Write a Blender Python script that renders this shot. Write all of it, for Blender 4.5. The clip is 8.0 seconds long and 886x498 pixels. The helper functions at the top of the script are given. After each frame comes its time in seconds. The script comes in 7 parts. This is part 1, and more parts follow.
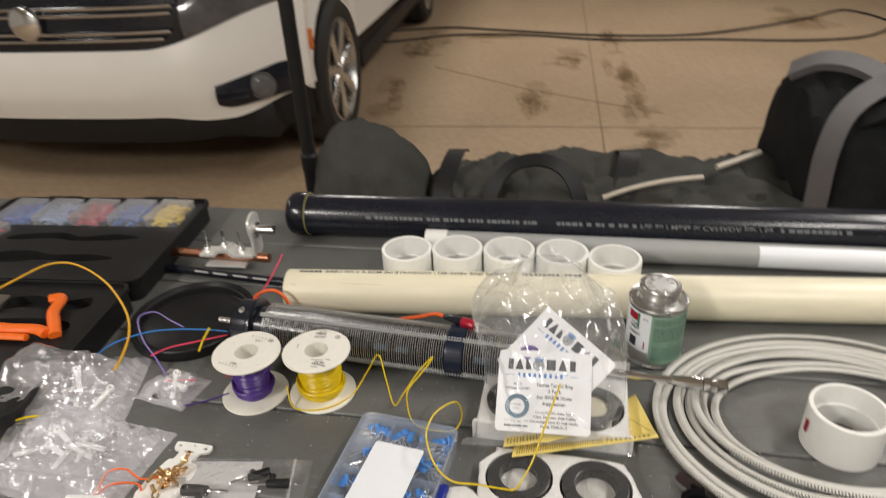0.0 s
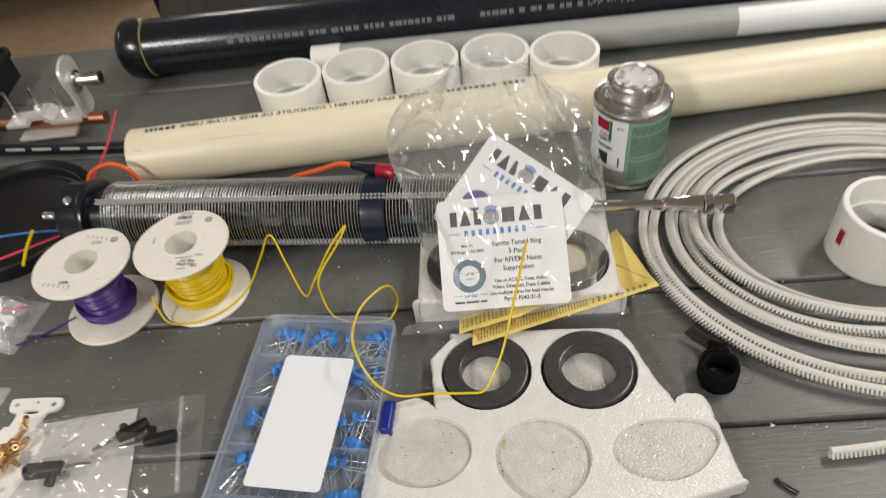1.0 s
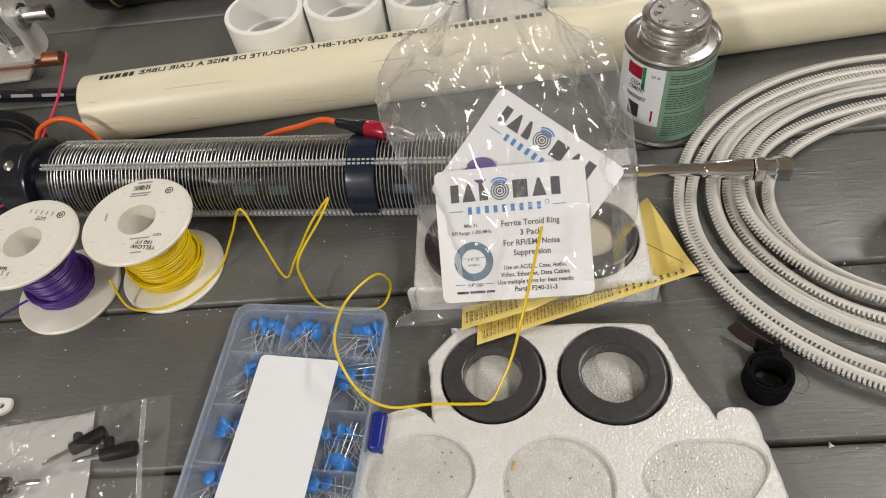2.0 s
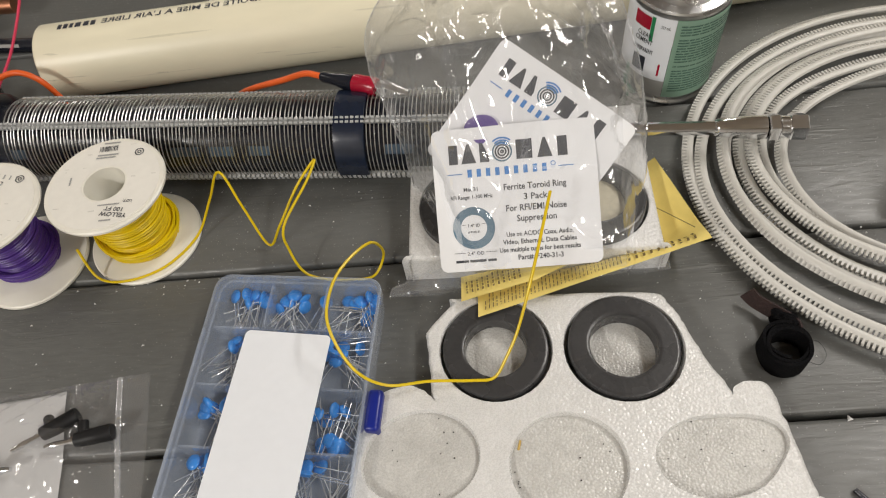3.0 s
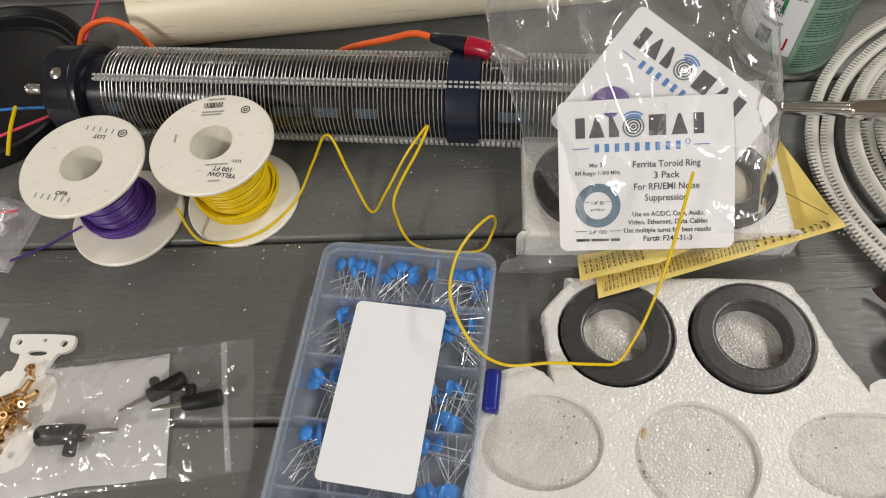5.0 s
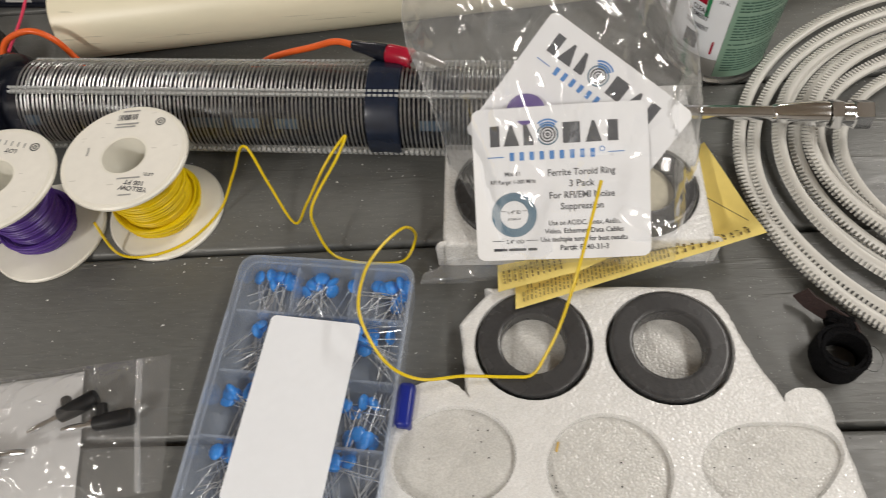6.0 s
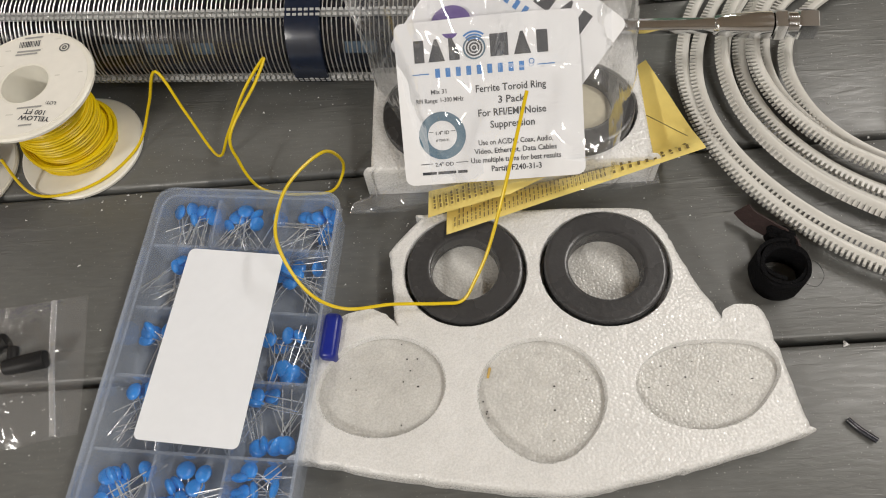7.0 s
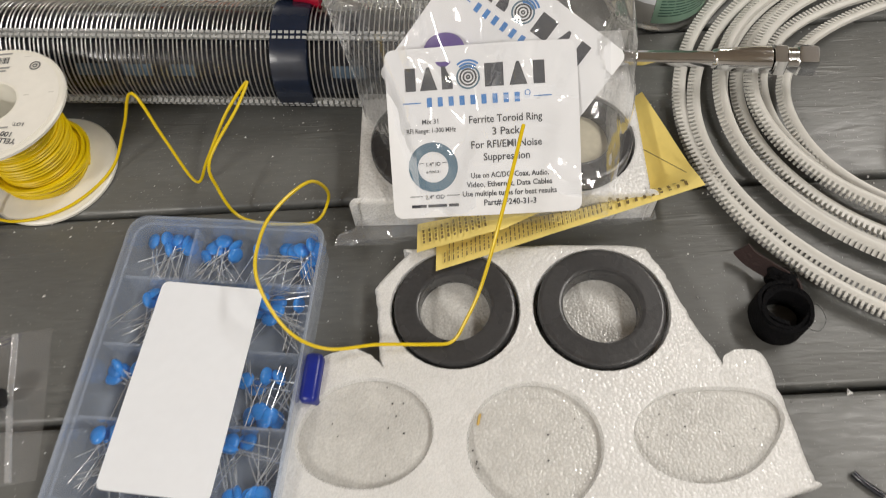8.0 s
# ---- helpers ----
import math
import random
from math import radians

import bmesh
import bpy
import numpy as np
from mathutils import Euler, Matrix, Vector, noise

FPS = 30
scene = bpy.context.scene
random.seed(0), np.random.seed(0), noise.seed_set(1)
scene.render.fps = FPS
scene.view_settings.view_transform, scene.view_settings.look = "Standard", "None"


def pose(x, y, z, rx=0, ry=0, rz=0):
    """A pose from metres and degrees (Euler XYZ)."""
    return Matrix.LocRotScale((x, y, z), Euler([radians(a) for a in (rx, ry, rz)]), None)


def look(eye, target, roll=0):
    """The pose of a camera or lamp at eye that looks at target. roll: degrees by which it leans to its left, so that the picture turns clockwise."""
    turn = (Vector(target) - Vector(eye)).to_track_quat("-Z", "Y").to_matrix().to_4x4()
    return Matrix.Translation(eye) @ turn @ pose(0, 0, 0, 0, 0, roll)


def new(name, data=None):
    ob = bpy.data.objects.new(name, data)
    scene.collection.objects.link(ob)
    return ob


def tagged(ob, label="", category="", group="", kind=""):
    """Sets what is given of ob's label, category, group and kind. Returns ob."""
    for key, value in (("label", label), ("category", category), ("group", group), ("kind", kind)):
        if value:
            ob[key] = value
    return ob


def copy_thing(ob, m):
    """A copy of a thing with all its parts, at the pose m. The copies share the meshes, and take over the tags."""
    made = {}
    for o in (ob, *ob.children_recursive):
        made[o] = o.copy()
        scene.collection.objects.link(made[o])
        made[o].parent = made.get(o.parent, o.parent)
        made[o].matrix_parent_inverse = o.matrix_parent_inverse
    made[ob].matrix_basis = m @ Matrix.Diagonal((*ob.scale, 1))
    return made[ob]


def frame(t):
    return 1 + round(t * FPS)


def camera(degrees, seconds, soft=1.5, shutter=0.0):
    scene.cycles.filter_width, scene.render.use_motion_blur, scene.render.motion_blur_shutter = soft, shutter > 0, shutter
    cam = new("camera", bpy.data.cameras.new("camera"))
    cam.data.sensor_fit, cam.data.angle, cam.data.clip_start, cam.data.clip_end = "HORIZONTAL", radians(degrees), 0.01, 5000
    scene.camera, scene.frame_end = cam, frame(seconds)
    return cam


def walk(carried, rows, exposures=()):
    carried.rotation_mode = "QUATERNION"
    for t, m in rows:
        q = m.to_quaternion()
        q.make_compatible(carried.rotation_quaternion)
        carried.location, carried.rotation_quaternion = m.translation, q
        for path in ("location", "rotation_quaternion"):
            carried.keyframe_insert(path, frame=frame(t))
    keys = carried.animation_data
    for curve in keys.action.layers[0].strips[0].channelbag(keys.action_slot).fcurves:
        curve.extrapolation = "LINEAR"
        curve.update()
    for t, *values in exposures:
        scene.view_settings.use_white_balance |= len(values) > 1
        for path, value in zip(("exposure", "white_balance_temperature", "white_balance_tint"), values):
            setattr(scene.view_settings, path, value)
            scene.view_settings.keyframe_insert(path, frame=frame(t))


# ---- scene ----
cam = camera(65.6, 8.0, soft=1.0, shutter=0.4)
PATH = [
    (0, (-0.025, -0.038, 1.266), (-0.306, 1.664, 0.255), -3.0),
    (0.3, (-0.069, -0.013, 1.272), (-0.175, 1.617, 0.118), -2.8),
    (0.5, (-0.08, 0.022, 1.233), (-0.129, 1.609, 0.016), -3.4),
    (1, (-0.041, 0.14, 1.163), (-0.118, 1.52, -0.282), -8.2),
    (1.2, (-0.033, 0.165, 1.144), (-0.148, 1.478, -0.36), -9.9),
    (2.3, (-0.033, 0.227, 1.128), (-0.168, 1.418, -0.473), -10.9),
    (2.5, (-0.037, 0.226, 1.124), (-0.155, 1.407, -0.485), -10.3),
    (3, (-0.047, 0.244, 1.112), (-0.123, 1.337, -0.561), -9.3),
    (3.5, (-0.059, 0.251, 1.103), (-0.132, 1.287, -0.606), -9.6),
    (4, (-0.098, 0.25, 1.105), (-0.214, 1.263, -0.615), -10.5),
    (4.2, (-0.106, 0.251, 1.11), (-0.253, 1.251, -0.616), -11.6),
    (5.3, (-0.103, 0.266, 1.108), (-0.22, 1.26, -0.624), -9.0),
    (5.5, (-0.092, 0.268, 1.105), (-0.228, 1.271, -0.62), -10.1),
    (6, (-0.063, 0.268, 1.103), (-0.168, 1.265, -0.627), -9.3),
    (6.5, (-0.038, 0.264, 1.086), (-0.111, 1.232, -0.663), -9.0),
    (7, (-0.038, 0.257, 1.076), (-0.098, 1.161, -0.707), -9.0),
    (7.5, (-0.041, 0.258, 1.079), (-0.08, 1.162, -0.704), -7.4),
    (8, (-0.042, 0.273, 1.066), (-0.04, 1.218, -0.697), -4.6),
]
walk(cam, [(t, look(eye, target, roll)) for t, eye, target, roll in PATH], [(0, 0.20), (0.5, 0.17), (1.0, 0.10), (2.3, 0.03), (6.5, 0.02), (8.0, 0.06)])

# ---- world, lamps ----
world = bpy.data.worlds.new("world")
scene.world = world
world.use_nodes = True
world.node_tree.nodes["Background"].inputs["Color"].default_value = (0.9, 0.95, 1.0, 1)
world.node_tree.nodes["Background"].inputs["Strength"].default_value = 0.03

T = 0.75  # height of the tabletop


def ceiling_lamp_light(x, y, z, power, sx=0.28, sy=1.2):
    d = bpy.data.lights.new("tube_light", "AREA")
    d.shape, d.size, d.size_y, d.energy, d.color = "RECTANGLE", sx, sy, power, (1.0, 0.955, 0.895)
    ob = new("tube_light", d)
    ob.matrix_world = pose(x, y, z)


# none is in view: spots and powers are picked to brighten table and car
LAMPS = [(-1.9, -1.9, 84), (1.3, -0.9, 28), (-3.4, 1.6, 20), (1.5, 1.2, 34), (-1.6, 5.2, 34), (1.3, 5.2, 42)]
for lx, ly, power in LAMPS:
    ceiling_lamp_light(lx, ly, 2.80, power)


# ---- materials ----
def material(name, color, rough=0.5, metal=0.0, vary=0.12, grain=60.0, blotch=6.0, bump=0.05, stretch=(1, 1, 1), sub=0.0, coat=0.0, second=None, objvar=0.0, spec=0.5):
    m = bpy.data.materials.new(name)
    m.use_nodes = True
    n, l = m.node_tree.nodes, m.node_tree.links
    b = n["Principled BSDF"]
    tc, mp = n.new("ShaderNodeTexCoord"), n.new("ShaderNodeMapping")
    mp.inputs["Scale"].default_value = stretch
    l.new(tc.outputs["Object"], mp.inputs["Vector"])
    fine, big = n.new("ShaderNodeTexNoise"), n.new("ShaderNodeTexNoise")
    fine.inputs["Scale"].default_value, fine.inputs["Detail"].default_value = grain, 5
    big.inputs["Scale"].default_value, big.inputs["Detail"].default_value = blotch, 3
    for t in (fine, big):
        l.new(mp.outputs["Vector"], t.inputs["Vector"])
    add = n.new("ShaderNodeMath")
    add.operation = "ADD"
    l.new(fine.outputs["Fac"], add.inputs[0])
    l.new(big.outputs["Fac"], add.inputs[1])
    last = add
    if objvar:
        oi, mu, ad = n.new("ShaderNodeObjectInfo"), n.new("ShaderNodeMath"), n.new("ShaderNodeMath")
        mu.operation, ad.operation = "MULTIPLY", "ADD"
        mu.inputs[1].default_value = objvar
        l.new(oi.outputs["Random"], mu.inputs[0])
        l.new(last.outputs[0], ad.inputs[0])
        l.new(mu.outputs[0], ad.inputs[1])
        last = ad
    ramp = n.new("ShaderNodeMapRange")
    ramp.inputs["From Min"].default_value, ramp.inputs["From Max"].default_value = 0.6, 1.4
    l.new(last.outputs[0], ramp.inputs["Value"])
    mix = n.new("ShaderNodeMix")
    mix.data_type = "RGBA"
    lo = second or tuple(c * (1 - vary) for c in color)
    hi = color if second else tuple(min(1, c * (1 + vary)) for c in color)
    mix.inputs[6].default_value, mix.inputs[7].default_value = (*lo, 1), (*hi, 1)
    l.new(ramp.outputs["Result"], mix.inputs[0])
    l.new(mix.outputs[2], b.inputs["Base Color"])
    rr = n.new("ShaderNodeMapRange")
    rr.inputs["To Min"].default_value, rr.inputs["To Max"].default_value = max(0.02, rough * 0.8), min(1, rough * 1.2)
    l.new(big.outputs["Fac"], rr.inputs["Value"])
    l.new(rr.outputs["Result"], b.inputs["Roughness"])
    b.inputs["Metallic"].default_value = metal
    b.inputs["Coat Weight"].default_value = coat
    b.inputs["Specular IOR Level"].default_value = spec
    if sub:
        b.inputs["Subsurface Weight"].default_value = sub
        b.inputs["Subsurface Radius"].default_value = (0.006, 0.006, 0.006)
        b.inputs["Subsurface Scale"].default_value = 1.0
    if bump:
        bp = n.new("ShaderNodeBump")
        bp.inputs["Strength"].default_value, bp.inputs["Distance"].default_value = bump, 0.002
        l.new(fine.outputs["Fac"], bp.inputs["Height"])
        l.new(bp.outputs["Normal"], b.inputs["Normal"])
    return m


def clear_film(name, tint=(0.97, 0.97, 0.98), gloss=0.06, rough=0.12, milk=0.0, milk_color=(0.85, 0.88, 0.9), bump=0.0, scale=40.0, edge=1.0):
    """A thin clear sheet: it lets light through, with a gloss that grows towards the edge."""
    m = bpy.data.materials.new(name)
    m.use_nodes = True
    n, l = m.node_tree.nodes, m.node_tree.links
    n.remove(n["Principled BSDF"])
    out = n["Material Output"]
    tr, gl, df, fr = n.new("ShaderNodeBsdfTransparent"), n.new("ShaderNodeBsdfGlossy"), n.new("ShaderNodeBsdfDiffuse"), n.new("ShaderNodeLayerWeight")
    tr.inputs["Color"].default_value = (*tint, 1)
    gl.inputs["Color"].default_value, gl.inputs["Roughness"].default_value = (1, 1, 1, 1), rough
    df.inputs["Color"].default_value = (*milk_color, 1)
    fr.inputs["Blend"].default_value = 0.5
    pw = n.new("ShaderNodeMath")
    pw.operation = "POWER"
    pw.inputs[1].default_value = 3.5
    l.new(fr.outputs["Facing"], pw.inputs[0])
    ed = n.new("ShaderNodeMath")
    ed.operation = "MULTIPLY"
    ed.inputs[1].default_value = edge
    l.new(pw.outputs[0], ed.inputs[0])
    ad = n.new("ShaderNodeMath")
    ad.operation, ad.use_clamp = "ADD", True
    ad.inputs[1].default_value = gloss
    l.new(ed.outputs[0], ad.inputs[0])
    body, mx = n.new("ShaderNodeMixShader"), n.new("ShaderNodeMixShader")
    body.inputs["Fac"].default_value = milk
    l.new(tr.outputs[0], body.inputs[1])
    l.new(df.outputs[0], body.inputs[2])
    l.new(ad.outputs[0], mx.inputs["Fac"])
    l.new(body.outputs[0], mx.inputs[1])
    l.new(gl.outputs[0], mx.inputs[2])
    l.new(mx.outputs[0], out.inputs["Surface"])
    if bump:
        tc, nz, bp = n.new("ShaderNodeTexCoord"), n.new("ShaderNodeTexNoise"), n.new("ShaderNodeBump")
        nz.inputs["Scale"].default_value, nz.inputs["Detail"].default_value, nz.inputs["Distortion"].default_value = scale, 3, 1.5
        bp.inputs["Strength"].default_value, bp.inputs["Distance"].default_value = bump, 0.004
        l.new(tc.outputs["Object"], nz.inputs["Vector"])
        fold = nz.outputs["Fac"]
        if bump > 0.5:
            # sharp creases where the sheet has been folded
            sb, ab = n.new("ShaderNodeMath"), n.new("ShaderNodeMath")
            sb.operation, ab.operation = "SUBTRACT", "ABSOLUTE"
            sb.inputs[1].default_value = 0.5
            l.new(fold, sb.inputs[0])
            l.new(sb.outputs[0], ab.inputs[0])
            fold = ab.outputs[0]
        l.new(fold, bp.inputs["Height"])
        for s in (gl, fr):
            l.new(bp.outputs["Normal"], s.inputs["Normal"])
    return m


def node_chain(m):
    """Short helpers for building a node tree: noise, maths and colour mixing."""
    n, l = m.node_tree.nodes, m.node_tree.links

    def link(value, socket):
        if isinstance(value, (int, float)):
            socket.default_value = value
        else:
            l.new(value, socket)

    def mapped(vector, scale):
        mp = n.new("ShaderNodeMapping")
        mp.inputs["Scale"].default_value = scale
        l.new(vector, mp.inputs["Vector"])
        return mp.outputs["Vector"]

    def noise_of(vector, scale, detail=3.0, distort=0.0, rough=0.5):
        t = n.new("ShaderNodeTexNoise")
        l.new(vector, t.inputs["Vector"])
        t.inputs["Scale"].default_value, t.inputs["Detail"].default_value = scale, detail
        t.inputs["Distortion"].default_value, t.inputs["Roughness"].default_value = distort, rough
        return t.outputs["Fac"]

    def calc(op, a, b=0.0):
        t = n.new("ShaderNodeMath")
        t.operation = op
        link(a, t.inputs[0])
        link(b, t.inputs[1])
        return t.outputs[0]

    def ramp_of(value, a, b, c=0.0, d=1.0):
        t = n.new("ShaderNodeMapRange")
        link(value, t.inputs["Value"])
        for k, w in (("From Min", a), ("From Max", b), ("To Min", c), ("To Max", d)):
            t.inputs[k].default_value = w
        return t.outputs["Result"]

    def blend(fac, a, b):
        t = n.new("ShaderNodeMix")
        t.data_type = "RGBA"
        link(fac, t.inputs[0])
        for k, c in ((6, a), (7, b)):
            if isinstance(c, tuple):
                t.inputs[k].default_value = (*c, 1)
            else:
                l.new(c, t.inputs[k])
        return t.outputs[2]

    return n, l, mapped, noise_of, calc, ramp_of, blend


def plank_material():
    """Grey paint over embossed wood grain: short wavy ridges, pale in patches from worn paint and painted glints."""
    m = bpy.data.materials.new("grey_painted_wood")
    m.use_nodes = True
    n, l, mapped, noise_of, calc, ramp_of, blend = node_chain(m)
    b = n["Principled BSDF"]
    tc, oi, off = n.new("ShaderNodeTexCoord"), n.new("ShaderNodeObjectInfo"), n.new("ShaderNodeVectorMath")
    off.operation = "ADD"
    l.new(tc.outputs["Object"], off.inputs[0])
    l.new(calc("MULTIPLY", oi.outputs["Random"], 7.0), off.inputs[1])
    v = off.outputs["Vector"]
    wavy = noise_of(mapped(v, (0.13, 1, 1)), 210, 2.5, 0.45)
    fine = noise_of(mapped(v, (0.22, 1, 1)), 420, 3.0, 0.4)
    dust = noise_of(v, 900, 2.0)
    cloud = noise_of(mapped(v, (0.5, 1, 1)), 9, 4.0, 0.3)
    patch = ramp_of(noise_of(mapped(v, (0.45, 1, 1)), 17, 3.0), 0.44, 0.62)
    ridge = ramp_of(wavy, 0.55, 0.68)
    crest = calc("MULTIPLY", ridge, patch)
    tone = calc("ADD", calc("MULTIPLY", cloud, 0.6), calc("ADD", calc("MULTIPLY", fine, 0.45), calc("MULTIPLY", oi.outputs["Random"], 0.22)))
    base = blend(ramp_of(tone, 0.38, 0.90), (0.100, 0.102, 0.098), (0.152, 0.155, 0.149))
    # pale crests: flaked paint, and glints laid into the colour
    base = blend(calc("MULTIPLY", crest, 0.10), base, (0.30, 0.30, 0.285))
    base = blend(ramp_of(dust, 0.69, 0.73), base, (0.34, 0.34, 0.33))
    l.new(base, b.inputs["Base Color"])
    l.new(ramp_of(fine, 0.3, 0.7, 0.32, 0.46), b.inputs["Roughness"])
    height = calc("ADD", calc("MULTIPLY", ridge, ramp_of(patch, 0.0, 1.0, 0.12, 0.8)), calc("MULTIPLY", fine, 0.55))
    bp = n.new("ShaderNodeBump")
    bp.inputs["Strength"].default_value, bp.inputs["Distance"].default_value = 0.40, 0.0008
    l.new(height, bp.inputs["Height"])
    l.new(bp.outputs["Normal"], b.inputs["Normal"])
    return m


def foam_material(name, light, dark, bead, clear):
    """Pressed foam of small beads whose skins catch the light."""
    m = bpy.data.materials.new(name)
    m.use_nodes = True
    n, l, mapped, noise_of, calc, ramp_of, blend = node_chain(m)
    b = n["Principled BSDF"]
    v = n.new("ShaderNodeTexCoord").outputs["Object"]
    cell = n.new("ShaderNodeTexVoronoi")
    cell.feature = "F1"
    cell.inputs["Scale"].default_value = bead
    l.new(v, cell.inputs["Vector"])
    lump = noise_of(v, 120, 4.0, 0.5)
    cloud = noise_of(v, 30, 3.0)
    spec = noise_of(v, 1100, 1.0)
    tone = calc("ADD", calc("MULTIPLY", lump, 0.6), calc("MULTIPLY", cloud, 0.6))
    base = blend(ramp_of(tone, 0.4, 0.8), dark, light)
    base = blend(calc("MULTIPLY", ramp_of(cell.outputs["Distance"], 0.35, 0.75), clear), base, dark)
    l.new(base, b.inputs["Base Color"])
    l.new(ramp_of(spec, 0.35, 0.6, 0.10, 0.42), b.inputs["Roughness"])
    b.inputs["Specular IOR Level"].default_value = 0.75
    b.inputs["Subsurface Weight"].default_value = 0.2
    b.inputs["Subsurface Radius"].default_value = (0.004, 0.004, 0.004)
    b.inputs["Subsurface Scale"].default_value = 1.0
    height = calc("ADD", calc("MULTIPLY", cell.outputs["Distance"], -0.8), calc("MULTIPLY", lump, 1.1))
    bp = n.new("ShaderNodeBump")
    bp.inputs["Strength"].default_value, bp.inputs["Distance"].default_value = 0.45, 0.0010
    l.new(height, bp.inputs["Height"])
    l.new(bp.outputs["Normal"], b.inputs["Normal"])
    return m


M_PLANK = plank_material()
M_FOAM = foam_material("white_foam", (0.79, 0.79, 0.785), (0.70, 0.70, 0.69), 620, 0.35)
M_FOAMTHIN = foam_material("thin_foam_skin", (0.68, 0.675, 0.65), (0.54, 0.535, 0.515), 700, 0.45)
M_FERRITE = material("ferrite", (0.048, 0.048, 0.050), 0.27, vary=0.2, grain=500, blotch=60, bump=0.06)
M_BEIGE = material("beige_foam", (0.62, 0.57, 0.43), 0.6, vary=0.12, grain=300, blotch=60, bump=0.2)
# black tape: the blue sheen it reflects is put into the base colour
M_TAPE = material("black_tape_blue_sheen", (0.010, 0.016, 0.034), 0.24, vary=0.2, grain=200, blotch=30, bump=0.03)
M_COIL = material("coil_wire", (0.60, 0.60, 0.59), 0.32, 1.0, vary=0.1, grain=200, blotch=30, bump=0.0)
M_CREAM = material("cream_plastic", (0.84, 0.79, 0.61), 0.36, vary=0.08, grain=70, blotch=20, bump=0.03, stretch=(1, 1, 0.25))
M_SCUFF = clear_film("scuff_film", tint=(0.98, 0.98, 0.97), gloss=0.0, milk=0.16, milk_color=(0.16, 0.15, 0.13), edge=0.0)
M_WHITE = material("white_plastic", (0.88, 0.88, 0.855), 0.3, vary=0.03, grain=120, blotch=18, bump=0.01)
M_SPOOL = material("spool_plastic", (0.84, 0.82, 0.74), 0.36, vary=0.04, grain=160, blotch=25, bump=0.02)
# faint blue in the base colour stands for bluish reflections on the black pipe
M_BLACK = material("black_plastic", (0.010, 0.012, 0.020), 0.22, vary=0.3, grain=200, blotch=15, bump=0.02)
M_SATIN = material("satin_black_plastic", (0.012, 0.012, 0.013), 0.4, vary=0.3, grain=200, blotch=15, bump=0.04, spec=0.25)
M_BLACKMATT = material("black_rubber", (0.012, 0.012, 0.013), 0.5, vary=0.3, grain=300, blotch=30, bump=0.05, spec=0.3)
M_GREY = material("grey_conduit", (0.36, 0.37, 0.37), 0.4, vary=0.06, grain=90, blotch=12, bump=0.02)
M_CHROME = material("chrome", (0.74, 0.75, 0.77), 0.1, 1.0, vary=0.04, grain=200, blotch=20, bump=0.01)
M_STEEL = material("tinned_steel", (0.62, 0.62, 0.62), 0.28, 1.0, vary=0.08, grain=200, blotch=30, bump=0.03)
M_LEAD = material("tinned_lead", (0.86, 0.85, 0.82), 0.26, 0.8, vary=0.06, grain=200, blotch=30, bump=0.0)
M_COPPER = material("copper", (0.45, 0.21, 0.125), 0.42, 1.0, vary=0.15, grain=120, blotch=20, bump=0.02)
M_YELLOW = material("yellow_insulation", (0.76, 0.55, 0.004), 0.35, vary=0.06, grain=200, blotch=30, bump=0.0)
M_PURPLE = material("purple_insulation", (0.085, 0.035, 0.25), 0.35, vary=0.12, grain=200, blotch=30, bump=0.0)
M_ORANGE = material("orange_insulation", (0.85, 0.13, 0.02), 0.38, vary=0.08, grain=150, blotch=30, bump=0.0)
M_PINK = material("pink_insulation", (0.75, 0.06, 0.13), 0.4, vary=0.08, grain=150, blotch=30, bump=0.0)
M_BLUEWIRE = material("blue_insulation", (0.04, 0.22, 0.62), 0.4, vary=0.08, grain=150, blotch=30, bump=0.0)
M_LILAC = material("lilac_insulation", (0.25, 0.19, 0.5), 0.4, vary=0.08, grain=150, blotch=30, bump=0.0)
M_CAPBLUE = material("blue_ceramic", (0.025, 0.24, 0.68), 0.28, vary=0.15, grain=200, blotch=60, bump=0.02)
M_DEEPBLUE = material("blue_plastic", (0.008, 0.02, 0.24), 0.3, vary=0.1, grain=200, blotch=30, bump=0.0)
M_RED = material("red_plastic", (0.36, 0.008, 0.03), 0.25, vary=0.15, grain=200, blotch=40, bump=0.0)
M_PAPER = material("white_paper", (0.81, 0.82, 0.84), 0.6, vary=0.02, grain=300, blotch=25, bump=0.03)
M_STICKER = material("white_sticker", (0.84, 0.87, 0.92), 0.4, vary=0.02, grain=200, blotch=30, bump=0.02)
M_PAPERLABEL = material("label_paper", (0.84, 0.82, 0.76), 0.5, vary=0.04, grain=200, blotch=40, bump=0.02)
M_YPAPER = material("yellow_paper", (0.86, 0.69, 0.21), 0.6, vary=0.05, grain=200, blotch=25, bump=0.05)
M_INK = material("dark_ink", (0.03, 0.033, 0.045), 0.6, vary=0.1, bump=0.0)
M_INKBLUE = material("blue_ink", (0.03, 0.2, 0.55), 0.6, vary=0.1, bump=0.0)
M_INKSLATE = material("slate_ink", (0.07, 0.15, 0.22), 0.5, vary=0.15, bump=0.0)
M_INKBROWN = material("brown_ink", (0.15, 0.105, 0.03), 0.6, vary=0.1, bump=0.0)
M_INKGREY = material("grey_ink", (0.35, 0.35, 0.34), 0.6, vary=0.1, bump=0.0)
M_LOOM = material("natural_nylon", (0.62, 0.61, 0.575), 0.38, vary=0.04, grain=200, blotch=20, bump=0.02, sub=0.15)
M_FLOOR = material("garage_floor", (0.45, 0.335, 0.225), 0.55, grain=34, blotch=0.9, bump=0.06, second=(0.31, 0.22, 0.14), spec=0.3)
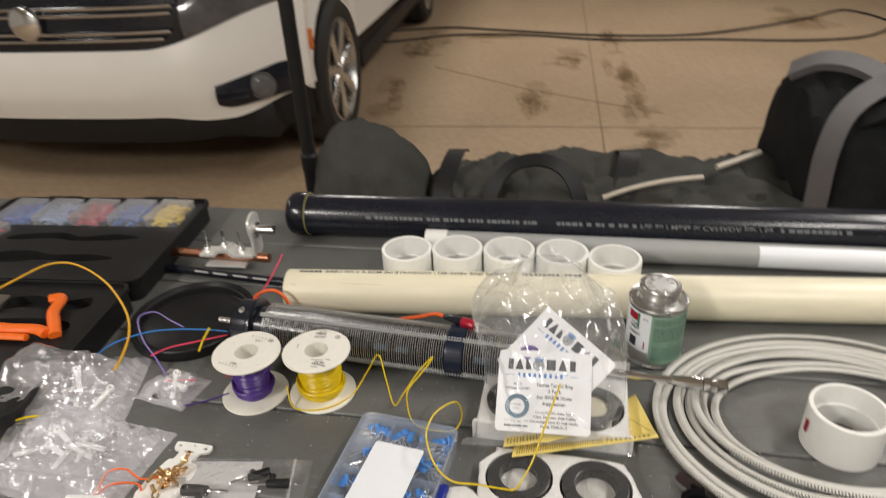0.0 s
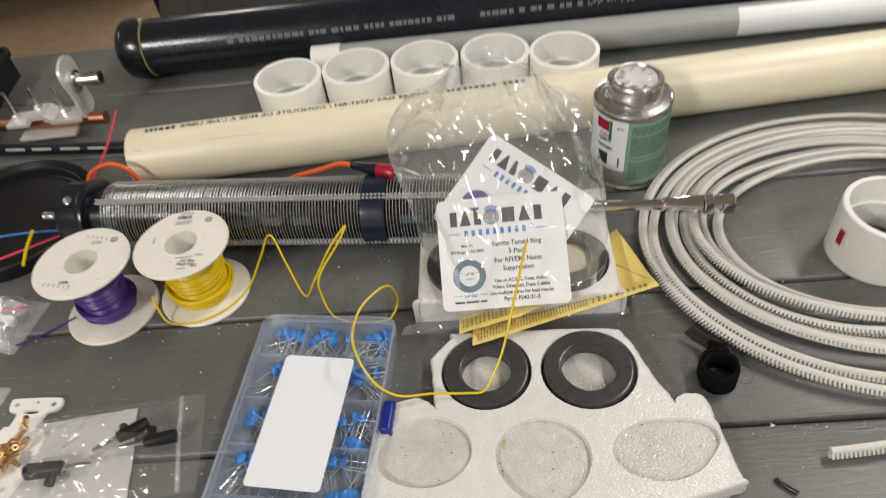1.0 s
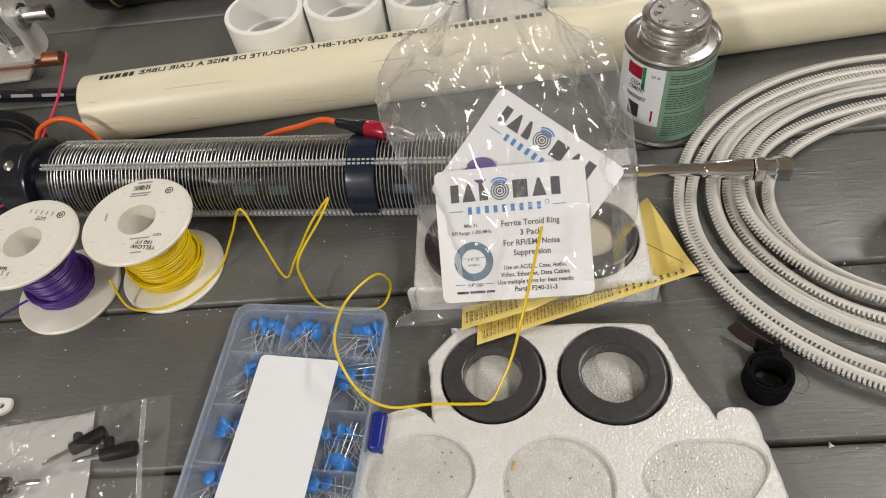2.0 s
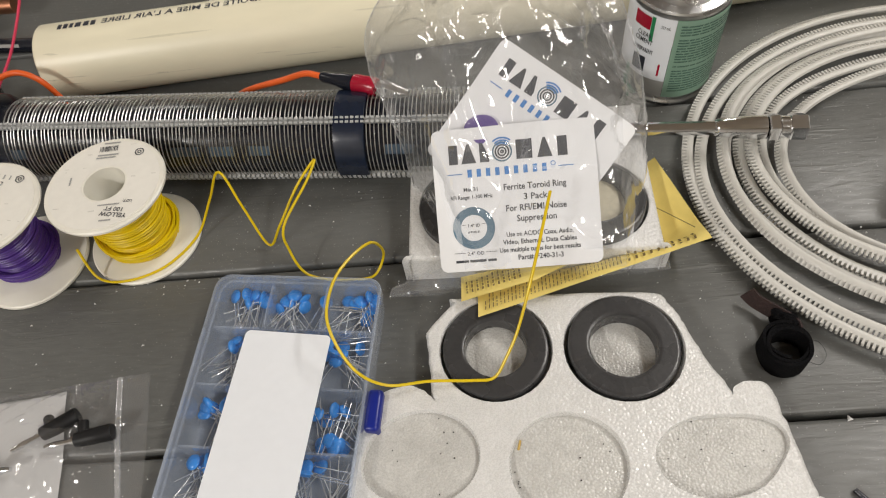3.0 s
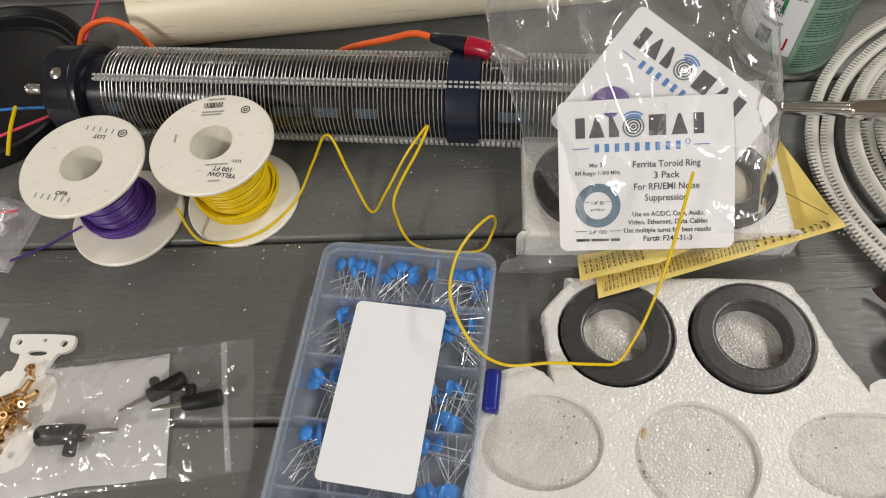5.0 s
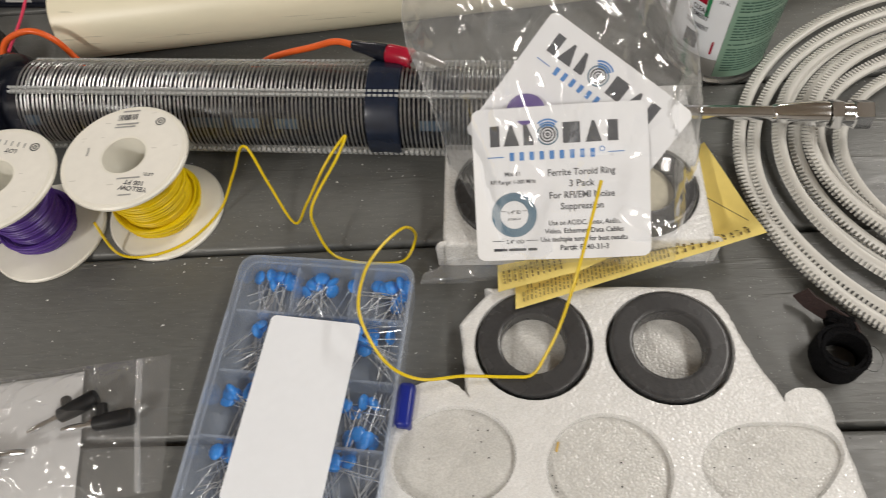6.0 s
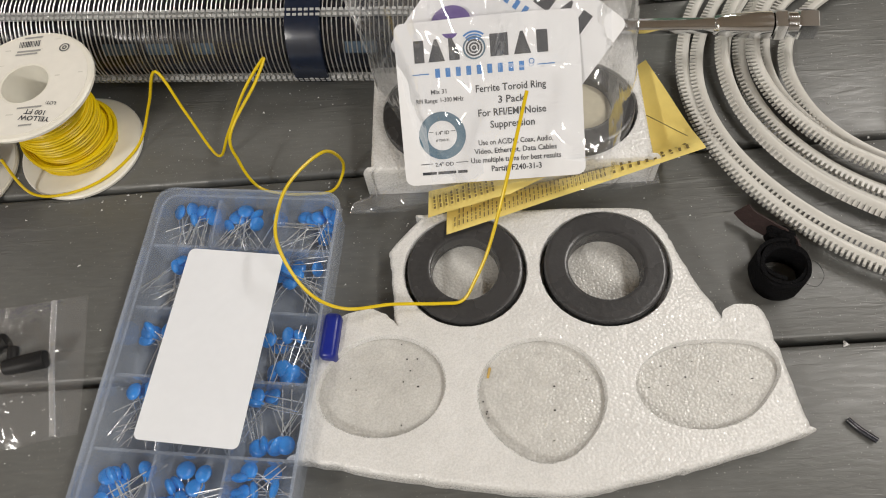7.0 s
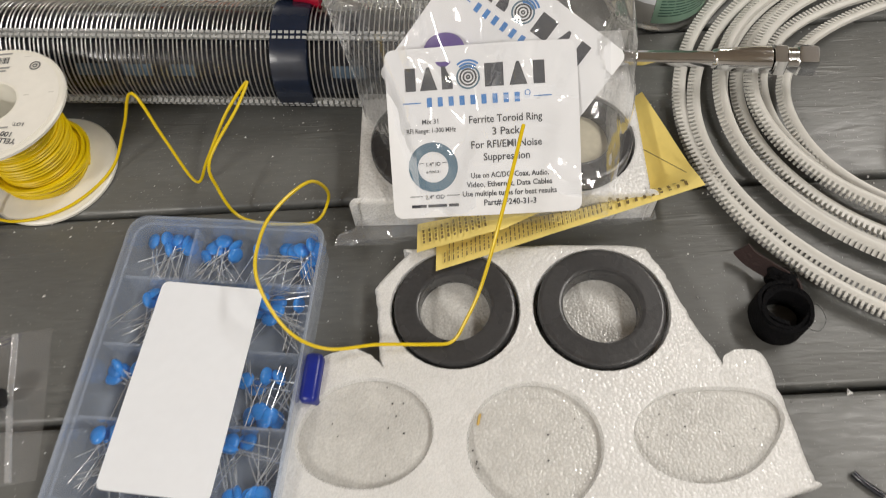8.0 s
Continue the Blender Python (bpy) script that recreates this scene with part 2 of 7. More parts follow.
M_STAIN = clear_film("floor_stain_film", tint=(0.97, 0.96, 0.94), gloss=0.0, rough=0.6, milk=0.14, milk_color=(0.12, 0.075, 0.04), edge=0.0)
M_WALL = material("painted_wall", (0.46, 0.445, 0.41), 0.7, vary=0.06, grain=30, blotch=1.5, bump=0.05)
M_CEIL = material("ceiling_board", (0.60, 0.59, 0.565), 0.8, vary=0.05, grain=30, blotch=2, bump=0.04)
M_CARPAINT = material("white_car_paint", (0.86, 0.85, 0.82), 0.25, vary=0.02, grain=8, blotch=2, bump=0.0, coat=0.6)
M_TYRE = material("tyre_rubber", (0.018, 0.017, 0.016), 0.7, vary=0.3, grain=60, blotch=8, bump=0.2)
M_CLOTH = material("dark_cloth", (0.016, 0.0165, 0.018), 0.92, vary=0.45, grain=350, blotch=14, bump=0.5, spec=0.12)
M_DUFFEL = material("grey_canvas", (0.054, 0.054, 0.049), 0.9, vary=0.35, grain=420, blotch=12, bump=0.5, spec=0.15)
M_FORMPRINT = material("former_print", (0.06, 0.10, 0.15), 0.4, vary=0.1, bump=0.0)
M_CLOTHGREY = material("grey_webbing", (0.13, 0.125, 0.13), 0.7, vary=0.2, grain=500, blotch=30, bump=0.3)
M_CASE = material("case_plastic", (0.012, 0.012, 0.0125), 0.5, vary=0.3, grain=250, blotch=20, bump=0.1, spec=0.25)
M_VELVET = material("hook_fabric", (0.006, 0.006, 0.007), 0.95, vary=0.4, grain=900, blotch=90, bump=0.9, spec=0.1)
M_GREEN = material("green_label", (0.24, 0.38, 0.29), 0.4, vary=0.08, grain=100, blotch=20, bump=0.0)
M_BAG = clear_film("clear_bag", gloss=0.08, rough=0.09, milk=0.085, bump=0.7, scale=14)
M_ZIP = clear_film("zip_bag_film", gloss=0.07, rough=0.12, milk=0.035, bump=1.0, scale=20)
M_BOX = clear_film("clear_box_plastic", tint=(0.95, 0.97, 1.0), gloss=0.03, rough=0.15, milk=0.19, milk_color=(0.65, 0.70, 0.78), bump=0.05, scale=60)
M_LID = clear_film("clear_lid_plastic", tint=(0.96, 0.975, 1.0), gloss=0.006, rough=0.3, milk=0.018, milk_color=(0.62, 0.72, 0.88), bump=0.04, scale=30)
M_CLEARRIB = material("translucent_strip", (0.44, 0.45, 0.45), 0.3, vary=0.08, grain=200, bump=0.02)
M_HEAD = material("lamp_dark", (0.10, 0.10, 0.105), 0.12, vary=0.5, grain=12, blotch=6, bump=0.0)


# ---- helpers for meshes ----
def mesh_object(name, bm, mat, smooth=True):
    me = bpy.data.meshes.new(name)
    bmesh.ops.recalc_face_normals(bm, faces=bm.faces)
    bm.to_mesh(me)
    bm.free()
    for p in me.polygons:
        p.use_smooth = smooth
    if smooth:
        me.set_sharp_from_angle(angle=radians(38))
    me.materials.append(mat)
    return new(name, me)


def part(name, bm, mat, parent, label="", smooth=True):
    ob = mesh_object(name, bm, mat, smooth)
    ob.parent = parent
    if mat.name.endswith("film") or mat.name in ("clear_bag", "clear_lid_plastic", "mini_box_plastic"):
        ob.visible_shadow = False
    return tagged(ob, label)


def thing(name, m, label, category, group="", kind=""):
    ob = new(name)
    ob.empty_display_size = 0.02
    ob.matrix_world = m
    return tagged(ob, label, category, group, kind)


def single(name, bm, mat, m, label, category, group="", kind="", smooth=True):
    ob = mesh_object(name, bm, mat, smooth)
    ob.matrix_world = m
    return tagged(ob, label, category, group, kind)


def merge(bm, other, m=None):
    if m is not None:
        bmesh.ops.transform(other, matrix=m, verts=other.verts)
    me = bpy.data.meshes.new("tmp")
    other.to_mesh(me)
    other.free()
    bm.from_mesh(me)
    bpy.data.meshes.remove(me)
    return bm


def box(sx, sy, sz, x=0, y=0, z=0, bevel=0.0, seg=2, m=None):
    bm = bmesh.new()
    bmesh.ops.create_cube(bm, size=1, matrix=Matrix.Translation((x, y, z)) @ Matrix.Diagonal((sx, sy, sz, 1)))
    if bevel:
        bmesh.ops.bevel(bm, geom=bm.edges[:], offset=bevel, segments=seg, profile=0.5, affect="EDGES")
    if m is not None:
        bmesh.ops.transform(bm, matrix=m, verts=bm.verts)
    return bm


def lathe(profile, n=48, closed=False, axis_m=None):
    """Revolves (radius, height) points about z."""
    bm = bmesh.new()
    rings = []
    for r, z in profile:
        if r < 1e-6:
            rings.append([bm.verts.new((0, 0, z))])
        else:
            rings.append([bm.verts.new((r * math.cos(2 * math.pi * i / n), r * math.sin(2 * math.pi * i / n), z)) for i in range(n)])
    pairs = list(zip(rings, rings[1:])) + ([(rings[-1], rings[0])] if closed else [])
    for a, b in pairs:
        for i in range(n):
            j = (i + 1) % n
            if len(a) == 1 and len(b) > 1:
                bm.faces.new((a[0], b[i], b[j]))
            elif len(b) == 1 and len(a) > 1:
                bm.faces.new((a[i], a[j], b[0]))
            elif len(a) > 1:
                bm.faces.new((a[i], a[j], b[j], b[i]))
    if axis_m is not None:
        bmesh.ops.transform(bm, matrix=axis_m, verts=bm.verts)
    return bm


def smooth_path(points, steps=8, closed=False):
    """A Catmull-Rom curve through the points."""
    p = [Vector(q) for q in points]
    k, out = len(p), []
    for i in range(k if closed else k - 1):
        a, b, c, d = (p[(i - 1) % k], p[i], p[(i + 1) % k], p[(i + 2) % k]) if closed else (p[max(i - 1, 0)], p[i], p[i + 1], p[min(i + 2, k - 1)])
        for s in range(steps):
            u = s / steps
            out.append(0.5 * (2 * b + (c - a) * u + (2 * a - 5 * b + 4 * c - d) * u * u + (3 * b - a - 3 * c + d) * u ** 3))
    if not closed:
        out.append(p[-1])
    return out


def sweep(path, shape, closed=False, cap=True, up=None):
    """Sweeps a closed cross-section, (side, up) pairs, along a path; radius list allowed by scale in shape(i)."""
    bm = bmesh.new()
    k, rings, normal = len(path), [], None
    for i, q in enumerate(path):
        a, b = path[(i - 1) % k] if (closed or i) else path[0], path[(i + 1) % k] if (closed or i < k - 1) else path[-1]
        tan = (b - a).normalized()
        if up is not None:
            normal = (up - tan * up.dot(tan)).normalized()
        else:
            base = normal if normal is not None else (Vector((0, 0, 1)) if abs(tan.z) < 0.9 else Vector((0, 1, 0)))
            normal = (base - tan * base.dot(tan)).normalized()
        side = tan.cross(normal)
        pts = shape(i) if callable(shape) else shape
        rings.append([bm.verts.new(q + side * s + normal * u) for s, u in pts])
    n = len(rings[0])
    for a, b in list(zip(rings, rings[1:])) + ([(rings[-1], rings[0])] if closed else []):
        for i in range(n):
            j = (i + 1) % n
            bm.faces.new((a[i], a[j], b[j], b[i]))
    if cap and not closed:
        bm.faces.new(rings[0])
        bm.faces.new(rings[-1])
    return bm


def disc(r, n=8, ry=None):
    return [(r * math.cos(2 * math.pi * i / n), (ry or r) * math.sin(2 * math.pi * i / n)) for i in range(n)]


def wire(points, r, steps=8, n=8, closed=False):
    return sweep(smooth_path(points, steps, closed), disc(r, n), closed)


def prism(outline, z0, z1, round_edge=0.0):
    """An upright slab over an outline, its top edge rounded."""
    bm = bmesh.new()
    c = sum((Vector(p) for p in outline), Vector((0, 0))) / len(outline)
    levels = [(z0, 0.0), (z1 - round_edge, 0.0)] + ([(z1 - round_edge * 0.3, round_edge * 0.35), (z1, round_edge)] if round_edge else [(z1, 0)])
    if not round_edge:
        levels = [(z0, 0.0), (z1, 0.0)]
    rings = []
    for z, inset in levels:
        ring = []
        for p in outline:
            d = c - Vector(p)
            q = Vector(p) + d.normalized() * inset
            ring.append(bm.verts.new((q.x, q.y, z)))
        rings.append(ring)
    k = len(outline)
    for a, b in zip(rings, rings[1:]):
        for i in range(k):
            bm.faces.new((a[i], a[(i + 1) % k], b[(i + 1) % k], b[i]))
    bm.faces.new(rings[0])
    bm.faces.new(rings[-1])
    return bm


def rounded_rect(w, h, r, n=5):
    out = []
    for cx, cy, a0 in ((w / 2 - r, h / 2 - r, 0), (-w / 2 + r, h / 2 - r, 90), (-w / 2 + r, -h / 2 + r, 180), (w / 2 - r, -h / 2 + r, 270)):
        for i in range(n + 1):
            a = radians(a0 + 90 * i / n)
            out.append((cx + r * math.cos(a), cy + r * math.sin(a)))
    return out


def text_mesh(body, size, align="CENTER", width=0.0):
    """The built-in font as a flat bmesh about the origin."""
    c = bpy.data.curves.new("lettering", "FONT")
    c.body, c.size, c.align_x, c.align_y, c.resolution_u = body, size, align, "CENTER", 2
    c.offset = 0.014 * size
    ob = bpy.data.objects.new("lettering", c)
    scene.collection.objects.link(ob)
    dg = bpy.context.evaluated_depsgraph_get()
    me = bpy.data.meshes.new_from_object(ob.evaluated_get(dg))
    bm = bmesh.new()
    bm.from_mesh(me)
    bpy.data.objects.remove(ob)
    bpy.data.curves.remove(c)
    bpy.data.meshes.remove(me)
    if width:
        xs = [v.co.x for v in bm.verts]
        k = width / max(1e-6, max(xs) - min(xs))
        for v in bm.verts:
            v.co.x *= k
    return bm


def flat_bar(w, h, x=0, y=0, z=0):
    bm = bmesh.new()
    vs = [bm.verts.new((x + sx * w / 2, y + sy * h / 2, z)) for sx, sy in ((-1, -1), (1, -1), (1, 1), (-1, 1))]
    bm.faces.new(vs)
    return bm


def flat_ring(r0, r1, n=40, a0=0, a1=360, z=0):
    bm = bmesh.new()
    a = [bm.verts.new((r0 * math.cos(radians(a0 + (a1 - a0) * i / n)), r0 * math.sin(radians(a0 + (a1 - a0) * i / n)), z)) for i in range(n + 1)]
    b = [bm.verts.new((r1 * math.cos(radians(a0 + (a1 - a0) * i / n)), r1 * math.sin(radians(a0 + (a1 - a0) * i / n)), z)) for i in range(n + 1)]
    for i in range(n):
        bm.faces.new((a[i], b[i], b[i + 1], a[i + 1]))
    return bm


# ---- structure ----
def slab(name, sx, sy, sz, x, y, z, mat, label, category):
    return single(name, box(sx, sy, sz), mat, pose(x, y, z), label, category, kind="structure", smooth=False)


slab("floor", 10, 13, 0.1, 0, 3.5, -0.05, M_FLOOR, "brown stained garage floor with fine joints", "floor")
slab("wall_north", 10, 0.15, 2.9, 0, 10.075, 1.45, M_WALL, "plain painted garage wall", "wall")
slab("wall_south", 10, 0.15, 2.9, 0, -3.075, 1.45, M_WALL, "plain painted garage wall", "wall")
slab("wall_west", 0.15, 13.3, 2.9, -5.075, 3.5, 1.45, M_WALL, "plain painted garage wall", "wall")
slab("wall_east", 0.15, 13.3, 2.9, 5.075, 3.5, 1.45, M_WALL, "plain painted garage wall", "wall")
slab("ceiling", 10.3, 13.3, 0.1, 0, 3.5, 2.95, M_CEIL, "plain white garage ceiling", "ceiling")


# ---- the table ----
def build_table():
    t = thing("table", pose(0, 0, 0, 0, 0, -2.0), "long table of grey painted wooden planks with worn specks", "table")
    far, pitch = 0.930, 0.1145
    for i in range(8):
        y1 = far - i * pitch
        bm = box(3.0, pitch - 0.0026, 0.034, 0, 0, -0.017, bevel=0.003, seg=3)
        ob = part("plank", bm, M_PLANK, t)
        ob.location = (0.15, y1 - pitch / 2, T)
    for x in (-1.1, 0.2, 1.4):
        part("batten", box(0.07, 0.95, 0.05, x, 0.49, T - 0.06, bevel=0.003), M_PLANK, t)
    for x in (-1.1, 1.4):
        for y in (0.1, 0.88):
            part("leg", box(0.08, 0.08, T - 0.086, x, y, (T - 0.086) / 2, bevel=0.004), M_PLANK, t)


build_table()


# ---- pipes and couplings ----
def pipe_pose(a, b):
    """A pose whose z axis runs from a to b, starting at a, x kept level."""
    d = (Vector(b) - Vector(a)).normalized()
    up = Vector((0, 0, 1))
    side = up.cross(d).normalized()
    m = Matrix((side, d.cross(side), d)).transposed().to_4x4()
    m.translation = a
    return m


def hollow(r, wall, length, n=56, soft=0.0012):
    return lathe([(r - soft, 0), (r, soft), (r, length - soft), (r - soft, length), (r - wall, length), (r - wall, 0)], n, closed=True)


def wrap_text(body, size, r, start, angle, flip=False, width=0.0):
    """Lettering laid round a pipe whose axis is z: it runs along z, its feet turned to angle."""
    bm = text_mesh(body, size, "LEFT", width)
    for v in bm.verts:
        x, y = v.co.x, v.co.y
        a = radians(angle) + (-y if flip else y) / r
        v.co = Vector(((r + 0.0003) * math.cos(a), (r + 0.0003) * math.sin(a), start - x if flip else start + x))
    return bm


def build_cream_pipe():
    a, b, r = Vector((-0.3465, 0.668, T + 0.0275)), Vector((0.95, 0.716, T + 0.0275)), 0.0275
    p = thing("cream_pipe", pipe_pose(a, b), "long cream plastic vent pipe with scuffed dirty end", "pipe")
    part("tube", hollow(r, 0.004, (b - a).length), M_CREAM, p)
    return p


CREAM = build_cream_pipe()


def build_black_pipe():
    a, b, r = Vector((-0.413, 0.870, T + 0.0335)), Vector((0.95, 0.848, T + 0.0335)), 0.031
    p = thing("black_pipe", pipe_pose(a, b), "long glossy black plastic drain pipe with a coupling on its end", "pipe")
    part("tube", lathe([(r, 0.01), (r, 1.36), (r - 0.004, 1.36), (r - 0.004, 0.01)], 56, closed=True), M_BLACK, p)
    part("end_cap", lathe([(0.0, 0.003), (0.018, 0.0), (0.026, 0.002), (0.0315, 0.007), (0.0334, 0.013), (0.0334, 0.031), (0.0330, 0.0325), (0.031, 0.033), (0.0, 0.033)], 56), M_BLACK, p, "rounded glossy black end cap")
    part("cement_line", lathe([(0.0311, 0.0315), (0.0331, 0.0328), (0.0327, 0.0339), (0.0311, 0.0342)], 56), material("dried_cement", (0.30, 0.27, 0.10), 0.5, vary=0.3, bump=0.1), p, "dull yellow line of dried cement")
    return p


BLACKP = build_black_pipe()


def build_grey_pipe():
    a, b, r = Vector((-0.19, 0.822, T + 0.0175)), Vector((0.95, 0.792, T + 0.0175)), 0.0172
    p = thing("grey_conduit", pipe_pose(a, b), "grey plastic conduit with a white paper strip stuck on it", "pipe")
    part("tube", hollow(r, 0.0025, (b - a).length), M_GREY, p)
    bm = lathe([(r + 0.0004, 0.455), (r + 0.0004, 0.625)], 56)
    bmesh.ops.delete(bm, geom=[f for f in bm.faces if math.degrees(math.atan2(f.calc_center_median().y, f.calc_center_median().x)) % 360 < 100 or math.degrees(math.atan2(f.calc_center_median().y, f.calc_center_median().x)) % 360 > 215], context="FACES")
    part("paper_strip", bm, M_STICKER, p, "white paper strip")
    part("socket", lathe([(r, 0.63), (r + 0.003, 0.632), (r + 0.003, 0.70), (r, 0.702)], 56), M_GREY, p)
    part("white_end", lathe([(0.0, -0.001), (r + 0.0008, -0.001), (r + 0.0008, 0.03), (r, 0.031)], 40), M_WHITE, p, "white end cap")
    return p


build_grey_pipe()


def build_coupling(name="pipe_coupling", r=0.0335, h=0.058, m=Matrix(), label="white plastic pipe coupling standing on end", group="white pipe couplings"):
    c = thing(name, m, label, "pipe fitting", group)
    w = 0.0042
    part("sleeve", lathe([(r - w, h), (r - 0.0008, h), (r, h - 0.0008), (r, 0.0008), (r - 0.0008, 0), (r - w, 0), (r - w - 0.0004, h * 0.47), (r - w - 0.0022, h * 0.48), (r - w - 0.0022, h * 0.52), (r - w - 0.0004, h * 0.53)], 64, closed=True), M_WHITE, c)
    return c


first = build_coupling(m=pose(-0.201, 0.733, T))
for x, y in ((-0.134, 0.739), (-0.066, 0.739), (0.003, 0.737), (0.0685, 0.7255)):
    copy_thing(first, pose(x, y, T, 0, 0, 37 * x * 100))
RING = build_coupling(r=0.0350, h=0.047, m=pose(0.2655, 0.4845, T), label="short white plastic pipe coupling with a red mark", group="")
# ---- foam tray and rings ----
def foam_tray_outline():
    pts = [(-0.0765, 0.414), (-0.0745, 0.4195), (-0.0600, 0.4340), (-0.053, 0.437), (0.0465, 0.4295), (0.062, 0.419), (0.068, 0.400), (0.0800, 0.3672), (0.0822, 0.3640), (0.0850, 0.3688), (0.0925, 0.3715), (0.0995, 0.3685), (0.1015, 0.3560), (0.1050, 0.3135), (0.1060, 0.3108), (0.1035, 0.3090), (0.06, 0.300), (0.02, 0.294), (-0.007, 0.2925), (-0.06, 0.302), (-0.1215, 0.3165), (-0.1240, 0.3185), (-0.1230, 0.3215), (-0.115, 0.352), (-0.110, 0.377), (-0.100, 0.385), (-0.0885, 0.3865), (-0.0790, 0.3800), (-0.0765, 0.3762), (-0.0750, 0.3800), (-0.0755, 0.40)]
    out = []
    for p in smooth_path([(*p, 0) for p in pts], 9, True):
        w = 0.0010 * noise.noise(Vector((p.x * 260, p.y * 260, 1))) + 0.0007 * noise.noise(Vector((p.x * 90, p.y * 90, 4)))
        out.append((p.x + w, p.y + 0.8 * w))
    return out


def slab_with_pits(outline, pits, z1, pit_z, soft=0.002, floors=None):
    """A slab whose top has round pits: outline and pits as loops of (x, y)."""
    bm = bmesh.new()
    k = len(outline)
    c = Vector((sum(p[0] for p in outline) / k, sum(p[1] for p in outline) / k))

    def loop(pts, z, inset=0.0):
        out = []
        for p in pts:
            q = Vector(p)
            if inset:
                q = q + (c - q).normalized() * inset
            out.append(bm.verts.new((q.x, q.y, z)))
        return out

    def bridge(a, b):
        for i in range(len(a)):
            j = (i + 1) % len(a)
            bm.faces.new((a[i], a[j], b[j], b[i]))

    base, mid, top = loop(outline, 0), loop(outline, z1 - 2 * soft), loop(outline, z1, 1.7 * soft)
    shoulder, brow = loop(outline, z1 - 0.9 * soft, 0.25 * soft), loop(outline, z1 - 0.25 * soft, 0.8 * soft)
    for a, b in ((base, mid), (mid, shoulder), (shoulder, brow), (brow, top)):
        bridge(a, b)
    bm.faces.new(base)
    edges = [bm.edges.get((top[i], top[(i + 1) % k])) for i in range(k)]
    for pts in pits:
        n = len(pts)
        pc = Vector((sum(p[0] for p in pts) / n, sum(p[1] for p in pts) / n))
        rim = [bm.verts.new((p[0], p[1], z1)) for p in pts]
        edges += [bm.edges.new((rim[i], rim[(i + 1) % n])) for i in range(n)]
        lip = [bm.verts.new((*(Vector(p) + (pc - Vector(p)).normalized() * 0.0005), z1 - 0.0012)) for p in pts]
        depth = pit_z if not isinstance(pit_z, (list, tuple)) else pit_z[pits.index(pts)]
        low = [bm.verts.new((*(Vector(p) + (pc - Vector(p)).normalized() * 0.0009), depth)) for p in pts]
        bridge(rim, lip)
        bridge(lip, low)
        if floors is None:
            bm.faces.new(low)
        else:
            fl = bmesh.new()
            fl.faces.new([fl.verts.new(v.co) for v in low])
            floors.append(fl)
    bmesh.ops.triangle_fill(bm, use_beauty=True, use_dissolve=False, edges=edges)
    return bm


def egg(cx, cy, rx, ry, n=36, tip=0.0, turn=0.0):
    out = []
    for i in range(n):
        a = 2 * math.pi * i / n
        k = 1 + tip * max(0.0, math.cos(a - radians(turn))) ** 6
        out.append((cx + rx * k * math.cos(a), cy + ry * k * math.sin(a)))
    return out


PITS = [egg(-0.0383, 0.4025, 0.0312, 0.0305), egg(0.0305, 0.3965, 0.0325, 0.0312),
        egg(-0.0815, 0.3475, 0.0295, 0.0245, tip=0.10, turn=200), egg(-0.009, 0.3368, 0.0297, 0.027, tip=0.16, turn=270), egg(0.0628, 0.3345, 0.0295, 0.0205, tip=0.34, turn=25)]
TRAY = thing("foam_tray", pose(0, 0, T), "white foam packing tray with three empty hollows", "packing foam")
TRAY_FLOORS = []
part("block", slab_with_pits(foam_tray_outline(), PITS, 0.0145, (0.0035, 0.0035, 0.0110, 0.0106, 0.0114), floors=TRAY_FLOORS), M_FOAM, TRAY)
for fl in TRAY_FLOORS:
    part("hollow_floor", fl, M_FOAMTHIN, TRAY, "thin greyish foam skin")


def ring_mesh(ro=0.0299, ri=0.0182, h=0.0127, e=0.0016):
    return lathe([(ri, e), (ri + e, 0), (ro - e, 0), (ro, e), (ro, h - e), (ro - e * 0.3, h - e * 0.3), (ro - e, h), (ro - e - 0.0007, h), (ri + e + 0.0007, h), (ri + e, h), (ri + e * 0.3, h - e * 0.3), (ri, h - e), (ri, h - e - 0.0007)], 72, closed=True)


RING_A = single("ferrite_ring", ring_mesh(), M_FERRITE, pose(0.0305, 0.3970, T + 0.0038, 0.6, 0.4, 80), "dark grey ferrite ring lying in white foam", "ferrite ring", "dark ferrite rings")
single("ferrite_ring", ring_mesh(0.0290, 0.0170, 0.0122), M_FERRITE, pose(-0.0383, 0.4030, T + 0.0037, 0, -0.5, 10), "dark grey ferrite ring lying in white foam", "ferrite ring", "dark ferrite rings")


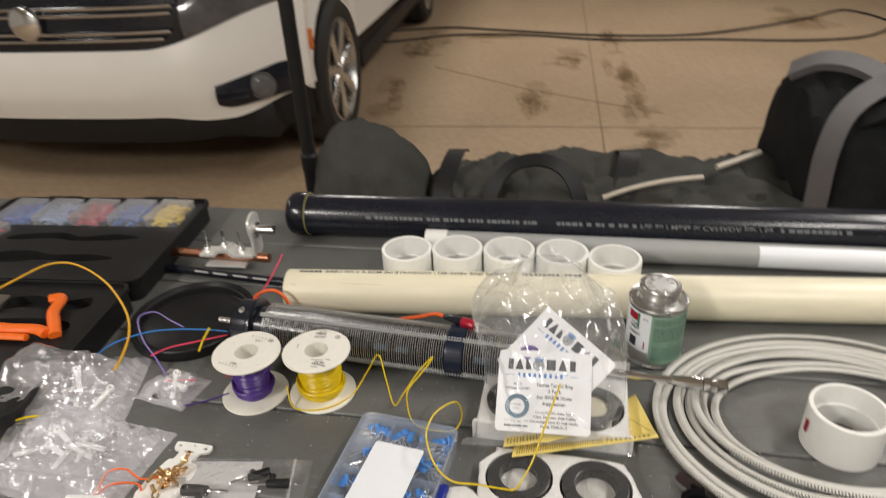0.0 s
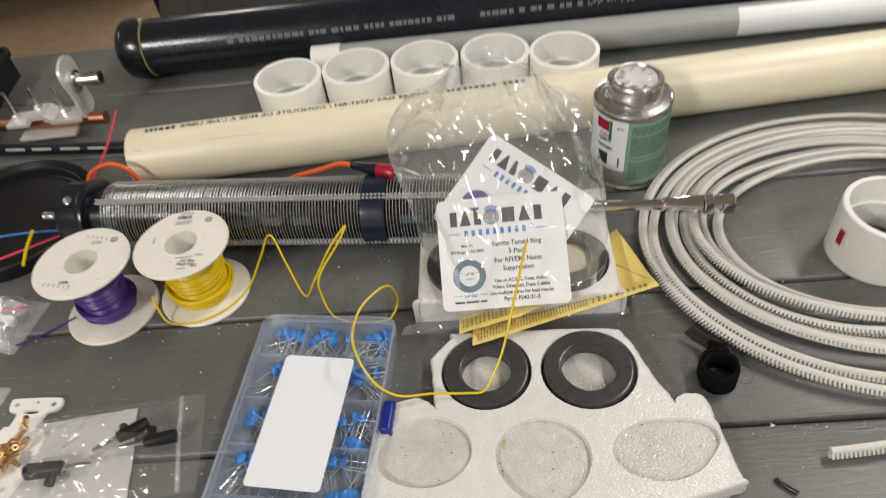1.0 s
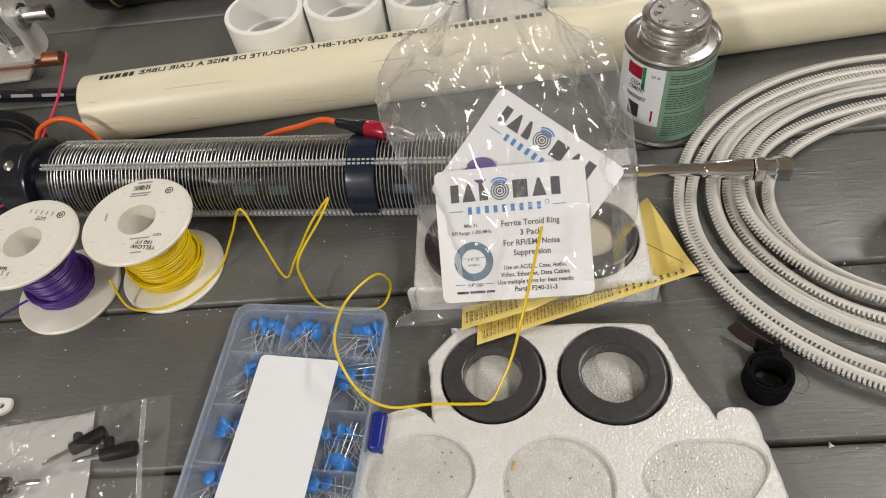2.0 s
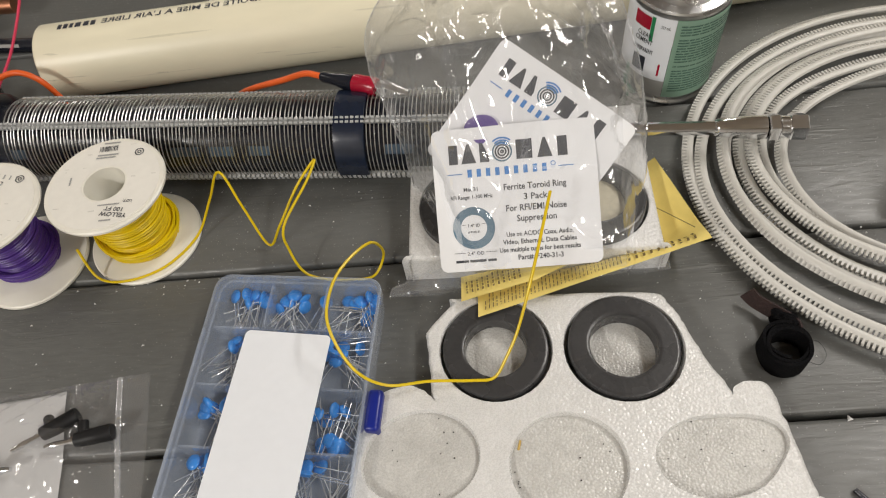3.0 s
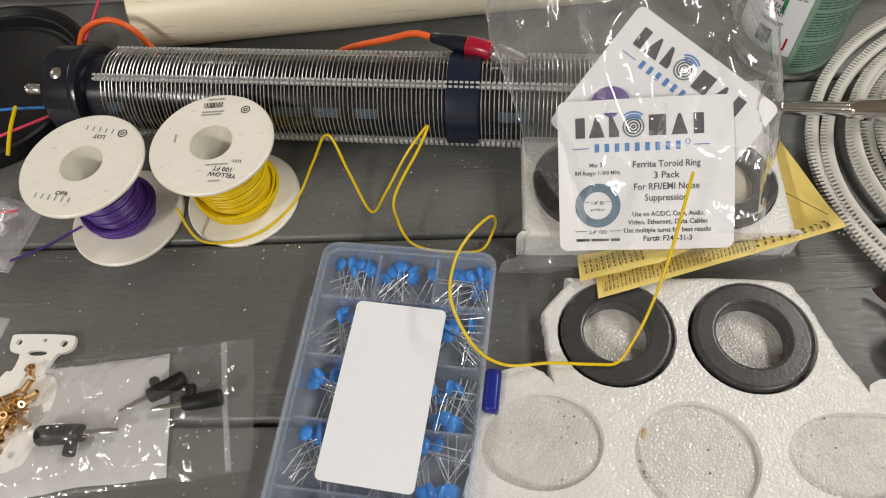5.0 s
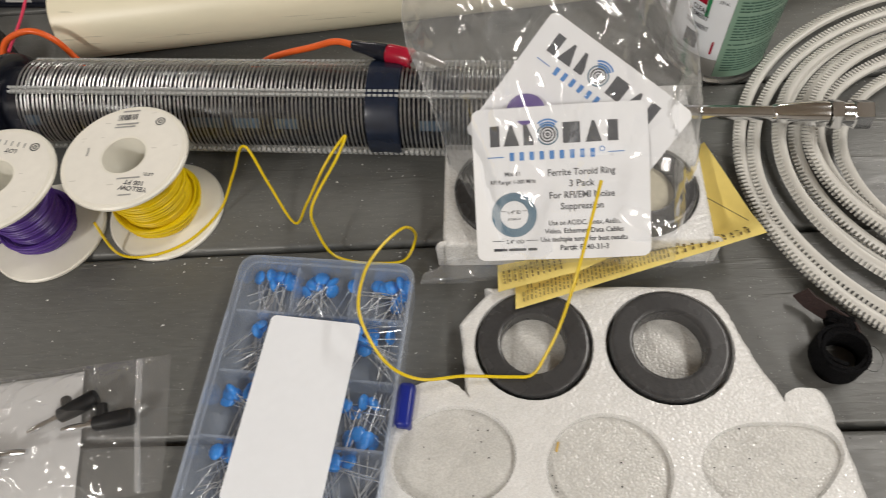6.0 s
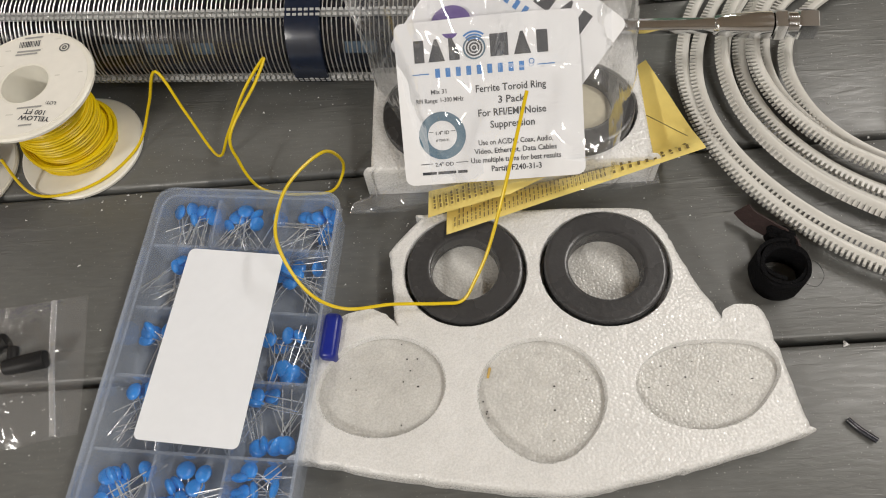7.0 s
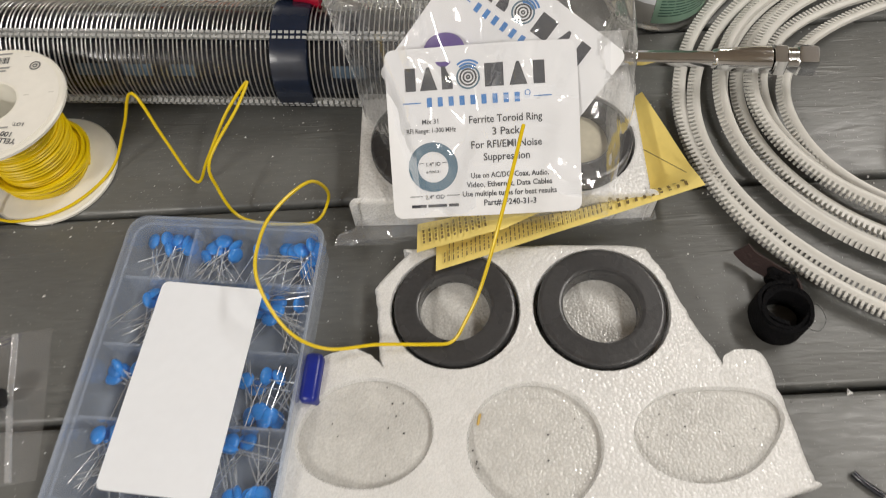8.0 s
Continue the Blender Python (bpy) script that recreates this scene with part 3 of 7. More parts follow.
# ---- wire spools ----
def build_spool(m, mat, label, r_wind, z0=0.004, z1=0.055):
    s = thing("wire_spool", m, label, "wire spool", "wire spools")
    R, h, bore = 0.0363, 0.059, 0.0125
    for z, n in ((0.0, "lower_flange"), (h - 0.003, "upper_flange")):
        part(n, lathe([(bore, z), (R - 0.001, z), (R, z + 0.0008), (R, z + 0.0022), (R - 0.001, z + 0.003), (bore, z + 0.003)], 72, closed=True), M_SPOOL, s)
    part("paper_label", lathe([(bore + 0.0012, h), (bore + 0.0012, h + 0.00022), (R - 0.0030, h + 0.00022), (R - 0.0030, h)], 72), M_PAPERLABEL, s, "off-white paper label")
    part("core", lathe([(bore, 0.003), (bore + 0.002, 0.003), (bore + 0.002, h - 0.003), (bore, h - 0.003)], 48, closed=True), M_SPOOL, s)
    rng = random.Random(3)
    pts, turns, rw = [], 30, 0.00085
    for i in range(turns * 40):
        a = 2 * math.pi * i / 40
        z = 0.0042 + 0.0505 * (i / (turns * 40))
        bulge = r_wind + 0.0009 * math.sin(i * 0.013) + 0.0005 * math.sin(i * 0.11)
        pts.append(Vector((bulge * math.cos(a), bulge * math.sin(a), z)))
    part("winding", sweep(pts, disc(rw, 6)), mat, s)
    part("winding_body", lathe([(bore + 0.002, 0.0035), (r_wind - 0.0004, 0.0035), (r_wind - 0.0004, 0.0555), (bore + 0.002, 0.0555)], 48), mat, s)
    for k in range(9):
        zc, rc = 0.006 + 0.011 * rng.random(), r_wind + 0.0016 + 0.003 * rng.random()
        ph, tl = rng.random() * 6.28, 0.004 * rng.random()
        loop = [Vector(((rc + 0.0007 * math.sin(3 * a + ph)) * math.cos(a), (rc + 0.0007 * math.sin(2 * a + ph)) * math.sin(a), zc + tl * math.sin(a + ph) + 0.002)) for a in [2 * math.pi * j / 48 for j in range(48)]]
        part("loose_turn", sweep(loop, disc(rw, 6), True), mat, s)
    return s


YS = build_spool(pose(-0.2585, 0.513, T, 0, 0, 0), M_YELLOW, "white plastic spool wound with bright yellow wire", 0.0215)
PS = build_spool(pose(-0.3335, 0.504, T, 0, 0, -8), M_PURPLE, "white plastic spool wound with dark purple wire", 0.0180)
tail = [(-0.290, 0.493, 0.024), (-0.283, 0.482, 0.0055), (-0.263, 0.4785, 0.0045), (-0.240, 0.487, 0.0045), (-0.222, 0.507, 0.006), (-0.207, 0.518, 0.028), (-0.1925, 0.5185, 0.052), (-0.184, 0.507, 0.030), (-0.1745, 0.495, 0.004), (-0.163, 0.4975, 0.02), (-0.148, 0.510, 0.040), (-0.1345, 0.521, 0.051), (-0.140, 0.509, 0.046), (-0.1545, 0.483, 0.038), (-0.1555, 0.4775, 0.020), (-0.150, 0.4705, 0.006), (-0.138, 0.466, 0.0025), (-0.122, 0.4635, 0.0025), (-0.107, 0.4635, 0.004), (-0.1000, 0.472, 0.010), (-0.0985, 0.468, 0.028), (-0.102, 0.4575, 0.049), (-0.113, 0.443, 0.055), (-0.121, 0.428, 0.055), (-0.1235, 0.409, 0.050), (-0.1135, 0.390, 0.036), (-0.098, 0.384, 0.023), (-0.075, 0.3855, 0.019), (-0.052, 0.384, 0.0178), (-0.041, 0.3842, 0.0185), (-0.034, 0.391, 0.026), (-0.026, 0.402, 0.038), (-0.0165, 0.421, 0.060), (-0.003, 0.456, 0.081)]
part("loose_tail", wire([(x + 0.2585, y - 0.513, z) for x, y, z in tail], 0.00085, 7, 8), M_YELLOW, YS)


# ---- capacitor box ----
def build_capacitor():
    c = thing("capacitor", pose(0, 0, 0), "small blue disc capacitor with two long tinned leads", "capacitor", "loose capacitors in the box")
    prof = [(0.0, -0.0018), (0.0021, -0.00165), (0.0032, -0.0009), (0.0036, 0.0), (0.0032, 0.0009), (0.0021, 0.00165), (0.0, 0.0018)]
    part("body", lathe([(1.2 * x, 1.05 * y) for x, y in prof], 14), M_CAPBLUE, c)
    for s in (-1, 1):
        part("lead", sweep([Vector((s * 0.0012, -0.0034, 0)), Vector((s * 0.0017, -0.0052, 0)), Vector((s * 0.0018, -0.013, 0.0004 * s)), Vector((s * 0.0023, -0.0255, -0.0006 * s))], disc(0.00029, 5)), M_LEAD, c)
    return c


def build_box():
    W, L, h, w = 0.1000, 0.1785, 0.024, 0.0014
    bx = thing("component_box", pose(-0.1476, 0.4570, T, 0, 0, -8.6) @ pose(0, -L / 2, 0), "clear bluish plastic compartment box with a blank white sticker", "storage box")
    rows, cols = [0.5 * L - 0.0325 - 0.0345 * i for i in range(4)], [-W / 6, W / 6]

    def ring_wall(out, inn, z0, z1):
        bm = bmesh.new()
        loops = [[bm.verts.new((*p, z)) for p in pts] for pts, z in ((out, z0), (out, z1), (inn, z1), (inn, z0))]
        k = len(out)
        for a, b in zip(loops, loops[1:] + loops[:1]):
            for i in range(k):
                bm.faces.new((a[i], a[(i + 1) % k], b[(i + 1) % k], b[i]))
        return bm

    out, inn = rounded_rect(W, L, 0.009, 6), rounded_rect(W - 0.0032, L - 0.0032, 0.0078, 6)
    tray = part("tray", ring_wall(rounded_rect(W - 0.003, L - 0.003, 0.008, 6), rounded_rect(W - 0.006, L - 0.006, 0.007, 6), 0.001, 0.0185), M_BOX, bx)
    part("tray_floor", prism(rounded_rect(W - 0.0066, L - 0.0066, 0.006, 6), 0.0004, 0.0016), M_BOX, bx)
    part("lid_rim", ring_wall(out, inn, 0.0165, h - 0.0012), M_BOX, bx, "frosted lid rim")
    part("lid", prism(rounded_rect(W - 0.0008, L - 0.0008, 0.0086, 6), h - 0.0011, h, 0.0004), M_LID, bx)
    for y in rows:
        part("divider", box(W - 0.0068, w, 0.0165, 0, y, 0.0101), M_BOX, bx)
    edges = [0.5 * L - 0.0035] + rows + [-0.5 * L + 0.0035]
    for x in cols:
        for a, b in zip(edges, edges[1:]):
            part("divider", box(w, abs(a - b) - w - 0.0004, 0.0165, x, (a + b) / 2, 0.0101), M_BOX, bx)
    clasp = part("clasp", box(0.0085, 0.023, 0.015, W / 2 + 0.0040, 0.0125, 0.0120, bevel=0.0026, seg=3), M_DEEPBLUE, bx, "dark blue snap clasp")
    part("hinge", sweep([Vector((-W / 2 - 0.0012, 0.055, 0.0185)), Vector((-W / 2 - 0.0012, -0.055, 0.0185))], disc(0.0012, 8)), M_BOX, bx)
    part("sticker", prism(rounded_rect(0.0492, 0.0955, 0.003, 4), h + 0.0003, h + 0.0005), M_STICKER, bx, "blank white sticker").matrix_local = pose(-0.0002, 0.0042, 0, 0, 0, -2.0)
    rng = random.Random(11)
    proto, inv = build_capacitor(), bx.matrix_world
    xs = [-W / 2 + 0.003, cols[0], cols[1], W / 2 - 0.003]
    placed = 0
    for r in range(5):
        for c in range(3):
            x0, x1, y1, y0 = xs[c] + 0.004, xs[c + 1] - 0.004, edges[r] - 0.004, edges[r + 1] + 0.004
            lead = rng.uniform(-35, 35)
            for k in range(10):
                px, py = rng.uniform(x0 - 0.001, x1 + 0.001), y1 - rng.random() ** 1.5 * 0.015
                if r == 4 and rng.random() < 0.6:
                    py, ang = rng.uniform(y0 + 0.01, y1), rng.uniform(30, 140)
                    px = x0 + rng.random() ** 2 * 0.012
                else:
                    ang = lead + rng.uniform(-62, 62)
                if c == 2 and r in (2, 3) and rng.random() < 0.5:
                    py, ang = y0 + 0.002 + rng.random() * 0.004, 180 + rng.uniform(-35, 35)
                a = radians(ang)
                dx, dy = math.sin(a), -math.cos(a)
                reach = 0.0255
                ex, ey = px + dx * reach, py + dy * reach
                px -= max(0, ex - x1 - 0.003) + min(0, ex - x0 + 0.003)
                py -= max(0, ey - y1 - 0.003) + min(0, ey - y0 + 0.003)
                z = 0.0038 + 0.0006 * k + rng.random() * 0.002
                m = inv @ pose(px, py, z, rng.uniform(-15, -1), rng.uniform(-40, 40) if k % 3 else rng.choice((-70, 70)), ang)
                if placed == 0:
                    proto.matrix_world = m
                else:
                    copy_thing(proto, m)
                placed += 1
    return bx


build_box()


# ---- printed cards ----
def print_card(card, w, h, full=True):
    """What is printed on a white product card, whose middle is the origin."""
    z = 0.0004

    def put(name, bm, mat, x, y, turn=0, label=""):
        bmesh.ops.transform(bm, matrix=pose(x, y, z, 0, 0, turn), verts=bm.verts)
        part(name, bm, mat, card, label, smooth=False)

    # maker's mark as plain shapes: dark bars, discs and wedges in a row, a ringed disc, a thinner blue bar row
    y0, tall = 0.0258, 0.0108
    for x, bw, kind in ((-0.0336, 0.0050, "block"), (-0.0250, 0.0084, "wedge"), (-0.0160, 0.0052, "step"), (0.0062, 0.0088, "block"), (0.0174, 0.0084, "wedge"), (0.0272, 0.0054, "block")):
        bm = bmesh.new()
        outline = {"block": ((-1, -1), (1, -1), (1, 1), (-1, 1)), "wedge": ((-1, -1), (1, -1), (0.16, 1), (-0.16, 1)), "step": ((-1, -1), (1, -1), (1, -0.5), (-0.3, -0.5), (-0.3, 1), (-1, 1))}[kind]
        bm.faces.new([bm.verts.new((px * bw / 2, py * tall / 2, 0)) for px, py in outline])
        bmesh.ops.triangulate(bm, faces=bm.faces[:])
        put("mark_" + kind, bm, M_INK, x, y0)
    for r in (0.0011, 0.0026, 0.0041, 0.0056):
        put("mark_ring", flat_ring(max(0, r - 0.0008), r), M_INK if r < 0.005 else M_INKSLATE, -0.0060, y0 - 0.0004)
    for r in (0.0048, 0.0063, 0.0078):
        put("mark_arc", flat_ring(r - 0.0009, r, 16, 48, 132), M_INKBLUE, -0.0060, y0)
    for i in range(9):
        put("mark_bar", flat_bar(0.0024, 0.0044), M_INKBLUE, -0.0250 + 0.0052 * i, 0.0148)
    put("mark_ring", flat_ring(0.0010, 0.0014, 16), M_INKBLUE, 0.0215, 0.0166)
    for x in (-0.0335, 0.0285):
        put("mark_line", flat_bar(0.0085, 0.0005), M_INKBLUE, x, 0.0148)
    if not full:
        return
    for body, size, x, y, width in (("Ferrite Toroid Ring", 0.0050, 0.0105, 0.0053, 0.0345), ("3 Pack", 0.0050, 0.0105, -0.0006, 0), ("For RFI/EMI Noise", 0.0050, 0.0105, -0.0066, 0.0335), ("Suppression", 0.0050, 0.0105, -0.0125, 0.0220),
                                    ("Mix 31", 0.0031, -0.0250, 0.0057, 0), ("RFI Range: 1-300 MHz", 0.0031, -0.0250, 0.0015, 0.0238), ('1.4" ID', 0.0026, -0.0250, -0.0146, 0), ("# F240-31", 0.0017, -0.0250, -0.0182, 0), ('2.4" OD', 0.0028, -0.0250, -0.0304, 0),
                                    ("Use on AC/DC, Coax, Audio,", 0.0037, 0.0115, -0.0211, 0.0370), ("Video, Ethernet, Data Cables", 0.0037, 0.0112, -0.0254, 0.0410), ("Use multiple turns for best results", 0.0037, 0.0110, -0.0298, 0.0450), ("Part#: F240-31-3", 0.0040, 0.0112, -0.0343, 0.0250)):
        put("lettering", text_mesh(body, size, "CENTER", width), M_INK, x, y)
    for x, w in ((-0.0330, 0.0072), (-0.0240, 0.0092), (-0.0160, 0.0048)):
        put("web_bar", flat_bar(w, 0.0014), M_INK, x, -0.0346)
    put("picture_ring", flat_ring(0.0074, 0.0119, 48), M_INKSLATE, -0.0250, -0.0159)
    for sgn in (-1, 1):
        put("arrow", flat_bar(0.0062, 0.0003), M_INK, -0.0250 + sgn * 0.0090, -0.0298)
        put("arrow", flat_bar(0.0022, 0.0003), M_INK, -0.0250 + sgn * 0.0056, -0.0139)


def card_sheet(w, h, r, n=28):
    """A thin card with rounded corners, fine enough to bend."""
    bm = bmesh.new()
    for z in (-0.0002, 0.0002):
        g = []
        for j in range(n + 1):
            row = []
            for i in range(n + 1):
                x, y = w * (i / n - 0.5), h * (j / n - 0.5)
                ex, ey = abs(x) - (w / 2 - r), abs(y) - (h / 2 - r)
                if ex > 0 and ey > 0 and math.hypot(ex, ey) > r:
                    k = r / math.hypot(ex, ey)
                    x, y = math.copysign(w / 2 - r + ex * k, x), math.copysign(h / 2 - r + ey * k, y)
                row.append(bm.verts.new((x, y, z)))
            g.append(row)
        for j in range(n):
            for i in range(n):
                bm.faces.new((g[j][i], g[j][i + 1], g[j + 1][i + 1], g[j + 1][i]))
        if z < 0:
            low = g
    rim = lambda q: q[0] + [row[-1] for row in q[1:]] + q[-1][-2::-1] + [row[0] for row in q[-2:0:-1]]
    a, b = rim(low), rim(g)
    for i in range(len(a)):
        bm.faces.new((a[i], a[(i + 1) % len(a)], b[(i + 1) % len(b)], b[i]))
    return bm


def bend_card(card, height):
    """Curls the card and all that is printed on it."""
    for ob in card.children:
        for v in ob.data.vertices:
            v.co.z += height(v.co.x, v.co.y)


def plane_pose(origin, xdir, ydir):
    x = Vector(xdir).normalized()
    y = Vector(ydir)
    y = (y - x * y.dot(x)).normalized()
    m = Matrix((x, y, x.cross(y))).transposed().to_4x4()
    m.translation = origin
    return m


def build_package():
    fo = single("foam_block", slab_with_pits([(p.x, p.y) for p in smooth_path([(q[0], q[1], 0) for q in rounded_rect(0.148, 0.112, 0.006, 3)], 2, True)], [egg(0.038, -0.021, 0.0318, 0.0318), egg(-0.036, -0.019, 0.0318, 0.0318)], 0.024, 0.008), M_FOAM, pose(-0.006, 0.511, T + 0.001, 0, 0, -3.5), "white foam block with round hollows inside the clear bag", "packing foam")
    copy_thing(RING_A, pose(0.0295, 0.4845, T + 0.0185, -3, 5, 40))
    copy_thing(RING_A, pose(-0.044, 0.490, T + 0.0185, -3, -4, 10))
    wall = prism([(p.x, p.y) for p in smooth_path([(-0.014, -0.013, 0), (0.013, -0.015, 0), (0.016, 0.012, 0), (-0.012, 0.015, 0)], 4, True)], 0.0, 0.012, 0.002)
    bmesh.ops.scale(wall, vec=(1.22, 1.22, 1.2), verts=wall.verts)
    single("foam_plug", wall, M_BEIGE, pose(0.0285, 0.4835, T + 0.0105, 0, 0, 15), "cream round foam plug in the ring's hole", "packing foam")
    # unidentified purple arc in the bag, given an invented disc and stem
    cap = thing("purple_bung", pose(-0.0330, 0.5125, T + 0.0668, 8, -6, 0), "purple disc on a white stem inside the clear bag", "bung")
    part("top", lathe([(0.0, 0.0058), (0.0085, 0.0056), (0.0100, 0.0044), (0.0104, 0.0020), (0.0104, 0.0), (0.0, 0.0)], 32), M_PURPLE, cap)
    part("stem", lathe([(0.0, -0.0080), (0.0085, -0.0080), (0.0088, -0.0002), (0.0, -0.0002)], 28), M_WHITE, cap, "white stem")
    # label card leaning on the contents
    m = plane_pose((-0.0172, 0.4762, T + 0.0535), (0.0905, -0.0105, 0.0), (0.004, 0.0645, 0.047))
    m = m @ pose(-0.0006, -0.0006, 0, 0, 0, 4.0)
    card = thing("product_card", m, "white printed product card with a ring picture, inside the bag", "card")
    part("sheet", card_sheet(0.0910, 0.0805, 0.0040), M_PAPER, card)
    print_card(card, 0.0910, 0.0805)
    bend_card(card, lambda x, y: -0.0030 * max(0.0, (x / 0.045 + y / 0.040) - 0.9) ** 2 + 0.0016 * math.sin(x * 52 + 0.6) - 0.0010 * (y / 0.04) ** 2)
    x2 = Vector((0.0488, -0.031, -0.017)).normalized()
    y2 = Vector((-0.087, -0.583, 0.808)).cross(x2).normalized()
    m2 = plane_pose(Vector((0.0082, 0.5215, T + 0.0797)) + x2 * 0.0030 - y2 * 0.0262, x2, y2)
    m2 = m2 @ pose(-0.0060, 0.0254, 0) @ pose(0, 0, 0, 0, 0, -6.0) @ pose(0.0060, -0.0254, 0)
    card2 = thing("product_card", m2, "white printed product card tilted behind another card", "card")
    part("sheet", card_sheet(0.0910, 0.0780, 0.0040), M_PAPER, card2)
    print_card(card2, 0.0910, 0.0780, False)
    bend_card(card2, lambda x, y: 0.0022 * math.sin(x * 40) + 0.0012 * math.sin(y * 60 + x * 30))
    # the film
    bm = bmesh.new()
    nu, nv = 128, 96
    front = [(0.4465, 0.002), (0.4445, 0.014), (0.446, 0.024), (0.453, 0.033), (0.478, 0.062), (0.503, 0.084), (0.540, 0.107), (0.570, 0.126), (0.590, 0.142)]
    back = [(0.451, 0.0008), (0.500, 0.0008), (0.556, 0.0012), (0.575, 0.004), (0.580, 0.020), (0.590, 0.052), (0.594, 0.080), (0.600, 0.110), (0.602, 0.138)]
    fp = smooth_path([(0, *p) for p in front], 8)
    bp = smooth_path([(0, *p) for p in back], 8)

    def at(path, v):
        f = v * (len(path) - 1)
        i = min(int(f), len(path) - 2)
        return path[i].lerp(path[i + 1], f - i)

    left = smooth_path([(0, x, 0) for x in (-0.090, -0.082, -0.078, -0.077, -0.080, -0.088, -0.097, -0.095, -0.080)], 8)
    right = smooth_path([(0, x, 0) for x in (0.071, 0.070, 0.068, 0.066, 0.066, 0.067, 0.066, 0.060, 0.052)], 8)
    rings = []
    for j in range(nv + 1):
        v = j / nv
        a, b = at(fp, v), at(bp, v)
        lo, hi = at(left, v).y, at(right, v).y
        if v < 0.05:
            lo -= 0.008
        ring = []
        for i in range(nu):
            s = i / nu
            u = 2 * s if s < 0.5 else 2 - 2 * s
            path_front = s < 0.5
            # the two sheets come together at both side seams
            edge = min(1.0, min(u, 1 - u) * 5.0 + 0.08)
            mid = (a + b) / 2
            q = (a if path_front else b) * edge + mid * (1 - edge)
            x = lo + (hi - lo) * u
            tilt = -0.075 * (x - lo) * min(1.0, 2.0 * v)
            k = 0.15 + 0.85 * v
            sd = 1.3 if path_front else 7.1
            ridge = lambda p: (1 - min(1, 2.2 * abs(noise.noise(p)))) ** 2
            crease = 0.7 * noise.noise(Vector((x * 16, v * 2.6, sd))) + 1.0 * ridge(Vector((x * 17 + v * 2.2, v * 2.0 - x * 9, sd + 2))) + 0.7 * ridge(Vector((x * 26 - v * 4, v * 3.2 + x * 14, sd + 4))) + 0.35 * ridge(Vector((x * 44 + v * 5, v * 6.5, sd + 6))) - 0.7
            push = 0.0115 * crease * k * (0.35 + edge)
            d = Vector((0, -0.6, 0.8)) if path_front else Vector((0, 0.9, 0.2))
            if v < 0.55 and path_front:
                push = max(push, -0.0005)
            if not path_front and v < 0.45:
                push = 0.0008 * crease
                d = Vector((0, 0.3, -0.2))
            arch = math.sin(math.pi * min(1, max(0, 1.02 * u + 0.04)))
            q = q.copy()
            q.z -= 0.040 * (1 - arch) * max(0, v - 0.45) / 0.55
            top = 0.012 * noise.noise(Vector((x * 22, 0.5, 2.2))) * max(0, v - 0.8) * 5
            ring.append(bm.verts.new((x + 0.002 * crease * v, q.y + tilt + d.y * push, T + max(0.0008, q.z + d.z * push + top))))
        rings.append(ring)
    for a, b in zip(rings, rings[1:]):
        for i in range(nu):
            bm.faces.new((a[i], a[(i + 1) % nu], b[(i + 1) % nu], b[i]))
    seams = [[v.co.copy() for v in (r[0] for r in rings)], [v.co.copy() for v in (r[nu // 2] for r in rings)]]
    mouth = [v.co.copy() for v in rings[-1]]
    bag = thing("plastic_bag", pose(0, 0, 0), "crumpled clear plastic bag holding foam, rings and cards", "bag")
    part("film", bm, M_BAG, bag)
    for path in seams:
        part("side_seam", sweep(path, disc(0.0004, 5)), M_BAG, bag)
    part("mouth_edge", sweep(mouth, disc(0.00035, 5), True), M_BAG, bag)


build_package()


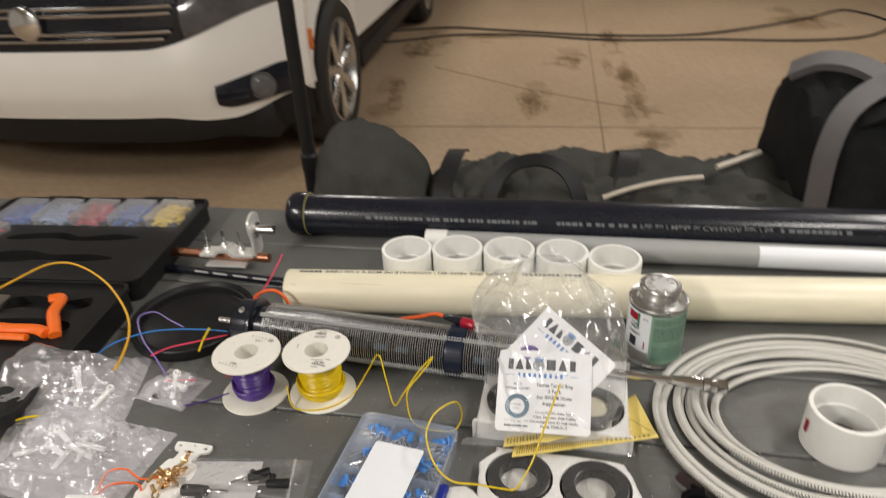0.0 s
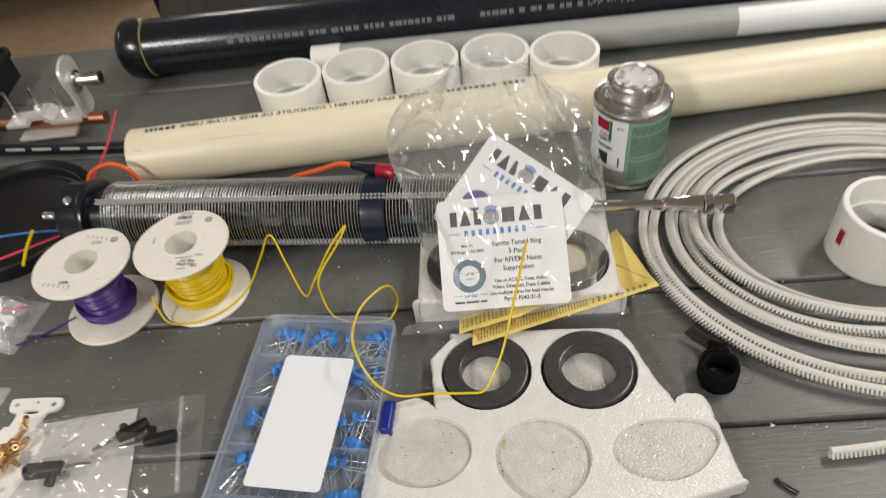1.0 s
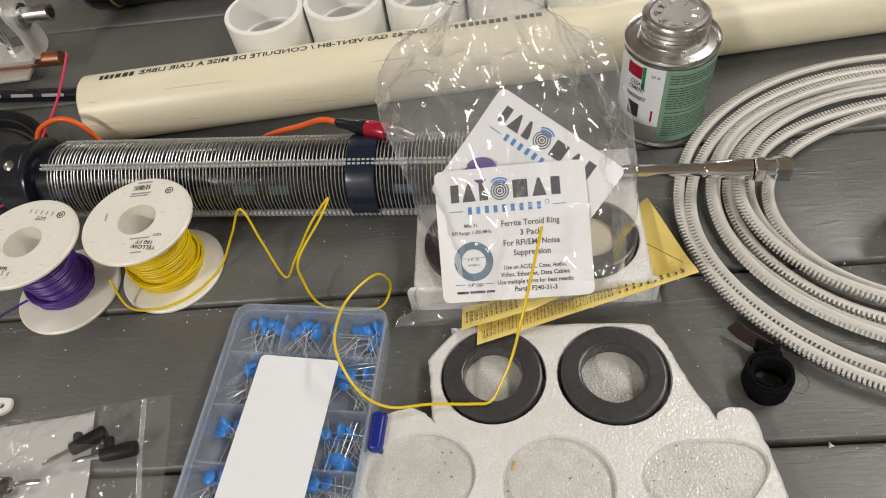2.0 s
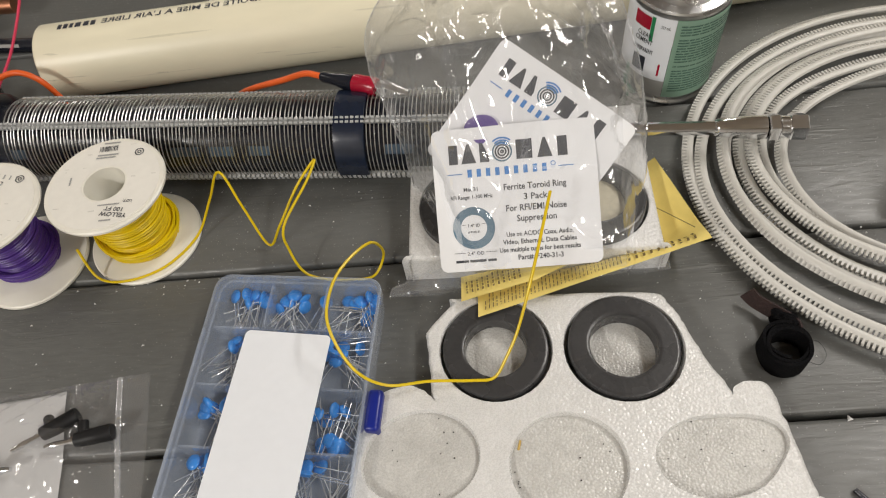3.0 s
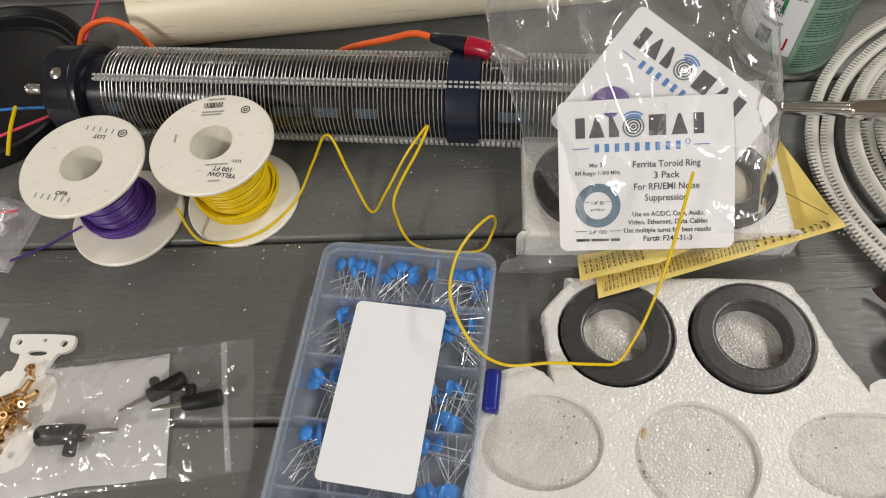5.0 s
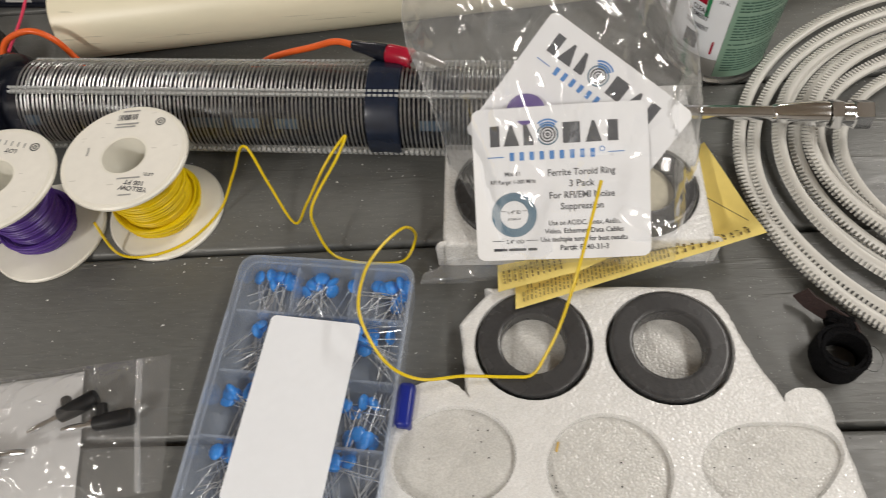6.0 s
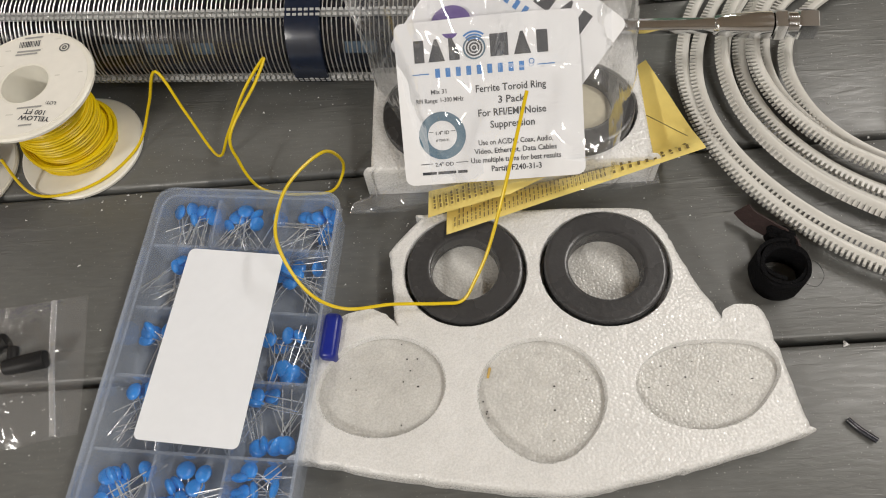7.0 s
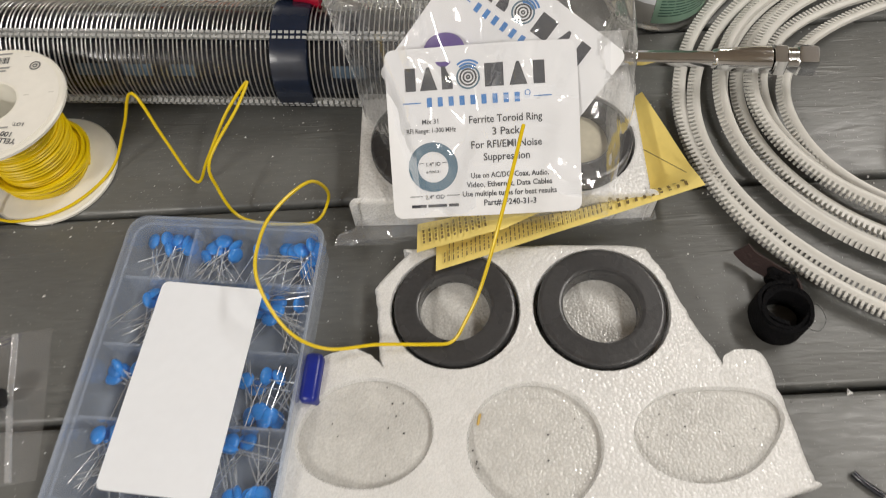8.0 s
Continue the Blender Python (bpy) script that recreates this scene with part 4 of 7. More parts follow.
# ---- yellow leaflet ----
def build_leaflet():
    lf = thing("leaflet", pose(0, 0, T), "folded yellow paper leaflet with lines of small print", "paper")

    def settle(p, u, v, lift=0.0):
        """Away from its raised front edge the paper drops to the table, under the bag."""
        k = min(1.0, max(0.0, (1.01 - u) / 0.12))
        low = 0.0012 + (p.z - lift - 0.0012) * min(1.0, max(0.0, 1 - (v - 0.21 + 0.15 * u) / 0.16))
        p.z = lift + (p.z - lift) * (1 - k) + max(0.0010, low) * k
        return p

    def sheet(corners, n=10, sag=0.0015, seed=0, drop=False):
        bm = bmesh.new()
        a, b, c, d = (Vector(q) for q in corners)
        g = []
        for j in range(n + 1):
            row = []
            for i in range(n + 1):
                u, v = i / n, j / n
                p = (a * (1 - u) + b * u) * (1 - v) + (d * (1 - u) + c * u) * v
                if drop:
                    settle(p, u, v)
                p.z += sag * noise.noise(Vector((u * 2.2, v * 2.2, seed))) * (1 - v if drop else 1)
                row.append(bm.verts.new(p))
            g.append(row)
        for j in range(n):
            for i in range(n):
                bm.faces.new((g[j][i], g[j][i + 1], g[j + 1][i + 1], g[j + 1][i]))
        return bm

    part("lower_fold", sheet(((-0.046, 0.4205, 0.019), (0.0915, 0.4535, 0.0240), (0.0785, 0.528, 0.0100), (-0.04, 0.50, 0.0012)), 24, seed=1, drop=True), M_YPAPER, lf)
    part("upper_fold", sheet(((-0.0545, 0.4305, 0.0205), (-0.012, 0.437, 0.0255), (0.03, 0.452, 0.0285), (-0.0535, 0.450, 0.0145)), seed=5), M_YPAPER, lf)
    rng = random.Random(5)
    o = Vector((-0.046, 0.4205, 0.0203))
    ex = (Vector((0.0915, 0.4535, 0.0253)) - o)
    ey = (Vector((-0.04, 0.50, 0.0025)) - o)
    for i in range(58):
        u = 0.03 + 0.0160 * i
        ln = rng.uniform(0.12, 0.21) if i % 13 else 0.08
        if i > 36 and i % 2:
            continue
        bold = 0.0048 if i < 37 else 0.0105
        bm = bmesh.new()
        v0 = 0.035
        while v0 < ln:
            step = rng.uniform(0.008, 0.045)
            q = [settle(o + ex * uu + ey * vv, uu, vv, 0.0013) for uu, vv in ((u, v0), (u + bold, v0), (u + bold, v0 + step), (u, v0 + step))]
            bm.faces.new([bm.verts.new(p) for p in q])
            v0 += step + 0.01
        part("print_bar", bm, M_INKBROWN, lf, smooth=False)
    part("fold_line", sweep([Vector((0.060, 0.492, 0.0150)), Vector((0.0840, 0.4620, 0.0236))], disc(0.00025, 5)), M_INKBROWN, lf, "dark printed rule")
    o, ex, ey = Vector((-0.053, 0.4325, 0.0218)), Vector((0.036, 0.0055, 0.0045)), Vector((0.0, 0.013, -0.004))
    for i in range(11):
        bm = bmesh.new()
        v0 = 0.15
        while v0 < 0.85:
            st = rng.uniform(0.08, 0.22)
            q = [o + ex * uu + ey * vv for uu, vv in ((0.05 + 0.085 * i, v0), (0.08 + 0.085 * i, v0), (0.08 + 0.085 * i, v0 + st), (0.05 + 0.085 * i, v0 + st))]
            bm.faces.new([bm.verts.new(p) for p in q])
            v0 += st + 0.05
        part("print_bar", bm, M_INKBROWN, lf, smooth=False)


build_leaflet()


# ---- loading coil with whip ----
def trim_teeth(path, normals, gap, size, lift):
    """Little square teeth along a path: size (along, across, tall)."""
    verts, faces, acc = [], [], 0.0
    for i in range(1, len(path)):
        d = path[i] - path[i - 1]
        ln = d.length
        while acc < ln:
            q = path[i - 1] + d * (acc / ln)
            t = d.normalized()
            nrm = normals[i]
            s = t.cross(nrm).normalized()
            c = q + nrm * lift
            k = len(verts)
            for a, b, e in ((-1, -1, -1), (1, -1, -1), (1, 1, -1), (-1, 1, -1), (-1, -1, 1), (1, -1, 1), (1, 1, 1), (-1, 1, 1)):
                verts.append(c + t * (a * size[0] / 2) + s * (b * size[1] / 2) + nrm * (e * size[2] / 2))
            for f in ((0, 3, 2, 1), (4, 5, 6, 7), (0, 1, 5, 4), (1, 2, 6, 5), (2, 3, 7, 6), (3, 0, 4, 7)):
                faces.append([k + j for j in f])
            acc += gap
        acc -= ln
    return verts, faces


def pydata_part(name, verts, faces, mat, parent, kind=""):
    me = bpy.data.meshes.new(name)
    me.from_pydata([tuple(v) for v in verts], [], faces)
    me.materials.append(mat)
    ob = new(name, me)
    ob.parent = parent
    return tagged(ob, kind=kind)


def build_coil():
    a, b = Vector((-0.388, 0.5890, T + 0.0332)), Vector((0.171, 0.5235, T + 0.0285))
    c = thing("loading_coil", pipe_pose(a, b), "black tube wound with bare wire on toothed strips, chrome whip socket", "antenna coil")
    part("former", lathe([(0.0, 0.02), (0.0238, 0.02), (0.0238, 0.395), (0.0225, 0.398), (0.0, 0.398)], 48), M_BLACK, c)
    collar = part("collar", lathe([(0.0, 0.010), (0.0275, 0.010), (0.029, 0.0115), (0.0293, 0.014), (0.0293, 0.030), (0.0315, 0.0305), (0.032, 0.032), (0.0315, 0.0355), (0.029, 0.0365), (0.0238, 0.0365)], 56), M_BLACK, c, "glossy black end cap")
    part("screw", lathe([(0.0, 0.0012), (0.002, 0.0012), (0.0038, 0.0002), (0.004, -0.0006)], 20, axis_m=pose(0, 0, 0.0215) @ pose(0, 0, 0, 0, 0, 111) @ pose(0.0293, 0, 0, 0, 90, 0)), M_STEEL, collar, "steel cross-head screw")
    part("bolt", lathe([(0.0, -0.0195), (0.0035, -0.019), (0.0038, -0.0175), (0.0034, -0.0165), (0.0038, -0.0155), (0.0034, -0.0145), (0.0038, -0.0135), (0.0034, -0.012), (0.0038, -0.010), (0.0034, -0.0092), (0.0038, -0.0084), (0.0034, -0.0076), (0.0038, -0.0068), (0.0034, -0.006), (0.0038, -0.005), (0.0054, -0.0045), (0.0054, 0.011)], 24), M_STEEL, collar, "threaded steel stud")
    r, s0, s1, turns = 0.0274, 0.050, 0.392, 132
    pts = []
    for i in range(turns * 32 + 1):
        an = 2 * math.pi * i / 32
        rr = r + 0.0003 * math.sin(an * 0.37)
        pts.append(Vector((rr * math.cos(an), rr * math.sin(an), s0 + (s1 - s0) * i / (turns * 32) + 0.0002 * math.sin(an * 0.21))))
    part("winding", sweep(pts, disc(0.00040, 6)), M_COIL, c)
    for ang in (114, 33, 202, 290):
        u = Vector((math.cos(radians(ang)), math.sin(radians(ang)), 0))
        side = Vector((-u.y, u.x, 0))
        strip = part("strip", box(0.0034, 0.0014, s1 - s0 + 0.008, 0, 0, 0, m=Matrix((side, u, Vector((0, 0, 1)))).transposed().to_4x4() @ pose(0, r - 0.0012, (s0 + s1) / 2)), M_CLEARRIB, c, "clear toothed plastic strip")
        path = [u * (r + 0.0004) + Vector((0, 0, z)) for z in (s0 - 0.003, s1 + 0.003)]
        for sgn in (-1, 1):
            v, f = trim_teeth([p + side * (0.0014 * sgn) for p in path], [u, u], 0.0032, (0.0021, 0.0014, 0.0026), 0.0)
            pydata_part("teeth", v, f, M_CLEARRIB, strip, "stuff")
    part("tape", lathe([(0.0277, 0.268), (0.0288, 0.2685), (0.0290, 0.273), (0.0287, 0.278), (0.0290, 0.284), (0.0288, 0.2875), (0.0277, 0.288)], 64), M_TAPE, c, "band of glossy black tape")
    for k, (z, w) in enumerate(((0.052, 0.010), (0.115, 0.012), (0.135, 0.010), (0.160, 0.02), (0.186, 0.016), (0.212, 0.014), (0.300, 0.018))):
        bm = lathe([(0.02395, z), (0.02395, z + w)], 90)
        bmesh.ops.delete(bm, geom=[f for f in bm.faces if not 148 < math.degrees(math.atan2(f.calc_center_median().y, f.calc_center_median().x)) % 360 < 163], context="FACES")
        part("print_bar", bm, M_FORMPRINT, c, "faint blue-grey print")
    socket = part("whip", lathe([(0.0, 0.396), (0.0043, 0.396), (0.0043, 0.5040), (0.0052, 0.5050), (0.0056, 0.5065), (0.0074, 0.5260), (0.0074, 0.5345), (0.0062, 0.5350)], 28), M_CHROME, c, "chrome stem with a flared ferrule")
    for z0, z1 in ((0.5355, 0.5425), (0.5485, 0.5585)):
        part("nut", lathe([(0.0, z0), (0.0080, z0), (0.0088, z0 + 0.0008), (0.0088, z1 - 0.0008), (0.0080, z1), (0.0, z1)], 6, axis_m=pose(0, 0, 0, 0, 0, 20)), M_CHROME, socket, "hexagonal chrome nut")
    part("neck", lathe([(0.0068, 0.5422), (0.0068, 0.5490)], 24), M_CHROME, socket)


build_coil()


# ---- test lead ----
def build_lead():
    d = thing("test_lead", pose(0, 0, T), "orange test lead with a red and black crocodile clip", "test lead")
    part("cable", wire([(-0.382, 0.628, 0.030), (-0.372, 0.632, 0.044), (-0.352, 0.632, 0.051), (-0.338, 0.630, 0.044), (-0.330, 0.627, 0.028), (-0.318, 0.620, 0.010), (-0.27, 0.617, 0.0045), (-0.22, 0.612, 0.014), (-0.19, 0.608, 0.032), (-0.16, 0.600, 0.045), (-0.142, 0.593, 0.0545), (-0.130, 0.586, 0.0565)], 0.0021, 8, 10), M_ORANGE, d)
    m = plane_pose((-0.131, 0.5865, 0.0565), (0.040, -0.019, 0.0015), (0.019, 0.040, 0))
    ax = m @ pose(0, 0, 0, 0, 90, 0)
    part("boot", lathe([(0.0, 0), (0.0026, 0), (0.0036, 0.002), (0.0040, 0.010), (0.0052, 0.016), (0.0055, 0.024), (0.0, 0.0245)], 24, axis_m=ax), M_BLACK, d, "black rubber boot")
    part("sleeve", lathe([(0.0, 0.0245), (0.0056, 0.0245), (0.0060, 0.0256), (0.0060, 0.0395), (0.0056, 0.0405), (0.0, 0.0405)], 24, axis_m=ax), M_RED, d, "translucent red sleeve")
    for s in (-1, 1):
        bm = sweep([Vector((0.039, 0, 0.0012 * s)), Vector((0.045, 0, 0.0044 * s)), Vector((0.052, 0, 0.0034 * s)), Vector((0.062, 0, 0.0009 * s))], lambda i: [(p[0] * (1.15, 1.1, 1.0, 0.6)[i], p[1]) for p in disc(0.0032, 8, 0.0009)])
        bmesh.ops.transform(bm, matrix=m, verts=bm.verts)
        part("jaw", bm, M_STEEL, d, "steel jaw")
    part("spring", sweep([m @ Vector((0.047 + 0.0004 * math.sin(i), 0.004 * (i / 30 - 0.5), 0)) + Vector((0, 0, 0.0016 * math.cos(i))) for i in range(31)], disc(0.0004, 5)), M_STEEL, d)


build_lead()


# ---- cement can ----
M_LEAF = material("green_ink", (0.02, 0.24, 0.09), 0.4, vary=0.1, bump=0.0)
M_FINE = material("fine_green_print", (0.05, 0.12, 0.09), 0.5, vary=0.1, bump=0.0)


def build_can():
    c = thing("cement_can", pose(0.1060, 0.6135, T, 0, 0, 0), "small metal solvent can with a green and white label", "can")
    R, h = 0.0312, 0.0755
    part("body", lathe([(0.0, 0.001), (R, 0.001), (R + 0.0012, 0.0), (R + 0.0014, 0.0016), (R + 0.0004, 0.0032), (R, 0.004), (R, h - 0.003), (R + 0.0004, h - 0.002), (R + 0.0014, h - 0.0008), (R + 0.0008, h + 0.0006), (R - 0.001, h), (R - 0.0022, h - 0.0018), (0.0235, h - 0.0005), (0.0225, h + 0.003), (0.0, h + 0.003)], 72), M_STEEL, c)
    prof = [(0.0220, h + 0.002), (0.0224, h + 0.006), (0.0216, h + 0.0075), (0.0224, h + 0.009), (0.0216, h + 0.0105), (0.0224, h + 0.012), (0.0216, h + 0.0138), (0.0222, h + 0.0148), (0.0218, h + 0.0172), (0.0205, h + 0.0186), (0.0180, h + 0.0190), (0.0172, h + 0.0178), (0.0, h + 0.0176)]
    cap = part("cap", lathe(prof, 72), M_STEEL, c, "ribbed metal screw cap")
    v, f = trim_teeth([Vector((0.0222 * math.cos(a), 0.0222 * math.sin(a), h + 0.0158)) for a in [2 * math.pi * i / 60 for i in range(61)]], [Vector((math.cos(a), math.sin(a), 0)) for a in [2 * math.pi * i / 60 for i in range(61)]], 0.0021, (0.0011, 0.0024, 0.0007), 0.0)
    pydata_part("knurl", v, f, M_STEEL, cap, "stuff")
    for i in range(9):
        an = 360 * i / 9
        bm = box(0.004, 0.0012, 0.0008, 0, 0.0135, h + 0.0182, bevel=0.0003, seg=1, m=pose(0, 0, 0, 0, 0, an))
        merge(bm, box(0.0012, 0.0048, 0.0008, 0.001 * (i % 3 - 1), 0.0122, h + 0.0182, m=pose(0, 0, 0, 0, 0, an)))
        part("raised_mark", bm, M_STEEL, cap, smooth=False)

    def band(name, z0, z1, a0, a1, mat, off=0.0003, label=""):
        bm = bmesh.new()
        n = max(2, int((a1 - a0) / 3))
        lo = [bm.verts.new(((R + off) * math.cos(radians(a0 + (a1 - a0) * i / n)), (R + off) * math.sin(radians(a0 + (a1 - a0) * i / n)), z0)) for i in range(n + 1)]
        hi = [bm.verts.new((v.co.x, v.co.y, z1)) for v in lo]
        for i in range(n):
            bm.faces.new((lo[i], lo[i + 1], hi[i + 1], hi[i]))
        part(name, bm, mat, c, label)

    band("label_front", 0.006, h - 0.005, 150, 251, M_STICKER, label="white front of the label")
    band("label_back", 0.006, h - 0.005, 251.5, 400, M_GREEN, label="green back of the label with fine print")
    band("label_foot", 0.006, 0.020, 150, 251, M_INKGREY, 0.0006, "grey foot of the label")
    band("mark_block", 0.058, 0.068, 198, 222, M_RED, 0.0006)
    band("mark_arc", 0.050, 0.069, 222.5, 227, M_LEAF, 0.0006)
    band("hazard_block", 0.024, 0.036, 205, 223, M_INK, 0.0006)
    band("thermometer", 0.024, 0.034, 240, 242.5, M_RED, 0.0006)
    for body, z, wd in (("CLEAR", 0.0535, 0.0110), ("CEMENT", 0.0488, 0.0135), ("TRANSPARENT", 0.0415, 0.0165), ("237 mL", 0.0635, 0.006)):
        bm = text_mesh(body, 0.0048 if wd > 0.007 else 0.003, "CENTER", wd)
        ang = 216 if wd > 0.007 else 240
        for vv in bm.verts:
            a = radians(ang) + vv.co.x / R
            vv.co = Vector(((R + 0.0007) * math.cos(a), (R + 0.0007) * math.sin(a), z + vv.co.y))
        part("lettering", bm, M_INK, c, smooth=False)
    rng = random.Random(8)
    z = h - 0.010
    while z > 0.010:
        a = 257
        while a < 330:
            w = rng.uniform(4, 16)
            band("print_bar", z, z + 0.0010, a, a + w, M_FINE, 0.0006)
            a += w + 1.2
        z -= 0.0022 if rng.random() < 0.8 else 0.0040


build_can()


# ---- coil of toothed edge trim ----
def trim_strip(parent, path, ups):
    prof = [(-0.0022, -0.0034), (0.0022, -0.0034), (0.0026, -0.0010), (0.0022, 0.0022), (0.0012, 0.0034), (-0.0012, 0.0034), (-0.0022, 0.0022), (-0.0026, -0.0010)]
    bm = bmesh.new()
    rings = []
    for i, q in enumerate(path):
        t = (path[min(i + 1, len(path) - 1)] - path[max(i - 1, 0)]).normalized()
        n = (ups[i] - t * ups[i].dot(t)).normalized()
        s = t.cross(n)
        rings.append([bm.verts.new(q + s * a * 0.80 + n * (0.0004 + b * 0.62)) for a, b in prof])
    for a, b in zip(rings, rings[1:]):
        for i in range(8):
            bm.faces.new((a[i], a[(i + 1) % 8], b[(i + 1) % 8], b[i]))
    bm.faces.new(rings[0])
    bm.faces.new(rings[-1])
    part("spine", bm, M_LOOM, parent, "smooth back of the trim")
    for sgn, nm in ((-1, "teeth"), (1, "teeth")):
        pp, nn = [], []
        for i, q in enumerate(path):
            t = (path[min(i + 1, len(path) - 1)] - path[max(i - 1, 0)]).normalized()
            n = (ups[i] - t * ups[i].dot(t)).normalized()
            s = t.cross(n)
            pp.append(q - n * 0.0026 + s * (0.0019 * sgn))
            nn.append(n)
        v, f = trim_teeth(pp, nn, 0.0027, (0.0013, 0.0010, 0.0036), -0.0002)
        pydata_part(nm, v, f, M_LOOM, parent, "stuff")


def build_trim_coil():
    c = thing("edge_trim_coil", pose(0, 0, 0), "loose coil of white toothed plastic edge trim lying on the planks", "edge trim")
    # one row a turn: middle, half width, half depth, turn
    loops = [(0.272, 0.500, 0.176, 0.147, 0), (0.272, 0.500, 0.1735, 0.1450, 0), (0.272, 0.498, 0.1680, 0.1325, 0), (0.274, 0.504, 0.1555, 0.1180, 0), (0.275, 0.507, 0.1510, 0.1115, 0), (0.275, 0.508, 0.1440, 0.1050, 1), (0.275, 0.508, 0.1370, 0.0965, -1), (0.275, 0.508, 0.1300, 0.090, 0), (0.275, 0.503, 0.1215, 0.083, 0)]
    path, ups = [], []
    steps = 150
    for k in range(len(loops) - 1):
        for i in range(steps):
            f = i / steps
            g = min(1.0, f / 0.36)
            g = g * g * (3 - 2 * g)
            p = [u * (1 - g) + v * g for u, v in zip(loops[k], loops[k + 1])]
            a = 2 * math.pi * f + radians(-60)
            w = (0.002 + 0.003 * min(1, k / 3)) * noise.noise(Vector((math.cos(a) * 1.1, math.sin(a) * 1.1, k * 1.9 + f * 0.0)))
            x, y = (p[2] + w) * math.cos(a), (p[3] + w) * math.sin(a)
            t = radians(p[4])
            z = 0.0068 + 0.0040 * (k % 3) * (0.55 + 0.45 * math.sin(a * 1.0 + k * 2.1)) + 0.0024 * max(0, math.sin(2 * a + k))
            path.append(Vector((p[0] + x * math.cos(t) - y * math.sin(t), p[1] + x * math.sin(t) + y * math.cos(t), T + z)))
            out = Vector((math.cos(a), math.sin(a), 0))
            lean = 0.45 + 0.4 * math.sin(a * 1.5 + k * 1.3)
            ups.append((Vector((0, 0, 1)) * lean - out).normalized())
    trim_strip(c, path, ups)
    e = thing("edge_trim_piece", pose(0, 0, 0), "short piece of white toothed plastic edge trim", "edge trim")
    p2 = smooth_path([(0.163, 0.327, T + 0.0066), (0.20, 0.3285, T + 0.0066), (0.25, 0.333, T + 0.0066), (0.31, 0.345, T + 0.0066), (0.38, 0.365, T + 0.0066)], 12)
    trim_strip(e, p2, [Vector((0, 0.75, 0.65))] * len(p2))


build_trim_coil()


# ---- strap, sleeve scrap, crumbs ----
def build_strap():
    s = thing("cable_strap", pose(0, 0, T), "small black hook and loop strap rolled up", "strap")
    path = [Vector((0.1160 + (0.0135 - 0.0019 * a / 6.28 + 0.0011 * math.sin(2.3 * a)) * math.cos(a + 1.2), 0.3885 + (0.0130 - 0.0019 * a / 6.28) * math.sin(a + 1.2), 0.0078 + 0.0007 * math.sin(1.7 * a))) for a in [i * 0.26 for i in range(62)]]
    part("roll", sweep(path, [(-0.0009, -0.0072), (0.0009, -0.0072), (0.0009, 0.0072), (-0.0009, 0.0072)], up=Vector((0.0, 0.05, 1))), M_VELVET, s)
    part("tongue", sweep(smooth_path([(0.1245, 0.395, 0.009), (0.124, 0.402, 0.010), (0.117, 0.411, 0.0085), (0.110, 0.419, 0.0075), (0.106, 0.424, 0.0095)], 6), [(-0.0006, -0.0048), (0.0006, -0.0048), (0.0006, 0.0048), (-0.0006, 0.0048)], up=Vector((0.25, 0.3, 1))), material("brown_webbing", (0.03, 0.014, 0.013), 0.7, vary=0.3, grain=700, bump=0.5), s, "dark brown woven tongue")
    knot = bmesh.new()
    bmesh.ops.create_icosphere(knot, subdivisions=4, radius=1.0, matrix=Matrix.Identity(4))
    for v in knot.verts:
        d = 1 + 0.35 * noise.noise(v.co * 1.7) + 0.16 * noise.noise(v.co * 5.0)
        v.co = Vector((0.1215 + 0.0062 * v.co.x * d - 0.003 * v.co.y, 0.4045 + 0.0075 * v.co.y * d, max(0.0005, 0.0085 + 0.0065 * v.co.z * d)))
    part("knot", knot, M_VELVET, s, "fuzzy black knot of loop fabric")
    part("thread", wire([(0.126, 0.391, 0.008), (0.136, 0.393, 0.004), (0.139, 0.386, 0.002), (0.133, 0.380, 0.003), (0.126, 0.383, 0.004)], 0.00012, 8, 5), M_VELVET, s)


build_strap()
single("sleeving_scrap", sweep(smooth_path([(0.127, 0.3155, 0.0016), (0.1305, 0.311, 0.0016), (0.1365, 0.3052, 0.0018)], 8), disc(0.0014, 10)), M_BLACK, pose(0, 0, T), "short cut piece of black sleeving", "sleeving")
single("foam_fleck", box(0.0012, 0.0052, 0.0009, bevel=0.0003, seg=1), material("tan_fleck", (0.62, 0.42, 0.12), 0.6, bump=0.0), pose(-0.0320, 0.3495, T + 0.0110, 0, 0, -18), "tan wood splinter lying in the foam hollow", "splinter")


